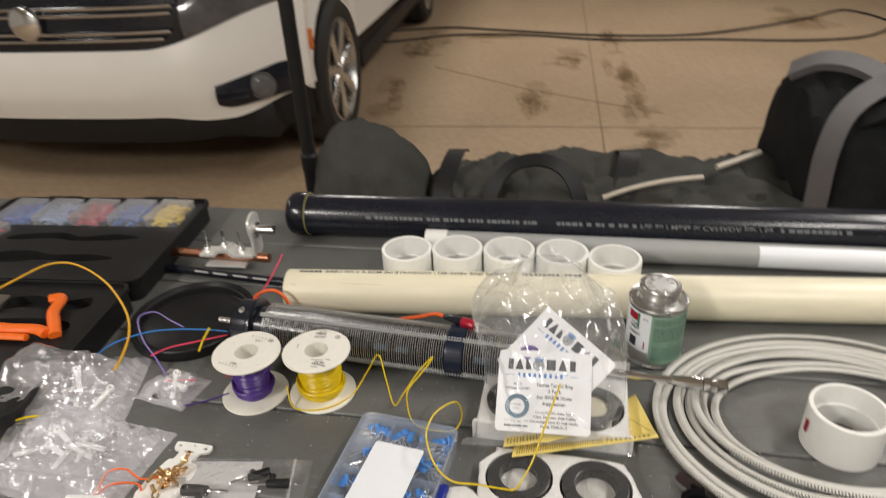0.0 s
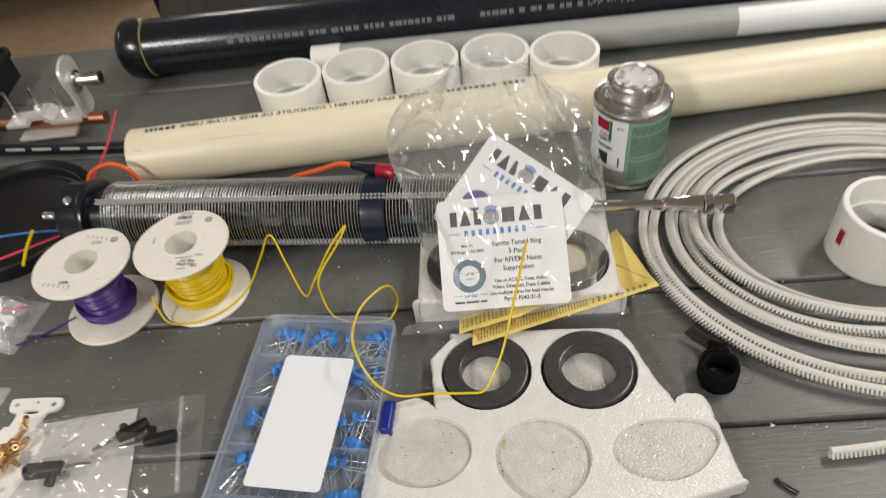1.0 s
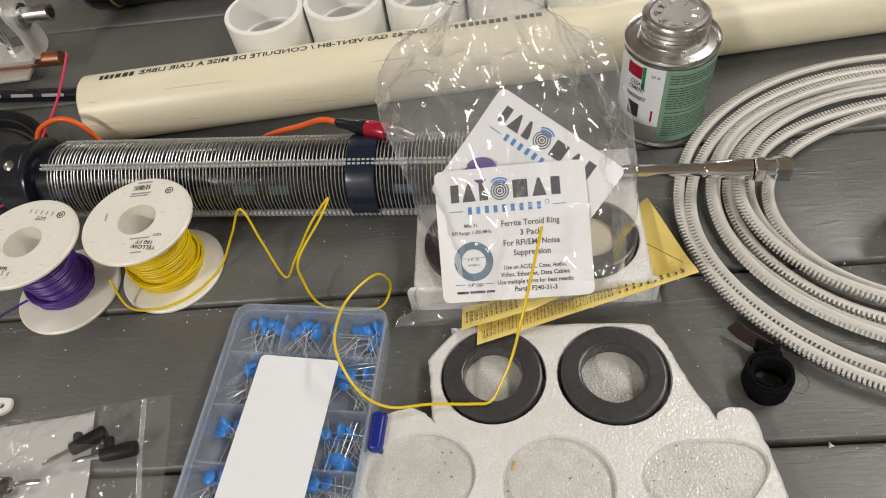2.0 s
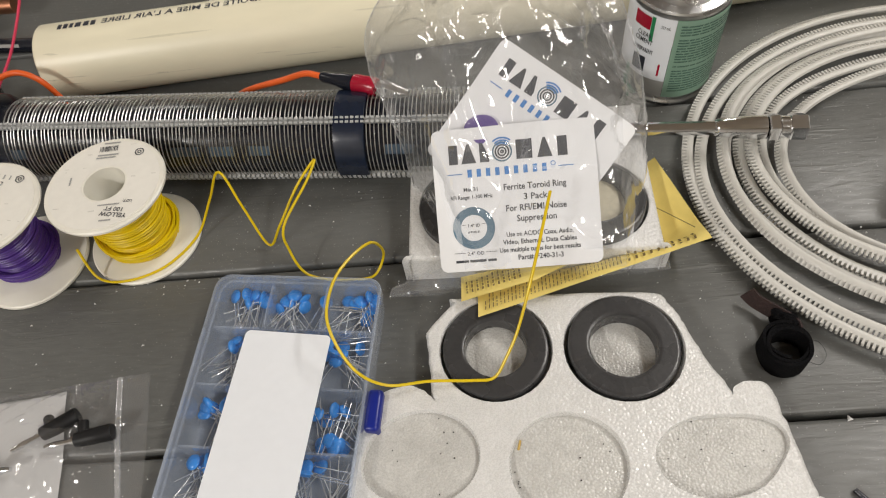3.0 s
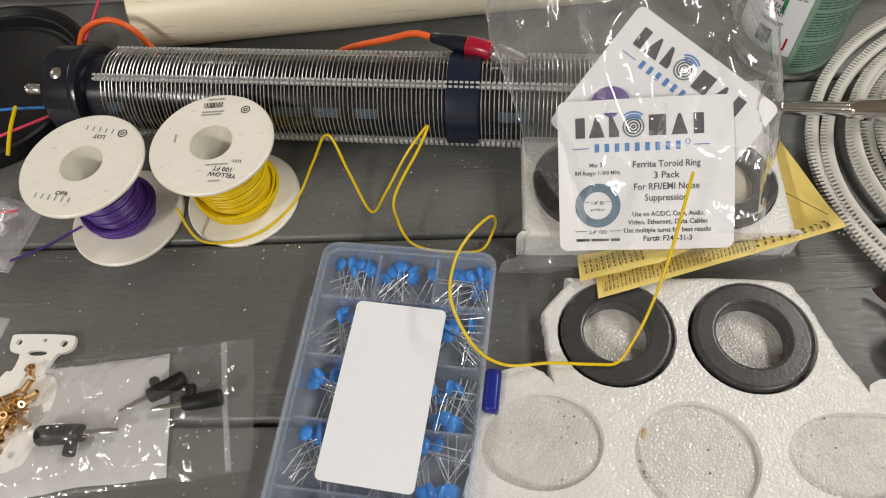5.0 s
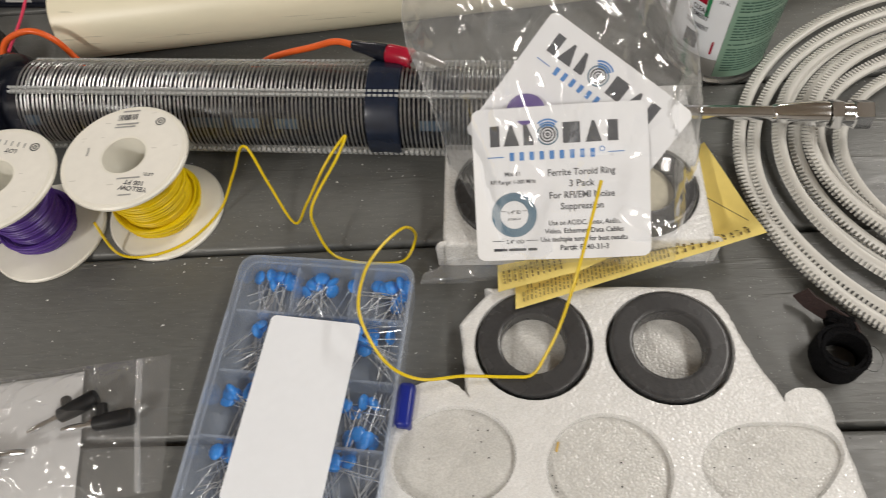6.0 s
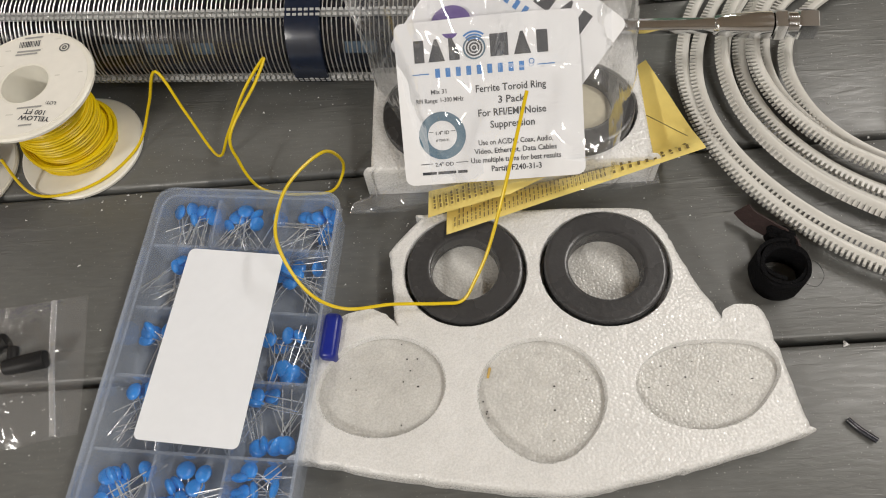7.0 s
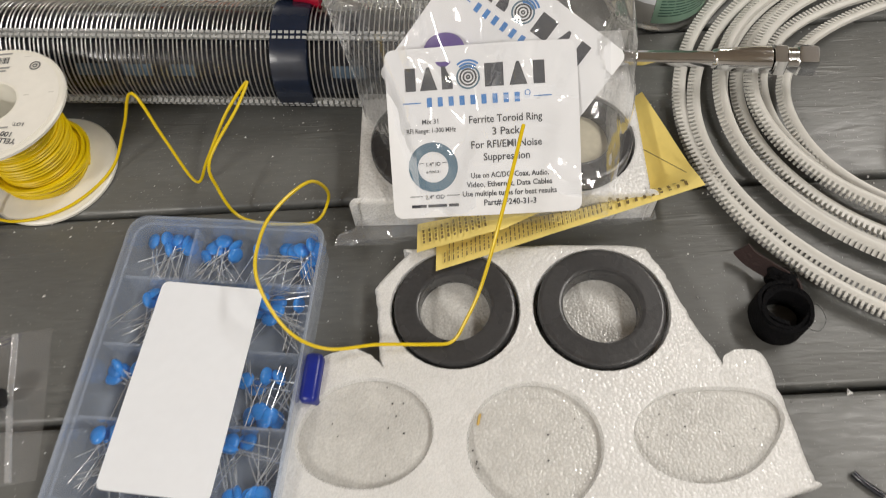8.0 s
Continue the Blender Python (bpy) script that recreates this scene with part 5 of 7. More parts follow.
def build_crumbs():
    rng = random.Random(21)
    verts, faces = [], []

    def crumb(x, y, s, z=T):
        k = len(verts)
        for dx, dy, dz in ((-1, -0.6, 0), (1, -0.5, 0), (0.2, 1, 0), (0.1, 0.1, 0.8)):
            verts.append((x + s * (dx + rng.uniform(-0.4, 0.4)), y + s * (dy + rng.uniform(-0.4, 0.4)), z + 0.0002 + s * dz))
        faces.extend([(k, k + 1, k + 3), (k + 1, k + 2, k + 3), (k + 2, k, k + 3), (k, k + 2, k + 1)])

    for i in range(1100):
        x, y = rng.uniform(-0.5, 0.42), rng.uniform(0.25, 0.62)
        crumb(x, y, rng.choice((0.0002, 0.0003, 0.0004, 0.0006)))
    for i in range(170):
        x = rng.uniform(-0.45, 0.35)
        crumb(x, rng.choice((0.472, 0.3575)) - 0.035 * x - abs(rng.gauss(0, 0.005)) - 0.003, rng.uniform(0.0003, 0.0009))
    for x, y, s in ((0.1385, 0.3505, 0.0016), (-0.2485, 0.434, 0.0009), (-0.285, 0.4665, 0.001), (-0.150, 0.526, 0.0009), (0.189, 0.465, 0.0008), (0.178, 0.437, 0.0008)):
        crumb(x, y, s)
    me = bpy.data.meshes.new("crumbs")
    me.from_pydata(verts, [], faces)
    me.materials.append(M_FOAM)
    tagged(new("crumbs", me), "white foam crumbs and dust specks scattered on planks", "crumbs", kind="stuff")


build_crumbs()


# ---- zip bag with plugs, plates ----
def crumpled_sheet(corners, nx, ny, height, seed, crease=0.002, freq=26.0, base=0.0):
    """A loose film over four corners (x, y), domed by height(u, v)."""
    bm = bmesh.new()
    a, b, c, d = (Vector(q) for q in corners)
    g = []
    for j in range(ny + 1):
        row = []
        for i in range(nx + 1):
            u, v = i / nx, j / ny
            p = (a * (1 - u) + b * u) * (1 - v) + (d * (1 - u) + c * u) * v
            edge = min(1, min(u, 1 - u) * 9, min(v, 1 - v) * 9)
            q = Vector((p.x * freq, p.y * freq, seed))
            n1 = noise.noise(q) + 0.8 * (1 - 2 * abs(noise.noise(q * 2.1 + Vector((3, 1, 0))))) + 0.4 * (1 - 2 * abs(noise.noise(q * 4.3)))
            z = base + height(u, v) * edge + crease * n1 * (0.25 + 0.75 * edge)
            wob = 0.0016 * noise.noise(q * 1.3 + Vector((9, 9, 0)))
            row.append(bm.verts.new((p.x + wob, p.y - wob, max(0.0006 + base * 0.5, z))))
        g.append(row)
    for j in range(ny):
        for i in range(nx):
            bm.faces.new((g[j][i], g[j][i + 1], g[j + 1][i + 1], g[j + 1][i]))
    return bm


def slab_with_holes(outline, holes, z1):
    """A thin plate with holes right through it."""
    bm = bmesh.new()

    def level(pts, z):
        return [bm.verts.new((p[0], p[1], z)) for p in pts]

    loops = [(level(p, 0), level(p, z1)) for p in [outline] + holes]
    for lo, hi in loops:
        k = len(lo)
        for i in range(k):
            bm.faces.new((lo[i], lo[(i + 1) % k], hi[(i + 1) % k], hi[i]))
    for side in (0, 1):
        edges = []
        for pair in loops:
            ring = pair[side]
            edges += [bm.edges.get((ring[i], ring[(i + 1) % len(ring)])) for i in range(len(ring))]
        bmesh.ops.triangle_fill(bm, use_beauty=True, edges=edges)
    return bm


def circle(cx, cy, r, n=16, ry=None):
    return [(cx + r * math.cos(2 * math.pi * i / n), cy + (ry or r) * math.sin(2 * math.pi * i / n)) for i in range(n)]


def build_mount_plate(m):
    bar = [(p.x, p.y) for p in smooth_path([(-0.021, 0.004, 0), (-0.017, 0.0065, 0), (0.014, 0.0065, 0), (0.0185, 0.004, 0), (0.0185, -0.0015, 0), (0.0145, -0.0045, 0), (0.010, -0.006, 0), (0.0065, -0.017, 0), (0.013, -0.019, 0), (0.018, -0.030, 0), (0.012, -0.068, 0), (-0.016, -0.072, 0), (-0.027, -0.060, 0), (-0.019, -0.020, 0), (-0.0135, -0.016, 0), (-0.0125, -0.006, 0), (-0.019, -0.004, 0)], 3, True)]
    holes = [circle(-0.0155, 0.0015, 0.0019, 12), circle(0.0, 0.003, 0.0014, 10), circle(0.0125, 0.0012, 0.0022, 12), circle(-0.002, -0.005, 0.0062, 14, 0.0017), circle(-0.008, -0.055, 0.0046, 16, 0.0036), circle(0.004, -0.063, 0.002, 12)]
    return single("mounting_plate", slab_with_holes(bar, holes, 0.0026), M_WHITE, m, "white plastic mounting plate with screw holes", "plate")


build_mount_plate(pose(-0.3655, 0.4165, T + 0.0006, 0, 0, -4))


def build_plug(m):
    p = thing("banana_plug", m, "black banana plug with a bright metal pin", "plug", "plugs in the zip bag")
    ax = pose(0, 0, 0, 0, 90, 0)
    part("sleeve", lathe([(0.0, 0.0), (0.0060, 0.0), (0.0066, 0.001), (0.0064, 0.020), (0.0056, 0.029), (0.0040, 0.030), (0.0, 0.030)], 24, axis_m=ax), M_BLACKMATT, p)
    part("side_lug", lathe([(0.0, 0.0), (0.0036, 0.0), (0.0040, 0.013), (0.0033, 0.0140), (0.0, 0.0140)], 16, axis_m=pose(0.023, 0, 0) @ pose(0, 0, 0, 90, 0, 0)), M_BLACKMATT, p)
    part("pin", lathe([(0.0026, 0.029), (0.0028, 0.034), (0.0020, 0.0345), (0.0026, 0.040), (0.0027, 0.046), (0.0017, 0.0535), (0.0, 0.054)], 18, axis_m=ax), M_CHROME, p, "bright metal pin")
    part("solder_pin", lathe([(0.0, 0.0), (0.0010, 0.0), (0.0008, 0.009), (0.0, 0.0095)], 12, axis_m=pose(0.024, -0.004, -0.001) @ pose(0, 0, 0, 0, 80, 12)), M_COPPER, p, "gold coloured pin")
    return p


PLUG = build_plug(pose(-0.349, 0.3615, T + 0.0085, 0, -2, 1) @ Matrix.Scale(0.84, 4))
copy_thing(PLUG, pose(-0.2735, 0.3900, T + 0.0090, 15, 0, 207) @ Matrix.Scale(0.84, 4))
copy_thing(PLUG, pose(-0.2515, 0.3785, T + 0.0085, -10, 0, 188) @ Matrix.Scale(0.84, 4))


def build_zip_bag():
    z = thing("zip_bag", pose(0, 0, T), "small clear zip bag holding black plugs and a white slip", "bag")
    cs = [(-0.384, 0.326), (-0.2325, 0.3405), (-0.2405, 0.4155), (-0.379, 0.404)]
    hump = lambda u, v: 0.0145 * math.exp(-((u - 0.42) / 0.34) ** 2) * math.sin(math.pi * v) ** 0.6 + 0.002
    part("upper_film", crumpled_sheet(cs, 110, 66, hump, 4.4, 0.0021, 46), M_ZIP, z)
    part("lower_film", crumpled_sheet(cs, 24, 14, lambda u, v: 0.0004, 8.8, 0.0002, 40), M_ZIP, z)
    part("zip", sweep([Vector((-0.2445, 0.3405, 0.0028)), Vector((-0.2510, 0.378, 0.0046)), Vector((-0.2570, 0.4125, 0.0028))], disc(0.0016, 8, 0.0011)), M_ZIPSEAL, z, "pressed zip seal")
    return z


M_SLIP = material("thin_grey_paper", (0.56, 0.56, 0.56), 0.6, vary=0.06, bump=0.05)
M_ZIPSEAL = clear_film("zip_seal_film", gloss=0.14, rough=0.15, milk=0.16)
build_zip_bag()
single("paper_slip", crumpled_sheet([(-0.378, 0.330), (-0.2775, 0.3385), (-0.2880, 0.4075), (-0.374, 0.401)], 20, 12, lambda u, v: 0.0012 + 0.0008 * math.sin(3 * u), 2.2, 0.0006, 24), M_SLIP, pose(0, 0, T + 0.0010), "plain white slip of paper inside the zip bag", "paper")


def build_terminals():
    rng = random.Random(9)
    brass = material("brass", (0.85, 0.60, 0.33), 0.25, 1.0, vary=0.2, grain=300, bump=0.02)
    proto = thing("ring_terminal", pose(-0.3875, 0.376, T + 0.0055), "small brass ring terminal", "terminal", "brass terminals")
    part("eye", lathe([(0.0019, -0.0004), (0.0038, -0.0004), (0.0038, 0.0004), (0.0019, 0.0004)], 18, closed=True), brass, proto)
    part("barrel", lathe([(0.0012, 0.0036), (0.0019, 0.0036), (0.0019, 0.0105), (0.0012, 0.0105)], 12, closed=True, axis_m=pose(0, 0, 0.0008, 0, 90, 0)), brass, proto)
    for i in range(26):
        copy_thing(proto, pose(-0.3690 + rng.gauss(0, 0.0070), 0.376 + rng.gauss(0, 0.009), T + 0.0045 + rng.random() * 0.006, rng.uniform(-60, 60), rng.uniform(-60, 60), rng.uniform(0, 360)))


build_terminals()


# ---- bags of small parts ----
def build_parts_bag(cx, cy, w, d, h, turn, seed, label, creases=0.006):
    m = pose(cx, cy, T, 0, 0, turn)
    cs = [(-w / 2, -d / 2), (w / 2, -d / 2 + 0.008), (w / 2 - 0.006, d / 2), (-w / 2 + 0.005, d / 2 - 0.006)]
    b = thing("parts_bag", m, label, "bag", "clear bags of small parts")
    hump = lambda u, v: h * (math.sin(math.pi * u) * math.sin(math.pi * v)) ** 0.7 * (0.75 + 0.5 * noise.noise(Vector((u * 2.5, v * 2.5, seed))))
    part("upper_film", crumpled_sheet(cs, 80, 70, hump, seed, creases * 1.5, 17), M_PARTSBAG, b)
    part("inner_film", crumpled_sheet([(p[0] * 0.86, p[1] * 0.86) for p in cs], 60, 50, lambda u, v: 0.7 * hump(u, v), seed + 5, creases * 1.3, 21), M_PARTSBAG, b)
    part("lower_film", crumpled_sheet(cs, 16, 16, lambda u, v: 0.0003, seed + 2, 0.0002, 40), M_PARTSBAG, b)
    return b


M_PARTSBAG = clear_film("parts_bag_film", tint=(0.96, 0.96, 0.98), gloss=0.07, rough=0.13, milk=0.20, milk_color=(0.88, 0.87, 0.90), bump=0.7, scale=26)
build_parts_bag(-0.560, 0.475, 0.190, 0.130, 0.058, 10, 1.1, "crumpled clear bag of small white and metal parts")
build_parts_bag(-0.490, 0.395, 0.185, 0.120, 0.048, -12, 6.3, "crumpled clear bag heaped with small fittings")
build_parts_bag(-0.428, 0.500, 0.066, 0.060, 0.024, -20, 3.7, "small clear bag of white and steel fittings", 0.0035)


def build_small_parts():
    rng = random.Random(31)
    nut = thing("hex_nut", pose(-0.45, 0.40, T + 0.003), "small steel hexagonal nut", "nut", "loose nuts")
    part("ring", lathe([(0.0018, -0.0012), (0.0038, -0.0012), (0.0038, 0.0012), (0.0018, 0.0012)], 6, closed=True), M_STEEL, nut, smooth=False)
    tie = thing("plastic_clip", pose(-0.428, 0.503, T + 0.008, 10, 0, -25), "small white plastic cable clip", "clip", "white plastic clips")
    part("bar", box(0.030, 0.0055, 0.0028, bevel=0.0008), M_WHITE, tie)
    part("lug", lathe([(0.0016, -0.002), (0.0042, -0.002), (0.0042, 0.002), (0.0016, 0.002)], 16, closed=True, axis_m=pose(0.016, 0, 0)), M_WHITE, tie)
    spots = [(-0.475, 0.395, 0.045, 0.030, 0.024), (-0.555, 0.475, 0.055, 0.035, 0.034), (-0.428, 0.500, 0.020, 0.016, 0.0099)]
    for cx, cy, sx, sy, h in spots:
        for i in range(26 if h > 0.01 else 9):
            copy_thing(nut, pose(cx + rng.gauss(0, sx * 0.5), cy + rng.gauss(0, sy * 0.5), T + 0.003 + rng.random() * h * 0.7, rng.uniform(-80, 80), rng.uniform(-80, 80), rng.uniform(0, 180)))
        for i in range(9 if h > 0.01 else 2):
            copy_thing(tie, pose(cx + rng.gauss(0, sx * 0.45), cy + rng.gauss(0, sy * 0.45), T + 0.004 + rng.random() * h * 0.7, rng.uniform(-30, 30), rng.uniform(-30, 30), rng.uniform(0, 180)))


build_small_parts()


def loose_wire(name, pts, r, mat, label):
    return single(name, wire(pts, r, 9, 8), mat, pose(0, 0, T), label, "wire")


loose_wire("orange_wire", [(-0.436, 0.345, 0.0025), (-0.430, 0.355, 0.010), (-0.424, 0.366, 0.019), (-0.408, 0.370, 0.020), (-0.393, 0.367, 0.012), (-0.378, 0.377, 0.006)], 0.0010, M_ORANGE, "short bent orange wire end")
loose_wire("orange_wire", [(-0.432, 0.344, 0.0025), (-0.425, 0.357, 0.008), (-0.412, 0.362, 0.010), (-0.396, 0.364, 0.008), (-0.391, 0.360, 0.004)], 0.0010, M_ORANGE, "short bent orange wire end")
single("terminal_block", box(0.034, 0.013, 0.012, bevel=0.0015), M_WHITE, pose(-0.437, 0.338, T + 0.0062, 0, 0, 4), "small white plastic wire connector block", "connector")
loose_wire("blue_wire", [(-0.545, 0.535, 0.012), (-0.528, 0.552, 0.020), (-0.495, 0.572, 0.023), (-0.464, 0.583, 0.021), (-0.430, 0.588, 0.019), (-0.399, 0.588, 0.018)], 0.0010, M_BLUEWIRE, "bent piece of blue insulated wire")
loose_wire("lilac_wire", [(-0.448, 0.520, 0.0025), (-0.470, 0.540, 0.012), (-0.490, 0.556, 0.020), (-0.512, 0.583, 0.024), (-0.520, 0.603, 0.024), (-0.505, 0.612, 0.024), (-0.480, 0.600, 0.022), (-0.458, 0.591, 0.019)], 0.0010, M_LILAC, "curled piece of lilac insulated wire")
loose_wire("pink_wire", [(-0.475, 0.540, 0.014), (-0.457, 0.550, 0.019), (-0.425, 0.563, 0.021), (-0.395, 0.579, 0.020)], 0.0010, M_PINK, "piece of pink insulated wire")
loose_wire("yellow_wire", [(-0.420, 0.585, 0.024), (-0.419, 0.566, 0.0225), (-0.418, 0.548, 0.018)], 0.0013, M_YELLOW, "short piece of yellow insulated wire")
loose_wire("pink_wire", [(-0.378, 0.634, 0.033), (-0.372, 0.665, 0.040), (-0.366, 0.690, 0.052), (-0.363, 0.704, 0.060)], 0.0010, M_PINK, "piece of pink insulated wire")
loose_wire("red_wire", [(-0.440, 0.504, 0.010), (-0.420, 0.507, 0.010), (-0.405, 0.509, 0.009)], 0.0010, M_PINK, "short red wire end")
loose_wire("red_wire", [(-0.378, 0.526, 0.0014), (-0.372, 0.536, 0.002)], 0.0010, M_PINK, "short red wire end")
loose_wire("purple_wire", [(-0.362, 0.497, 0.004), (-0.385, 0.485, 0.0015), (-0.405, 0.476, 0.0015)], 0.0008, M_PURPLE, "thin purple wire end")
loose_wire("yellow_cable", [(-0.740, 0.600, 0.040), (-0.712, 0.634, 0.047), (-0.686, 0.664, 0.053), (-0.655, 0.668, 0.057), (-0.620, 0.656, 0.058), (-0.580, 0.632, 0.058), (-0.546, 0.605, 0.056), (-0.510, 0.568, 0.052), (-0.490, 0.535, 0.048), (-0.483, 0.505, 0.042), (-0.484, 0.488, 0.036)], 0.0015, material("yellow_rubber", (0.75, 0.40, 0.02), 0.5, vary=0.08, bump=0.02), "thick yellow cable bent in an arch")
loose_wire("yellow_wire", [(-0.590, 0.405, 0.012), (-0.566, 0.412, 0.022), (-0.548, 0.419, 0.026), (-0.528, 0.420, 0.03)], 0.0012, M_YELLOW, "short piece of yellow insulated wire")

# ---- round black lid ----
LIDR = thing("round_lid", pose(-0.4615, 0.622, T), "round black plastic lid with a stepped rim", "lid")
part("panel", lathe([(0.0, 0.0035), (0.058, 0.0035), (0.0605, 0.0050), (0.0625, 0.0050), (0.0640, 0.0035), (0.0650, 0.0038), (0.0650, 0.0), (0.0, 0.0)], 80), M_SATIN, LIDR)
part("rim", lathe([(0.0652, 0.0038), (0.0665, 0.0045), (0.0680, 0.0115), (0.0695, 0.0125), (0.0712, 0.0115), (0.0725, 0.0135), (0.0742, 0.0165), (0.0762, 0.0165), (0.0775, 0.0150), (0.0765, 0.0020), (0.0750, 0.0), (0.0652, 0.0)], 80, closed=True), M_SATIN, LIDR, "stepped rim")


# ---- clamp bracket on a copper rod, black tube ----
def build_bracket():
    b = thing("antenna_bracket", pose(-0.468, 0.762, T - 0.001) @ Matrix.Scale(1.16, 4), "white metal clamp bracket with a coaxial connector", "bracket")
    alu = material("white_metal", (0.74, 0.74, 0.72), 0.35, 0.3, vary=0.06, grain=150, bump=0.03)
    prof = [(-0.036, 0.0205), (-0.016, 0.0205), (-0.010, 0.0265), (0.0, 0.0265), (0.006, 0.0205), (0.033, 0.0205), (0.033, 0.0235), (0.008, 0.0235), (0.002, 0.0298), (-0.012, 0.0298), (-0.018, 0.0235), (-0.036, 0.0235)]
    bm = bmesh.new()
    lo = [bm.verts.new((x, -0.011, z)) for x, z in prof]
    hi = [bm.verts.new((x, 0.011, z)) for x, z in prof]
    for i in range(len(prof)):
        bm.faces.new((lo[i], lo[(i + 1) % len(prof)], hi[(i + 1) % len(prof)], hi[i]))
    bm.faces.new(lo)
    bm.faces.new(hi)
    part("clamp_plate", bm, alu, b, smooth=False)
    part("lower_plate", box(0.052, 0.022, 0.003, -0.004, -0.002, 0.0085, bevel=0.0006), alu, b)
    up = [(p.x, p.y) for p in smooth_path([(-0.012, 0.0, 0), (0.012, 0.0, 0), (0.0125, 0.022, 0), (0.016, 0.038, 0), (0.013, 0.049, 0), (0.0, 0.0535, 0), (-0.013, 0.049, 0), (-0.016, 0.038, 0), (-0.0125, 0.022, 0)], 4, True)]
    face = prism(up, 0.0, 0.003)
    bmesh.ops.transform(face, matrix=pose(0.033, 0.006, 0.0205) @ pose(0, 0, 0, 90, 0, 90), verts=face.verts)
    part("upright", face, alu, b)
    conn = part("connector", lathe([(0.0, 0.0), (0.0095, 0.0), (0.0095, 0.003), (0.0062, 0.0035), (0.0060, 0.016), (0.0064, 0.0165), (0.0064, 0.024), (0.0045, 0.0245), (0.0042, 0.012), (0.0, 0.012)], 28, axis_m=pose(0.036, 0.006, 0.052) @ pose(0, 0, 0, 0, 90, 0)), M_STEEL, b, "threaded coaxial socket")
    for x, y in ((-0.031, 0.004), (-0.008, 0.006), (0.014, 0.004)):
        part("bolt", lathe([(0.0, 0.006), (0.0018, 0.006), (0.0018, 0.0488), (0.0, 0.0495)], 12, axis_m=pose(x, y, 0)), M_STEEL, b)
        part("nut", lathe([(0.0018, 0.0238), (0.0042, 0.0238), (0.0042, 0.0275), (0.0018, 0.0275)], 6, axis_m=pose(x, y, 0 if x != -0.008 else 0.006)), M_STEEL, b, smooth=False)


build_bracket()
single("copper_rod", lathe([(0.0, 0), (0.0062, 0), (0.0066, 0.0006), (0.0066, 0.236), (0.0, 0.2366)], 28), M_COPPER, pipe_pose(Vector((-0.645, 0.776, T + 0.0172)), Vector((-0.409, 0.761, T + 0.0172))), "round copper rod held in the bracket", "rod")


def build_thin_tube():
    a, b = Vector((-0.66, 0.757, T + 0.0062)), Vector((-0.335, 0.712, T + 0.0062))
    t = thing("black_tube", pipe_pose(a, b), "thin black plastic tube with pale print", "tube")
    part("tube", lathe([(0.0, 0), (0.006, 0), (0.006, 0.328), (0.0, 0.328)], 28), M_BLACK, t)
    for z in (0.150, 0.180, 0.212, 0.243):
        bm = lathe([(0.00615, z), (0.00615, z + 0.022)], 28)
        bmesh.ops.delete(bm, geom=[f for f in bm.faces if not 128 < math.degrees(math.atan2(f.calc_center_median().y, f.calc_center_median().x)) % 360 < 158], context="FACES")
        part("print_bar", bm, M_INKGREY, t)


build_thin_tube()


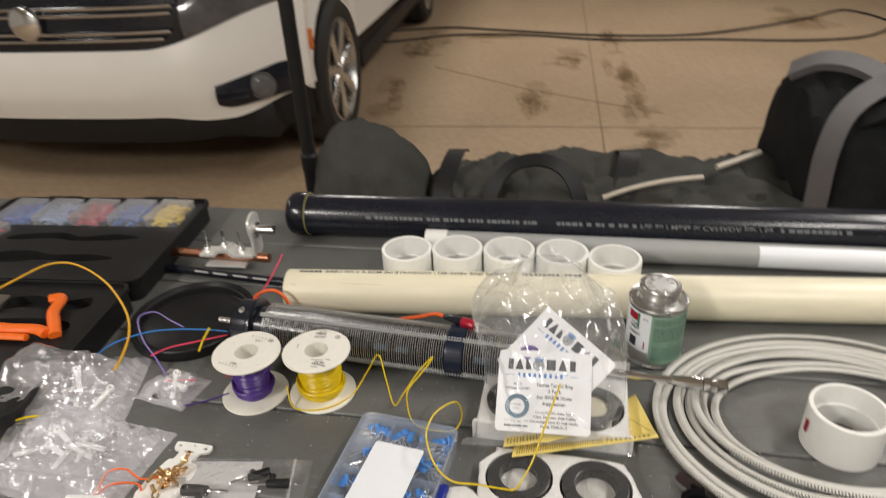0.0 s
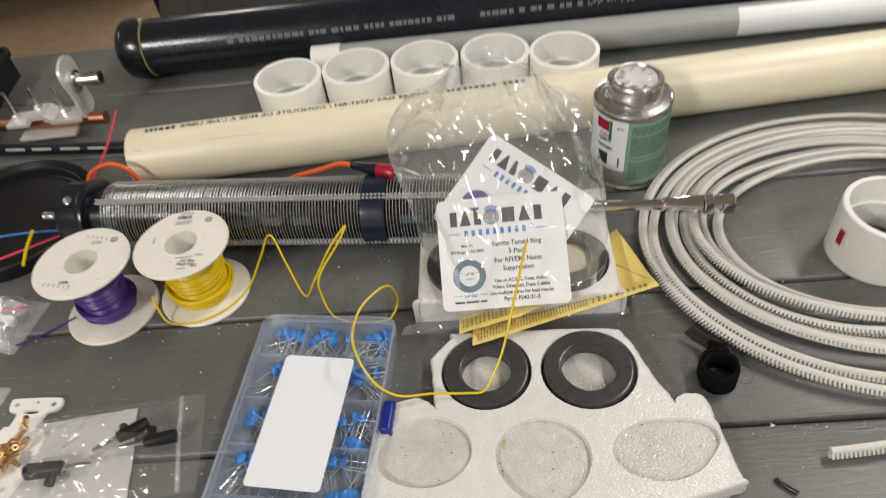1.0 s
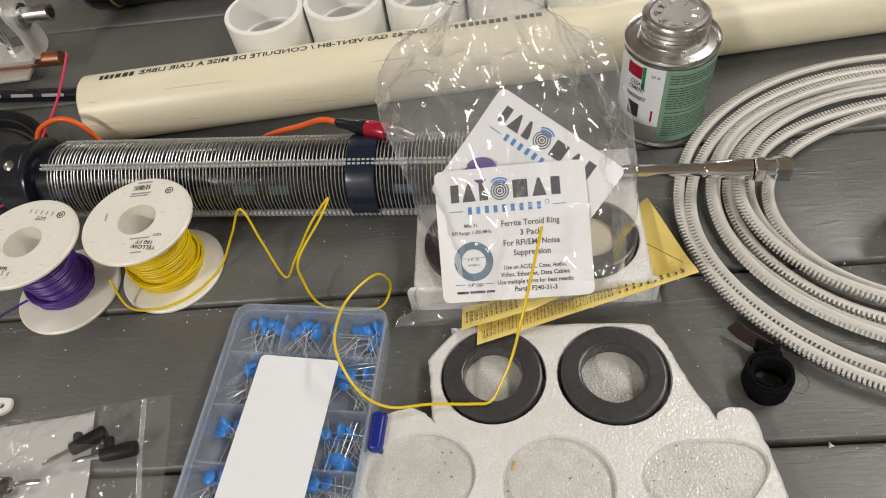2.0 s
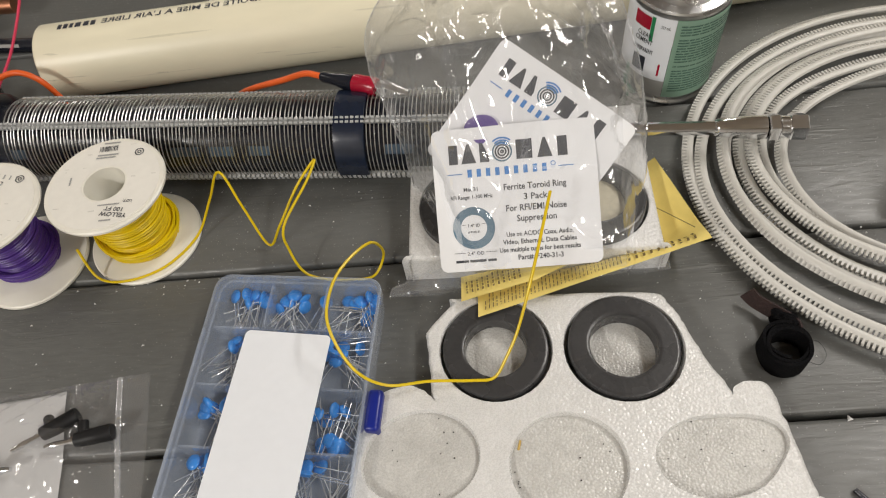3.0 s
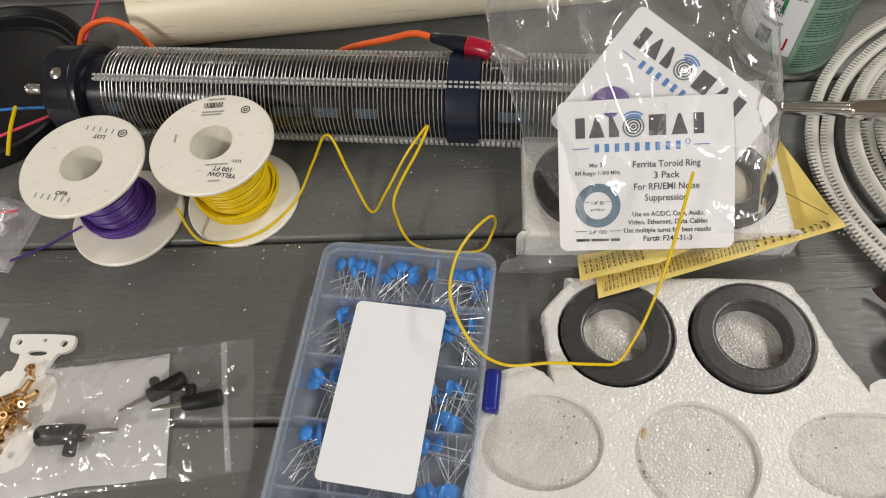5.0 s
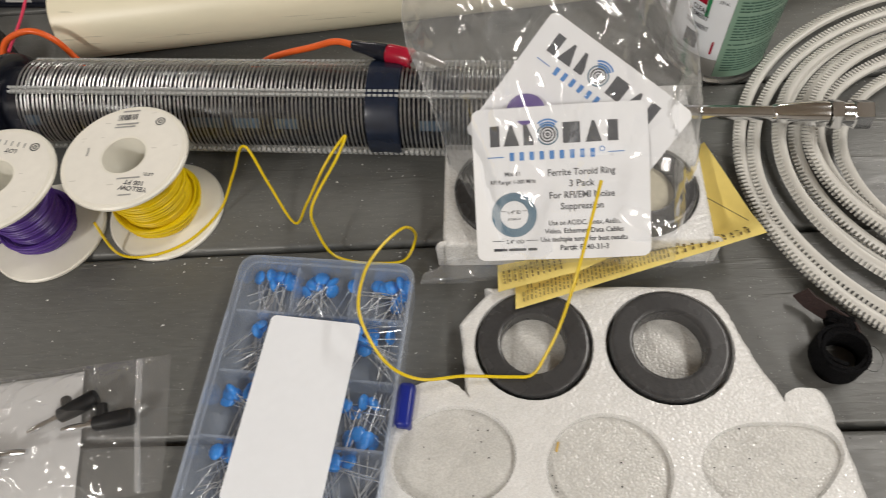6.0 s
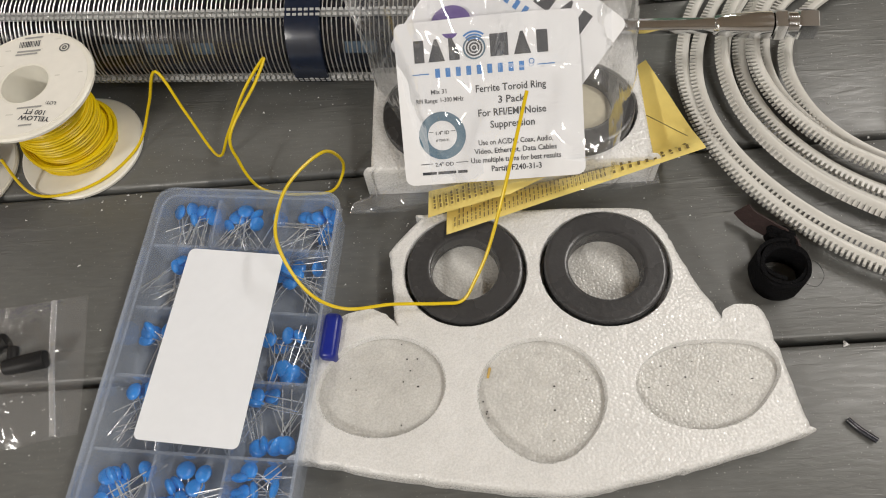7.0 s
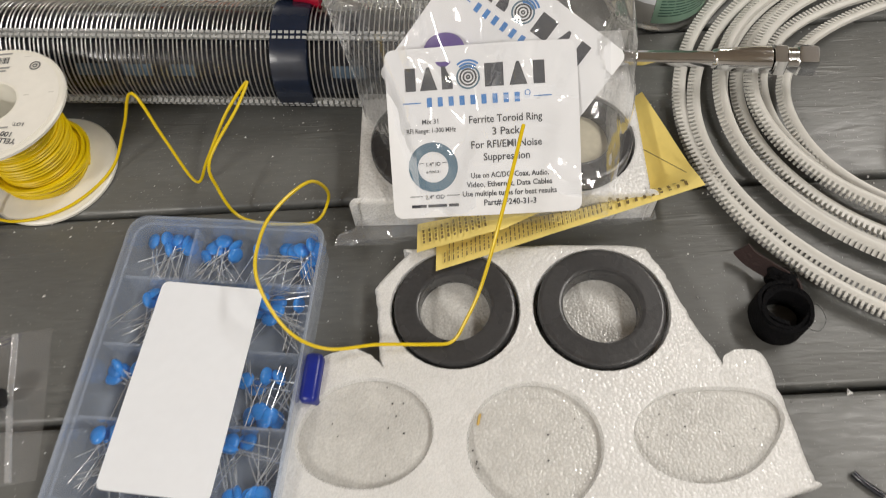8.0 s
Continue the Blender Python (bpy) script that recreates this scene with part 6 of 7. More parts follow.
# ---- crimping tool case, open ----
def build_case():
    c = thing("tool_case", pose(-0.732, 0.655, T, 0, 0, 1.5), "open black plastic tool case with moulded hollows", "tool case")
    W, D = 0.345, 0.245
    blob = lambda pts: [(p.x, p.y) for p in smooth_path([(x, y, 0) for x, y in pts], 5, True)]
    lid_pits = [rounded_rect(0.318, 0.076, 0.006, 3)]
    lid_pits = [[(x, y + 0.200) for x, y in lid_pits[0]]]
    lid_pits.append(blob([(-0.09, 0.130), (-0.02, 0.140), (0.02, 0.128), (0.075, 0.137), (0.115, 0.128), (0.075, 0.119), (0.02, 0.116), (-0.02, 0.122), (-0.09, 0.117)]))
    lid_pits.append(blob([(-0.11, 0.070), (-0.04, 0.086), (0.01, 0.075), (0.06, 0.078), (0.105, 0.068), (0.06, 0.058), (0.0, 0.060), (-0.05, 0.052), (-0.11, 0.052)]))
    lid_pits.append(blob([(-0.15, 0.095), (-0.125, 0.105), (-0.125, 0.14), (-0.15, 0.15)]))
    base_pits = [blob([(0.03, -0.040), (0.06, -0.034), (0.10, -0.045), (0.135, -0.035), (0.14, -0.058), (0.10, -0.066), (0.06, -0.060), (0.03, -0.064)]),
                 blob([(-0.15, -0.05), (0.0, -0.042), (0.012, -0.06), (0.0, -0.075), (-0.15, -0.08)]),
                 blob([(0.02, -0.09), (0.10, -0.082), (0.14, -0.092), (0.13, -0.12), (0.06, -0.125), (0.02, -0.12)]),
                 blob([(-0.15, -0.12), (-0.03, -0.11), (-0.02, -0.2), (-0.15, -0.21)])]
    for nm, y0, pits, h in (("lid", 0.006, lid_pits, 0.030), ("base", -D - 0.006, base_pits, 0.034)):
        out = [(x, y + y0 + D / 2) for x, y in rounded_rect(W, D, 0.014, 4)]
        half = part(nm, slab_with_pits(out, pits, h, h - 0.013, 0.0015), M_CASE, c)
        rim_o = [(x, y + y0 + D / 2) for x, y in rounded_rect(W + 0.008, D + 0.004, 0.016, 4)]
        rim_i = [(x, y + y0 + D / 2) for x, y in rounded_rect(W - 0.001, D - 0.003, 0.0135, 4)]
        bm = slab_with_holes(rim_o, [rim_i], 0.006)
        bmesh.ops.translate(bm, vec=(0, 0, h - 0.002), verts=bm.verts)
        part("rim", bm, M_CASE, half)
    for x in (-0.10, 0.10):
        part("hinge", sweep([Vector((x - 0.03, 0, 0.028)), Vector((x + 0.03, 0, 0.028))], disc(0.005, 12)), M_CASE, c)
        part("latch", box(0.06, 0.008, 0.014, x * 0.85, D + 0.012, 0.026, bevel=0.002), M_CASE, c, "black snap latch")
    M = c.matrix_world
    rng = random.Random(17)
    cols = {"blue": (0.03, 0.13, 0.5), "red": (0.55, 0.03, 0.05), "yellow": (0.85, 0.62, 0.02), "pale": (0.35, 0.45, 0.65)}
    mats = {k: material(k + "_nylon", v, 0.35, vary=0.1, bump=0.0) for k, v in cols.items()}
    M_MINI = clear_film("mini_box_plastic", gloss=0.10, rough=0.15, milk=0.14, milk_color=(0.8, 0.82, 0.86))
    for x, y, col, turn in ((-0.122, 0.200, "blue", -3), (-0.060, 0.200, "pale", -3), (0.003, 0.200, "red", -4), (0.067, 0.200, "blue", -4), (0.1295, 0.200, "yellow", -4), (-0.140, 0.122, "red", -12)):
        mb = thing("terminal_box", M @ pose(x, y, 0.0205, 0, 0, turn), "small clear plastic box of %s crimp terminals" % ("pale blue" if col == "pale" else col), "terminal box", "small boxes in the tool case")
        bm = slab_with_holes(rounded_rect(0.053, 0.067, 0.004, 3), [rounded_rect(0.0506, 0.0646, 0.003, 3)], 0.020)
        part("tray", bm, M_MINI, mb)
        part("lid", box(0.053, 0.067, 0.0012, 0, 0, 0.0208), M_MINI, mb)
        verts, faces = [], []
        for k in range(90):
            bmx = pose(rng.uniform(-0.020, 0.020), rng.uniform(-0.026, 0.026), 0.003 + rng.random() * 0.0110, rng.uniform(50, 90), rng.uniform(-25, 25), rng.uniform(0, 180))
            o = len(verts)
            for i in range(6):
                for zz in (-0.0055, 0.0055):
                    verts.append(bmx @ Vector((0.0022 * math.cos(i * math.pi / 3), 0.0022 * math.sin(i * math.pi / 3), zz)))
            for i in range(6):
                j = (i + 1) % 6
                faces.append((o + 2 * i, o + 2 * j, o + 2 * j + 1, o + 2 * i + 1))
            faces.append([o + 2 * i for i in range(6)])
            faces.append([o + 2 * i + 1 for i in range(6)])
        pydata_part("terminals", verts, faces, mats[col], mb, "stuff")


build_case()


def build_pliers():
    p = thing("crimping_pliers", pose(-0.64, 0.575, T + 0.040, 0, 0, 0), "crimping pliers with bright orange handles", "pliers")
    org = material("orange_grip", (0.9, 0.16, 0.01), 0.45, vary=0.06, bump=0.05)
    flat = lambda i: disc(0.0075, 12, 0.0055)
    part("grip", sweep(smooth_path([(0.000, 0.030, 0.002), (0.012, 0.034, 0.002), (0.018, 0.022, 0.002), (0.022, 0.004, 0.001), (0.036, -0.016, 0.0), (0.050, -0.036, -0.002)], 6), flat), org, p, "curved orange grip")
    part("grip", sweep(smooth_path([(-0.08, -0.030, 0.002), (-0.045, -0.030, 0.002), (-0.01, -0.032, 0.002), (0.022, -0.030, 0.001), (0.040, -0.036, 0.0)], 6), flat), org, p, "curved orange grip")
    part("grip_lining", sweep(smooth_path([(-0.08, -0.044, 0.001), (-0.03, -0.046, 0.001), (0.02, -0.045, 0.0)], 6), disc(0.005, 10, 0.004)), org, p, "orange grip edge")
    part("jaws", box(0.055, 0.024, 0.008, -0.085, 0.022, 0.0, bevel=0.002), M_STEEL, p, "dark steel jaws")
    part("pivot", lathe([(0.0, 0.006), (0.006, 0.006), (0.007, 0.0045), (0.007, -0.004)], 20, axis_m=pose(-0.075, 0.022, 0)), M_CHROME, p)


build_pliers()


# ---- bench, bags and pole behind the table ----
def build_bench():
    b = thing("bench", pose(0, 0, 0), "grey painted plank bench behind the table", "bench")
    for y in (1.14, 1.27, 1.40):
        part("plank", box(2.6, 0.122, 0.034, 0.1, y, 0.433, bevel=0.004), M_PLANK, b)
    for x in (-1.0, 1.2):
        part("leg", box(0.07, 0.36, 0.414, x, 1.27, 0.207, bevel=0.004), M_PLANK, b)


build_bench()


def soft_body(rings, n=30, seed=0, rough=0.012, freq=7, steps=12):
    """A soft closed body with folds: rings of (x, cy, cz, ry, rz)."""
    bm = bmesh.new()
    path = smooth_path([(r[0], 0, 0) for r in rings], steps)
    cols = [smooth_path([(r[k], 0, 0) for r in rings], steps) for k in (1, 2, 3, 4)]
    loops = []
    ridge = lambda p: (1 - min(1, 2.4 * abs(noise.noise(p)))) ** 2
    for i, q in enumerate(path):
        cy, cz, ry, rz = (max(0.0, c[i].x) if k > 1 else c[i].x for k, c in enumerate(cols))
        lp = []
        for j in range(n):
            a = 2 * math.pi * j / n
            ca, sa = math.cos(a), math.sin(a)
            sq = 0.75
            y, z = math.copysign(abs(ca) ** sq, ca), math.copysign(abs(sa) ** sq, sa)
            p = Vector((q.x * freq, ca * 1.6, sa * 1.6 + seed))
            fold = noise.noise(p) - 0.9 * ridge(p * 1.3 + Vector((5, 0, q.x * 6))) + 0.5 * ridge(p * 2.3 + Vector((0, 7, 0))) - 0.3 * ridge(p * 4.1)
            d = 1 + (rough / max(0.03, rz)) * fold
            lp.append(bm.verts.new((q.x + 0.4 * rough * noise.noise(p + Vector((0, 0, 20))), cy + ry * y * d, max(0.0, cz + rz * z * d))))
        loops.append(lp)
    for a, b in zip(loops, loops[1:]):
        for i in range(n):
            bm.faces.new((a[i], a[(i + 1) % n], b[(i + 1) % n], b[i]))
    bm.faces.new(loops[0])
    bm.faces.new(loops[-1])
    return bm


def strap(parent, pts, w, mat, label="", t=0.0015, up=None):
    return part("strap", sweep(smooth_path(pts, 8), [(-w / 2, -t), (w / 2, -t), (w / 2, t), (-w / 2, t)], up=up), mat, parent, label)


def build_duffel():
    d = thing("duffel_bag", pose(0, 0, 0.45), "long dark grey cloth bag with straps and pale piping", "bag")
    part("body", soft_body([(-0.285, 1.24, 0.11, 0.05, 0.05), (-0.272, 1.24, 0.115, 0.11, 0.095), (-0.22, 1.24, 0.125, 0.145, 0.118), (-0.12, 1.24, 0.13, 0.15, 0.126), (0.0, 1.24, 0.135, 0.15, 0.13), (0.25, 1.24, 0.135, 0.15, 0.13), (0.44, 1.24, 0.132, 0.14, 0.128), (0.53, 1.24, 0.11, 0.07, 0.07)], 72, 2.0, 0.016, 11), M_DUFFEL, d)
    up = Vector((0, -0.6, 0.8))
    strap(d, [(-0.130, 1.10, 0.16), (-0.122, 1.13, 0.24), (-0.090, 1.15, 0.290), (-0.035, 1.155, 0.306), (0.015, 1.145, 0.290), (0.045, 1.12, 0.24), (0.060, 1.10, 0.16)], 0.026, M_BLACKMATT, "black webbing handle", 0.003, up)
    strap(d, [(-0.22, 1.11, 0.14), (-0.215, 1.15, 0.245), (-0.20, 1.24, 0.282), (-0.20, 1.33, 0.25)], 0.035, M_BLACKMATT, "black webbing strap", 0.002, Vector((0, -0.5, 0.85)))
    strap(d, [(0.115, 1.11, 0.16), (0.125, 1.155, 0.25), (0.14, 1.24, 0.285), (0.14, 1.33, 0.25)], 0.040, M_BLACKMATT, "black webbing strap", 0.002, Vector((0, -0.5, 0.85)))
    pale = material("pale_piping", (0.55, 0.50, 0.42), 0.6, bump=0.1, grain=400)
    part("piping", sweep(smooth_path([(0.085, 1.120, 0.248), (0.14, 1.135, 0.262), (0.20, 1.15, 0.270), (0.265, 1.165, 0.272)], 8), disc(0.0045, 8)), pale, d, "pale reflective piping")
    part("piping", sweep(smooth_path([(0.295, 1.20, 0.276), (0.34, 1.225, 0.282), (0.385, 1.26, 0.283)], 8), disc(0.0055, 8)), pale, d, "pale reflective piping")
    part("buckle", box(0.03, 0.02, 0.012, -0.145, 1.115, 0.225, bevel=0.003, m=None), M_BLACK, d, "black plastic buckle")


build_duffel()
SACK = thing("rolled_sack", pose(0.045, -0.02, 0.45), "rounded dark grey cloth sack on the bench", "bag")
part("body", soft_body([(-0.512, 1.22, 0.15, 0.05, 0.06), (-0.508, 1.22, 0.163, 0.10, 0.125), (-0.490, 1.22, 0.175, 0.125, 0.160), (-0.455, 1.22, 0.180, 0.135, 0.172), (-0.40, 1.22, 0.177, 0.135, 0.167), (-0.355, 1.22, 0.167, 0.130, 0.154), (-0.320, 1.22, 0.152, 0.115, 0.134), (-0.300, 1.22, 0.14, 0.090, 0.105), (-0.292, 1.22, 0.13, 0.05, 0.06)], 64, 5.0, 0.010, 9, 8), M_DUFFEL, SACK)


def build_backpack():
    b = thing("backpack", pose(0.712, 1.29, 0.45), "black backpack with grey padded shoulder straps", "backpack")
    part("body", soft_body([(-0.290, 0, 0.20, 0.08, 0.14), (-0.282, 0, 0.205, 0.135, 0.190), (-0.24, 0, 0.212, 0.155, 0.212), (0.0, 0, 0.22, 0.165, 0.215), (0.15, 0, 0.22, 0.16, 0.215), (0.24, 0, 0.21, 0.13, 0.19), (0.27, 0, 0.19, 0.06, 0.1)], 72, 8.0, 0.014, 9), M_CLOTH, b)
    part("front_pocket", soft_body([(-0.05, -0.13, 0.13, 0.03, 0.06), (-0.02, -0.15, 0.16, 0.05, 0.12), (0.1, -0.155, 0.165, 0.055, 0.13), (0.2, -0.15, 0.16, 0.05, 0.12), (0.23, -0.13, 0.14, 0.03, 0.06)], 26, 3.0, 0.008, 6), M_CLOTH, b)
    for x, g in ((-0.07, M_BLACKMATT), (0.05, M_CLOTHGREY)):
        strap(b, [(x + 0.07, 0.06, 0.428), (x + 0.055, -0.06, 0.428), (x + 0.025, -0.150, 0.385), (x - 0.01, -0.195, 0.29), (x - 0.03, -0.20, 0.19), (x - 0.025, -0.175, 0.09)], 0.030, g, "grey padded shoulder strap", 0.006, Vector((0, -0.7, 0.7)))
        strap(b, [(x + 0.10, 0.02, 0.432), (x + 0.10, -0.10, 0.420), (x + 0.08, -0.175, 0.35), (x + 0.05, -0.205, 0.25), (x + 0.045, -0.20, 0.12)], 0.024, M_BLACKMATT, "black webbing strap", 0.004, Vector((0, -0.7, 0.7)))
    strap(b, [(-0.258, -0.150, 0.12), (-0.262, -0.168, 0.239), (-0.267, -0.176, 0.340), (-0.250, -0.165, 0.405), (-0.205, -0.140, 0.438), (-0.14, -0.10, 0.445)], 0.036, M_CLOTHGREY, "grey padded shoulder strap", 0.007, Vector((-0.2, -0.8, 0.5)))
    strap(b, [(-0.285, 0.02, 0.425), (-0.245, -0.01, 0.452), (-0.195, -0.045, 0.452), (-0.150, -0.09, 0.428), (-0.11, -0.14, 0.38), (-0.10, -0.178, 0.30)], 0.042, M_CLOTHGREY, "grey padded shoulder strap", 0.007, Vector((0, -0.4, 0.9)))
    strap(b, [(-0.215, -0.10, 0.06), (-0.218, -0.12, 0.13), (-0.215, -0.125, 0.19)], 0.022, M_RED, "dark red tab", 0.002, Vector((-0.5, -0.8, 0.2)))
    strap(b, [(-0.22, -0.08, 0.33), (-0.20, -0.13, 0.385), (-0.15, -0.14, 0.415), (-0.10, -0.12, 0.41)], 0.03, M_BLACKMATT, "black carry handle", 0.003, Vector((0, -0.5, 0.8)))
    part("zip_seam", sweep(smooth_path([(-0.20, -0.12, 0.36), (-0.1, -0.15, 0.42), (0.05, -0.16, 0.425), (0.2, -0.14, 0.38)], 8), disc(0.005, 8)), M_BLACKMATT, b)
    part("zip_pull", lathe([(0.0, 0.004), (0.008, 0.003), (0.010, 0.0), (0.0, -0.002)], 14, axis_m=pose(0.16, -0.165, 0.40, 80, 0, 0)), M_RED, b, "small red tag")


build_backpack()


def build_stand():
    s = thing("pole_stand", pose(-0.583, 1.44, 0), "black metal pole stand with folded legs", "stand")
    part("pole", lathe([(0.0, 0.10), (0.019, 0.10), (0.019, 0.60), (0.021, 0.605), (0.021, 0.64), (0.0165, 0.645), (0.0165, 1.75), (0.0, 1.755)], 24), M_BLACKMATT, s)
    for k in range(3):
        a = radians(100 + 120 * k)
        part("leg", sweep([Vector((0.02 * math.cos(a), 0.02 * math.sin(a), 0.30)), Vector((0.30 * math.cos(a), 0.30 * math.sin(a), 0.012))], disc(0.010, 12)), M_BLACKMATT, s)


build_stand()


# ---- the car ----
def build_car():
    xc, half = -2.03, 1.0
    c = thing("car", pose(0, 0, 0), "white compact sport utility car parked facing the table", "car")

    def front_y(u, z):
        return 2.52 + 0.29 * abs(u) ** 3.2 + 0.10 * max(0, z - 0.55) + 0.12 * max(0, 0.42 - z)

    def skin(u0, u1, zlo, zhi, nu, nv, off=0.0):
        bm = bmesh.new()
        g = []
        for j in range(nv + 1):
            row = []
            for i in range(nu + 1):
                u = u0 + (u1 - u0) * i / nu
                lo, hi = zlo(u), zhi(u)
                z = lo + (hi - lo) * j / nv
                row.append(bm.verts.new((xc + half * u, front_y(u, z) - off - 0.018 * math.sin(math.pi * j / nv) * (1 if off == 0 else 0.6), z)))
            g.append(row)
        back = [[bm.verts.new((v.co.x, v.co.y + 0.05, v.co.z)) for v in row] for row in g]
        for j in range(nv):
            for i in range(nu):
                bm.faces.new((g[j][i], g[j][i + 1], g[j + 1][i + 1], g[j + 1][i]))
                bm.faces.new((back[j][i], back[j + 1][i], back[j + 1][i + 1], back[j][i + 1]))
        for i in range(nu):
            bm.faces.new((g[0][i], g[0][i + 1], back[0][i + 1], back[0][i]))
            bm.faces.new((g[nv][i], back[nv][i], back[nv][i + 1], g[nv][i + 1]))
        for j in range(nv):
            bm.faces.new((g[j][0], back[j][0], back[j + 1][0], g[j + 1][0]))
            bm.faces.new((g[j][nu], g[j + 1][nu], back[j + 1][nu], back[j][nu]))
        return bm

    ramp = lambda u, a, b: min(1, max(0, (abs(u) - a) / (b - a)))
    ease = lambda t: t * t * (3 - 2 * t)
    zb = lambda u: 0.330 - 0.025 * ease(ramp(u, 0.4, 0.62)) + 0.09 * ease(ramp(u, 0.68, 1.0))
    zt = lambda u: 0.612 + 0.15 * ease(ramp(u, 0.40, 1.0))
    bumper = part("bumper", skin(-1, 1, zb, zt, 60, 14), M_CARPAINT, c)
    part("lower_lip", skin(-0.98, 0.98, lambda u: 0.205 + 0.03 * ramp(u, 0.5, 1), lambda u: zb(u) + 0.01, 40, 5, -0.03), M_BLACKMATT, c, "black lower lip")
    part("grille", skin(-0.56, 0.56, lambda u: zt(u) - 0.01, lambda u: 0.875, 30, 4, -0.02), M_BLACK, c, "black grille")
    for z, e in ((0.655, 0.50), (0.682, 0.53), (0.750, 0.54), (0.777, 0.55), (0.835, 0.55)):
        part("grille_bar", sweep([Vector((xc + half * u, front_y(u, z) - 0.004, z)) for u in [-e + 2 * e * i / 30 for i in range(31)]], disc(0.008, 8, 0.0075)), M_CHROME, c, "chrome grille bar")
    badge = part("badge", lathe([(0.0, 0.03), (0.055, 0.028), (0.066, 0.02), (0.070, 0.0)], 36, axis_m=pose(xc - 0.06, front_y(0, 0.7) + 0.004, 0.725, 90, 0, 0)), M_CHROME, c, "round chrome badge")
    for s in (-1, 1):
        a, b = (0.575, 0.99) if s > 0 else (-0.99, -0.575)
        lamp = part("headlight", skin(a, b, lambda u: zt(u) + 0.004, lambda u: zt(u) + 0.15 + 0.04 * ramp(u, 0.5, 1), 16, 6, 0.0), M_HEAD, c, "clear headlight over dark housing")
        for uu in (0.66, 0.80):
            z = zt(uu) + 0.075
            part("reflector", lathe([(0.0, -0.04), (0.02, -0.035), (0.045, -0.01), (0.05, 0.0), (0.046, 0.001)], 24, axis_m=pose(xc + s * half * uu, front_y(uu, z) + 0.012, z, 90, 0, 0)), M_CHROME, lamp, "bright reflector")
        # fog lamp recess: a dark panel that follows the bumper, with slats and a lamp
        a, b = (0.66, 0.93) if s > 0 else (-0.93, -0.66)
        fog = part("fog_recess", skin(a, b, lambda u: 0.372 + 0.03 * ramp(u, 0.74, 0.93) - 0.012 * ramp(u, 0.66, 0.70), lambda u: 0.455 + 0.065 * ramp(u, 0.66, 0.90), 14, 5, 0.020), M_BLACK, c, "black fog lamp recess")
        fx, fy, fz = xc + s * half * 0.835, front_y(0.835, 0.435) - 0.034, 0.435
        part("fog_lamp", lathe([(0.0, 0.018), (0.03, 0.016), (0.046, 0.008), (0.050, 0.0), (0.056, 0.002), (0.058, -0.01)], 32, axis_m=pose(fx, fy, fz, 90, 0, s * 20)), M_HEAD, fog, "round fog lamp")
        for z in (0.400, 0.430):
            part("slat", sweep([Vector((xc + s * half * u, front_y(u, z) - 0.036, z + 0.02 * (u - 0.75))) for u in (0.67, 0.71, 0.75, 0.78)], disc(0.006, 8)), M_BLACK, fog)
    # body side profile with wheel openings
    wy1, wy2, wr = 3.21, 5.85, 0.39
    prof = [(2.815, 0.38)]
    for wy in (wy1, wy2):
        prof += [(wy + wr * math.cos(radians(a)), 0.34 + wr * math.sin(radians(a))) for a in range(175, -1, -15) if 0.34 + wr * math.sin(radians(a)) > 0.25]
    prof += [(6.9, 0.36), (6.98, 0.60), (6.95, 1.0), (6.85, 1.12), (6.55, 1.55), (6.2, 1.66), (5.0, 1.69), (4.55, 1.62), (3.85, 1.08), (3.2, 0.98), (2.86, 0.90), (2.82, 0.75)]
    bm = bmesh.new()
    lo = [bm.verts.new((xc - half + 0.0, y, z)) for y, z in prof]
    hi = [bm.verts.new((xc + half - 0.0, y, z)) for y, z in prof]
    k = len(prof)
    for i in range(k):
        bm.faces.new((lo[i], lo[(i + 1) % k], hi[(i + 1) % k], hi[i]))
    f1, f2 = bm.faces.new(lo), bm.faces.new(hi)
    for v in bm.verts:
        if v.co.z > 1.0:
            v.co.x = xc + (v.co.x - xc) * (1 - 0.22 * (v.co.z - 1.0) / 0.7)
        if v.co.y < 2.95 and v.co.z > 0.7:
            v.co.x = xc + (v.co.x - xc) * 0.86
    bmesh.ops.triangulate(bm, faces=[f1, f2])
    part("body", bm, M_CARPAINT, c, smooth=False)
    dark = material("dark_glass", (0.01, 0.011, 0.012), 0.08, bump=0.0)
    part("windscreen", box(1.42, 0.80, 0.012, 0, 0, 0, bevel=0.003, m=pose(xc, 4.196, 1.360, 37.6, 0, 0)), dark, c, "dark glass windscreen")
    bm = bmesh.new()
    rows = []
    for j in range(7):
        f = j / 6
        row = []
        for i in range(41):
            u = -0.985 + 1.97 * i / 40
            y0, y1 = front_y(u, 0.86) + 0.01, 3.02
            row.append(bm.verts.new((xc + half * u * (1 - 0.02 * f), y0 + (y1 - y0) * f, 0.868 + 0.085 * f + 0.03 * math.sin(math.pi * f) - 0.05 * abs(u) ** 4 * (1 - f))))
        rows.append(row)
    for a, b in zip(rows, rows[1:]):
        for i in range(40):
            bm.faces.new((a[i], a[i + 1], b[i + 1], b[i]))
    bmesh.ops.solidify(bm, geom=bm.faces[:], thickness=0.02)
    part("bonnet_front", bm, M_CARPAINT, c)
    # plain box added unseen, it blocks light so the gap below stays dark
    part("underbody", box(1.72, 4.0, 0.16, xc, 4.68, 0.27, bevel=0.02), M_BLACKMATT, c, "black underbody")
    part("side_skirt", box(0.03, 1.84, 0.10, xc + half + 0.002, 4.53, 0.29, bevel=0.01), M_BLACKMATT, c, "black side skirt")
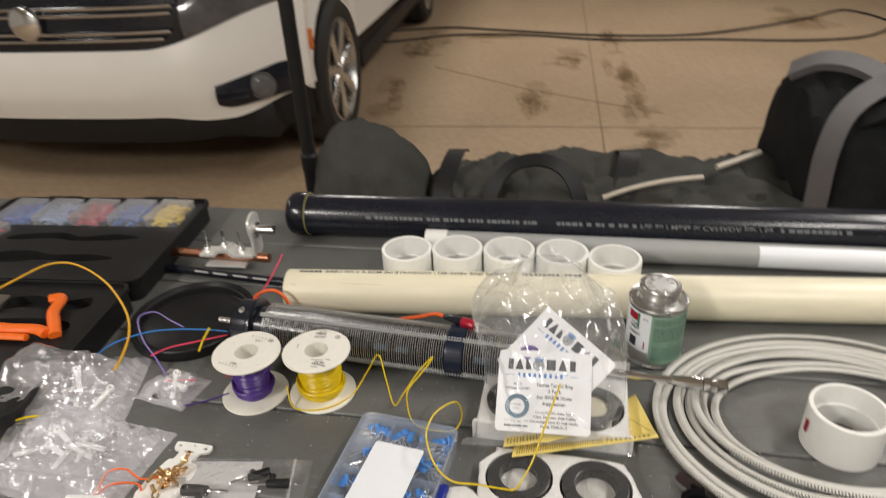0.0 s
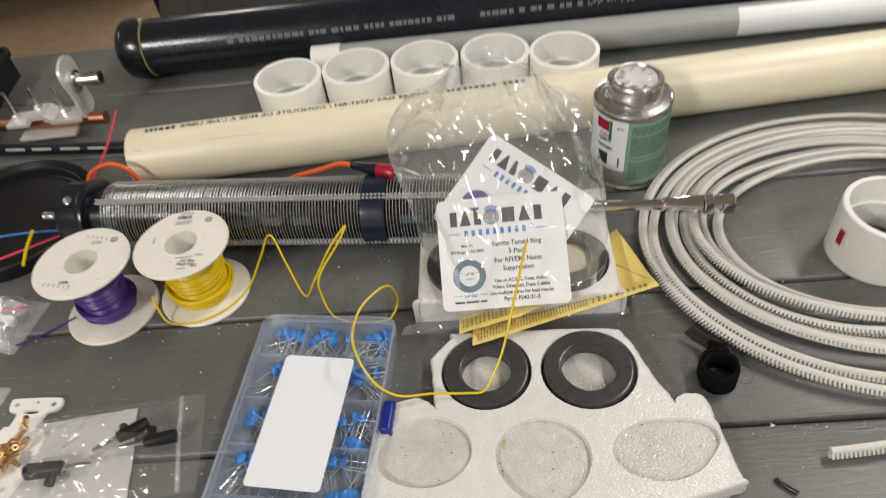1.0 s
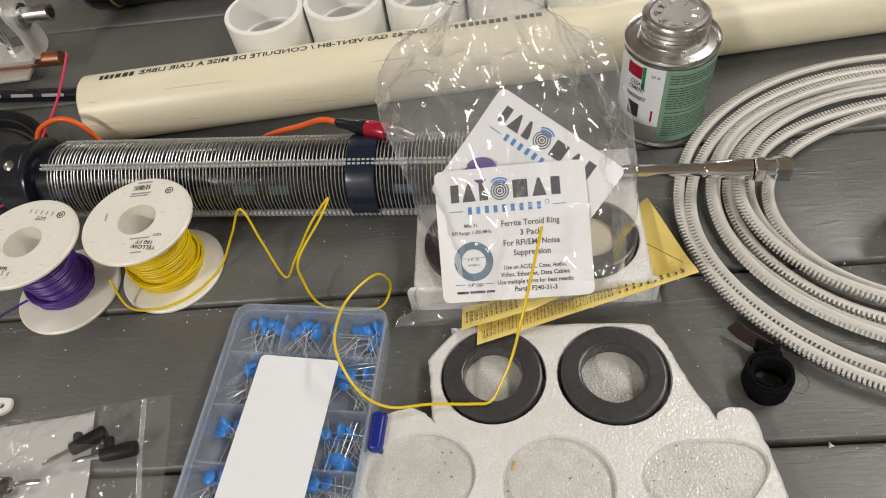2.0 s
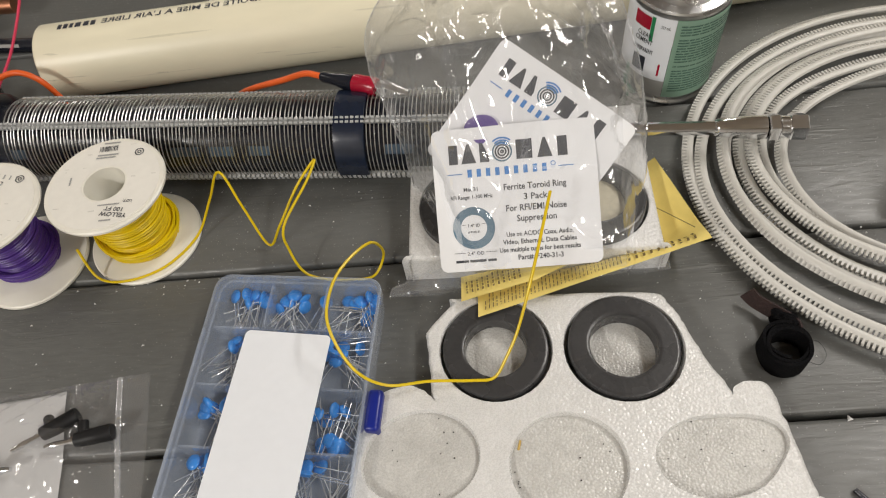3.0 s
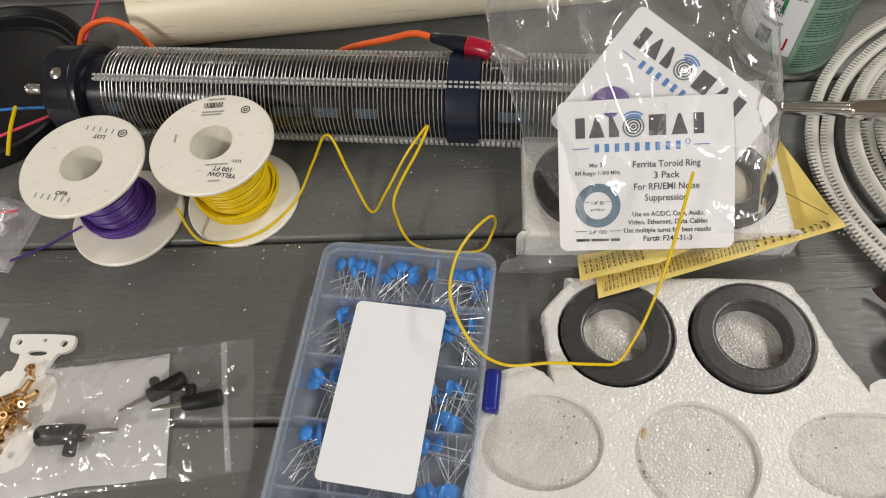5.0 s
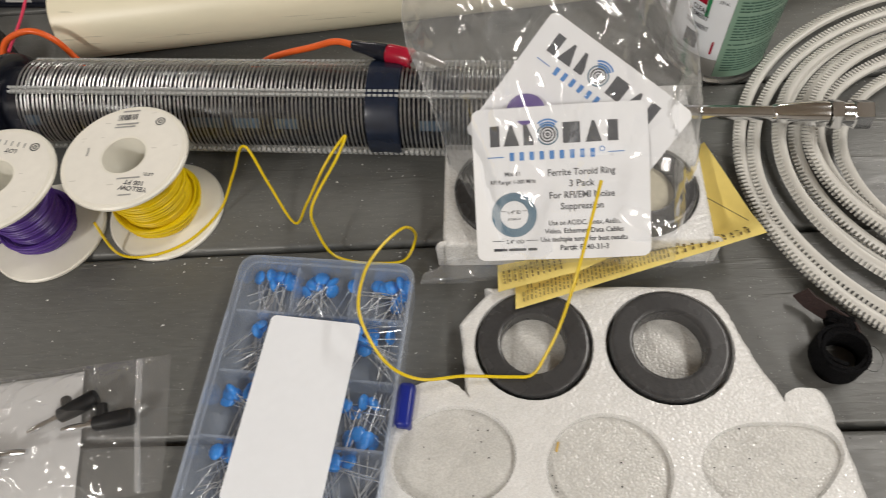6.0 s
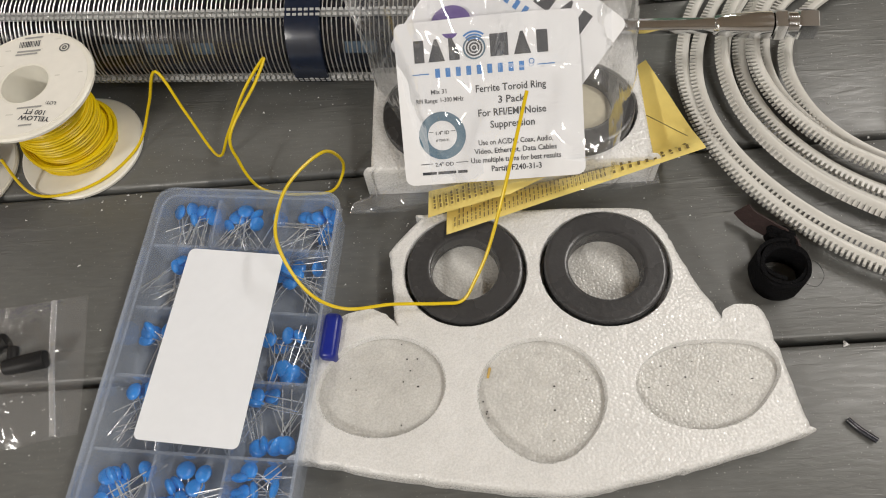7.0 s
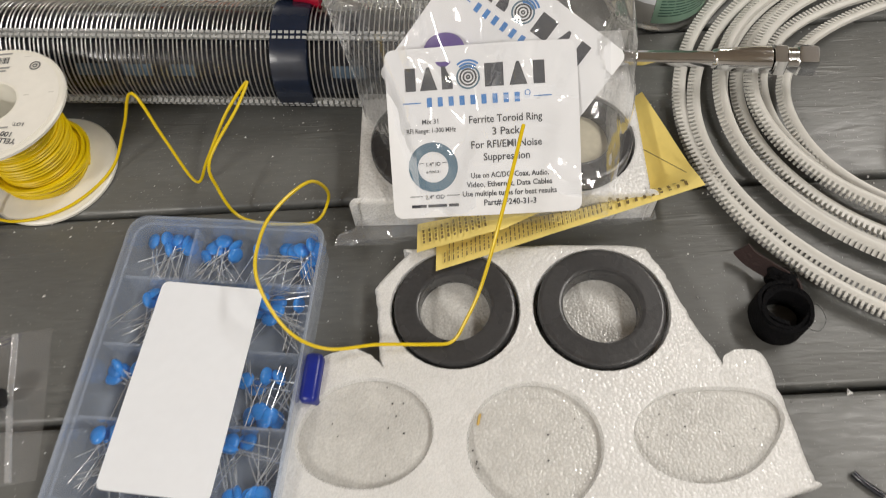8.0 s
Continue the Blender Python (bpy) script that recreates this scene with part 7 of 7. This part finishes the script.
    part("side_reflector", box(0.012, 0.035, 0.085, xc + half + 0.004, 2.845, 0.58, bevel=0.003), material("amber_plastic", (0.7, 0.16, 0.02), 0.3, bump=0.0), c, "amber side reflector")
    for wy in (wy1, wy2):
        for s in (-1, 1):
            wm = pose(xc + s * (half - 0.085), wy, 0.34, 0, 90 * s, 0)
            wh = part("wheel", lathe([(0.0, -0.02), (0.12, -0.02), (0.225, 0.0), (0.232, 0.02)], 40, axis_m=wm), M_BLACKMATT, c, "alloy wheel with a black tyre")
            part("tyre", lathe([(0.235, -0.11), (0.31, -0.115), (0.336, -0.085), (0.34, -0.04), (0.34, 0.04), (0.336, 0.085), (0.31, 0.112), (0.262, 0.114), (0.236, 0.10)], 48, closed=True, axis_m=wm), M_TYRE, wh)
            rim = lathe([(0.236, 0.06), (0.245, 0.106), (0.236, 0.11), (0.222, 0.08), (0.220, 0.0)], 48, axis_m=wm)
            part("rim", rim, M_STEEL, wh, "silver alloy rim")
            for kk in range(7):
                sp = sweep([Vector((0.03, 0, 0.082)), Vector((0.12, 0, 0.09)), Vector((0.228, 0, 0.092))], lambda i: disc((0.020, 0.026, 0.036)[i], 8, 0.012))
                bmesh.ops.transform(sp, matrix=wm @ pose(0, 0, 0, 0, 0, kk * 360 / 7), verts=sp.verts)
                part("spoke", sp, M_STEEL, wh)
            part("hub", lathe([(0.0, 0.102), (0.03, 0.100), (0.04, 0.09), (0.042, 0.06)], 24, axis_m=wm), M_STEEL, wh)


build_car()

# ---- floor cable and joints ----
def build_cable():
    c = thing("floor_cable", pose(0, 0, 0), "long black extension cable lying across the floor", "cable")
    part("cable", wire([(-2.2, 4.9, 0.008), (-1.2, 5.12, 0.008), (-0.75, 5.30, 0.008), (-0.2, 5.28, 0.008), (0.4, 5.10, 0.008), (1.1, 5.08, 0.008), (1.7, 5.02, 0.008), (2.15, 5.12, 0.008), (2.45, 5.5, 0.008), (2.3, 5.95, 0.008), (2.0, 5.75, 0.008), (1.6, 5.45, 0.018), (1.0, 5.22, 0.008), (0.3, 5.25, 0.008), (-0.4, 5.45, 0.008), (-0.9, 5.55, 0.008), (-1.7, 5.3, 0.008)], 0.008, 10, 8), M_BLACKMATT, c)


build_cable()
for nm, pts in (("floor_joint", [(-5, 3.32), (0, 3.35), (5, 3.32)]), ("floor_joint", [(0.22, -2), (0.26, 3.3), (0.30, 10)]), ("floor_crack", [(-0.75, 4.45), (-0.1, 3.95), (0.6, 3.55)])):
    single(nm, sweep([Vector((x, y, 0.0012)) for x, y in pts], [(-0.0028, -0.0008), (0.0028, -0.0008), (0.0028, 0.0008), (-0.0028, 0.0008)]), material("joint_dirt", (0.18, 0.125, 0.08), 0.9, bump=0.1), pose(0, 0, 0), "thin dark joint line in the floor", "floor joint", kind="structure")


# ---- ceiling fixtures ----
# assumed housing, added to go with each unseen lamp
def build_fixture(x, y):
    f = thing("ceiling_light", pose(x, y, 2.9), "long white ceiling light fitting", "ceiling light", "ceiling lights")
    part("housing", box(0.32, 1.28, 0.05, 0, 0, -0.026, bevel=0.006), M_WHITE, f)
    for s in (-1, 1):
        part("side_lip", box(0.012, 1.26, 0.05, s * 0.15, 0, -0.074, bevel=0.003), M_WHITE, f)
    return f


fx0 = build_fixture(*LAMPS[0][:2])
for lx, ly, power in LAMPS[1:]:
    copy_thing(fx0, pose(lx, ly, 2.9))


# ---- print on pipes and spools, floor stains ----
part("lettering", wrap_text("GVS-65 GAS VENT-BH / CONDUITE DE MISE A L'AIR LIBRE", 0.0085, 0.0275, 0.283, 84, True, 0.232), M_INK, CREAM, smooth=False)
M_FAINT = material("faint_print", (0.16, 0.17, 0.18), 0.6, bump=0.0)
rng = random.Random(4)
for z0, z1 in ((0.018, 0.046), (0.300, 0.345), (0.352, 0.372)):
    z = z0
    while z < z1:
        w = rng.uniform(0.0025, 0.0045)
        bm = lathe([(0.0278, z), (0.0278, z + w)], 120)
        bmesh.ops.delete(bm, geom=[f for f in bm.faces if not 78 < math.degrees(math.atan2(f.calc_center_median().y, f.calc_center_median().x)) % 360 < 91], context="FACES")
        part("print_bar", bm, M_INK, CREAM)
        z += w + rng.uniform(0.0012, 0.002)


def pipe_bars(z0, z1):
    z = z0
    while z < z1:
        w = rng.uniform(0.003, 0.008)
        bm = lathe([(0.0312, z), (0.0312, z + w)], 120)
        bmesh.ops.delete(bm, geom=[f for f in bm.faces if not 154 < math.degrees(math.atan2(f.calc_center_median().y, f.calc_center_median().x)) % 360 < 161], context="FACES")
        part("print_bar", bm, M_FAINT, BLACKP)
        z += w + (rng.uniform(0.0012, 0.0022) if rng.random() < 0.75 else 0.006)


pipe_bars(0.13, 0.385)
part("lettering", wrap_text("Fab au / Made in CANADA par / by", 0.0088, 0.0312, 0.525, 157, False, 0.175), M_FAINT, BLACKP, smooth=False)
pipe_bars(0.41, 0.515)
pipe_bars(0.71, 0.80)


def spool_print(sp, text, seed):
    r = random.Random(seed)
    for i in range(13 if seed == 1 else 0):
        part("barcode_bar", flat_bar(r.choice((0.0003, 0.0006)), 0.0042, -0.008 + 0.0009 * i, 0.0275, 0.0595), M_INK, sp, smooth=False)
    for k, (x, y, w, h) in enumerate(() if seed == 2 else ((-0.002, 0.0225, 0.013, 0.0012), (-0.003, 0.0204, 0.012, 0.0011), (-0.001, 0.032, 0.010, 0.0012), (-0.0215, 0.004, 0.001, 0.006))):
        part("print_bar", flat_bar(w, h, x, y, 0.0595), M_INKGREY, sp, smooth=False)
    part("stamp", flat_ring(0.0022, 0.0028, 24), M_INK, sp, smooth=False).location = (0.0175, 0.0225, 0.0595)
    part("stamp", flat_ring(0.0007, 0.0013, 16), M_INK, sp, smooth=False).location = (0.0175, 0.0225, 0.0595)
    for body, size, x, y, turn in text:
        bm = text_mesh(body, size)
        bmesh.ops.transform(bm, matrix=pose(x, y, 0.0595, 0, 0, turn), verts=bm.verts)
        part("lettering", bm, M_INK, sp, smooth=False)
    for i in range(11):
        a, q = r.uniform(0, 6.28), r.uniform(0.017, 0.032)
        part("smudge", flat_bar(r.uniform(0.001, 0.004), r.uniform(0.0004, 0.0009), q * math.cos(a), q * math.sin(a), 0.0594), M_SCUFF, sp, "grey smudge", smooth=False)


spool_print(YS, (("YELLOW", 0.0042, 0.010, -0.0240, 168), ("100 FT", 0.0042, 0.010, -0.0200, 168), ("LOT:", 0.0028, 0.017, -0.0150, 168)), 1)
for k, (w, y) in enumerate(((0.013, -0.0165), (0.007, -0.0278))):
    part("print_bar", flat_bar(w, 0.0010, 0.006, y, 0.0595), M_INKGREY, YS, smooth=False)
spool_print(PS, (("LOT", 0.0040, 0.0040, 0.0195, 172), ("OPR", 0.0040, -0.0030, -0.0215, -4)), 2)
for i in range(6):
    part("stamp_bar", flat_bar(0.0009, 0.0034, -0.006 + 0.0042 * i, 0.0255 - 0.0005 * i, 0.0595), M_INKGREY, PS, smooth=False)
    part("stamp_bar", flat_bar(0.0009, 0.0034, -0.018 + 0.0042 * i, -0.0235 - 0.0004 * i, 0.0595), M_INKGREY, PS, smooth=False)

bm = lathe([(0.0368, 0.020), (0.0368, 0.034)], 90)
bmesh.ops.delete(bm, geom=[f for f in bm.faces if not 183 < math.degrees(math.atan2(f.calc_center_median().y, f.calc_center_median().x)) % 360 < 192], context="FACES")
part("red_mark", bm, M_RED, RING)


# ---- specks in the foam hollows ----
def build_specks():
    rng = random.Random(77)
    bm = bmesh.new()
    for cx, cy, r in ((-0.0815, 0.3475, 0.026), (-0.009, 0.3355, 0.027), (0.0628, 0.3345, 0.024)):
        for i in range(9):
            a, q = rng.uniform(0, 6.28), r * (1 - rng.random() ** 2 * 0.7)
            merge(bm, box(rng.uniform(0.0003, 0.0010), rng.uniform(0.0003, 0.0007), 0.0003, cx + q * math.cos(a), cy + 0.82 * q * math.sin(a), 0.0114, m=None))
    single("dirt_specks", bm, M_BLACKMATT, pose(0, 0, T), "dark dirt specks in the foam hollows", "dirt", kind="stuff", smooth=False)


build_specks()


def build_stains():
    rng = random.Random(12)
    g = thing("floor_stain", pose(0, 0, 0), "dark brown worn stains on the garage floor", "stain", kind="stuff")
    k = 0
    for cx, cy, sx, sy in ((0.42, 5.1, 0.10, 0.5), (0.45, 4.3, 0.10, 0.5), (0.475, 3.65, 0.12, 0.4), (0.49, 3.2, 0.13, 0.22), (0.12, 4.6, 0.13, 0.32), (-0.09, 3.75, 0.10, 0.35), (1.9, 5.7, 0.25, 0.4), (-0.9, 5.0, 0.2, 0.5), (-0.93, 3.8, 0.10, 0.5), (-0.4, 5.3, 0.3, 0.2)):
        for i in range(16):
            x, y = cx + rng.gauss(0, sx * 0.35), cy + rng.gauss(0, sy * 0.4)
            rx, ry = sx * rng.uniform(0.10, 0.62), sy * rng.uniform(0.04, 0.36)
            bm = bmesh.new()
            sd = rng.random() * 50
            bm.faces.new([bm.verts.new((x + rx * math.cos(a) * (1 + 0.45 * noise.noise(Vector((math.cos(a) * 2, math.sin(a) * 2, sd)))), y + ry * math.sin(a) * (1 + 0.45 * noise.noise(Vector((math.cos(a) * 2, math.sin(a) * 2, sd + 9)))), 0.0004 + 0.00001 * k)) for a in [2 * math.pi * q / 40 for q in range(40)]])
            k += 1
            part("stain_patch", bm, M_STAIN, g)


build_stains()


def build_scuffs():
    rng = random.Random(41)
    for k in range(16):
        z, w, a0, h = rng.uniform(0.0, 0.30) if k > 5 else rng.uniform(0.0, 0.02), rng.uniform(0.01, 0.09) if k > 5 else rng.uniform(0.006, 0.03), rng.uniform(115, 200), rng.uniform(0.4, 1.6)
        bm = bmesh.new()
        n = 12
        top, low = [], []
        for i in range(n + 1):
            t = i / n
            hw = h * math.sin(math.pi * min(0.999, max(0.001, t))) * (0.6 + 0.6 * rng.random())
            for lst, sg in ((top, 1), (low, -1)):
                a = radians(a0 + sg * hw + 3 * t)
                lst.append(bm.verts.new((0.0277 * math.cos(a), 0.0277 * math.sin(a), z + w * t)))
        for i in range(n):
            bm.faces.new((top[i], top[i + 1], low[i + 1], low[i]))
        part("scuff", bm, M_SCUFF, CREAM, "grey scuff mark")


build_scuffs()
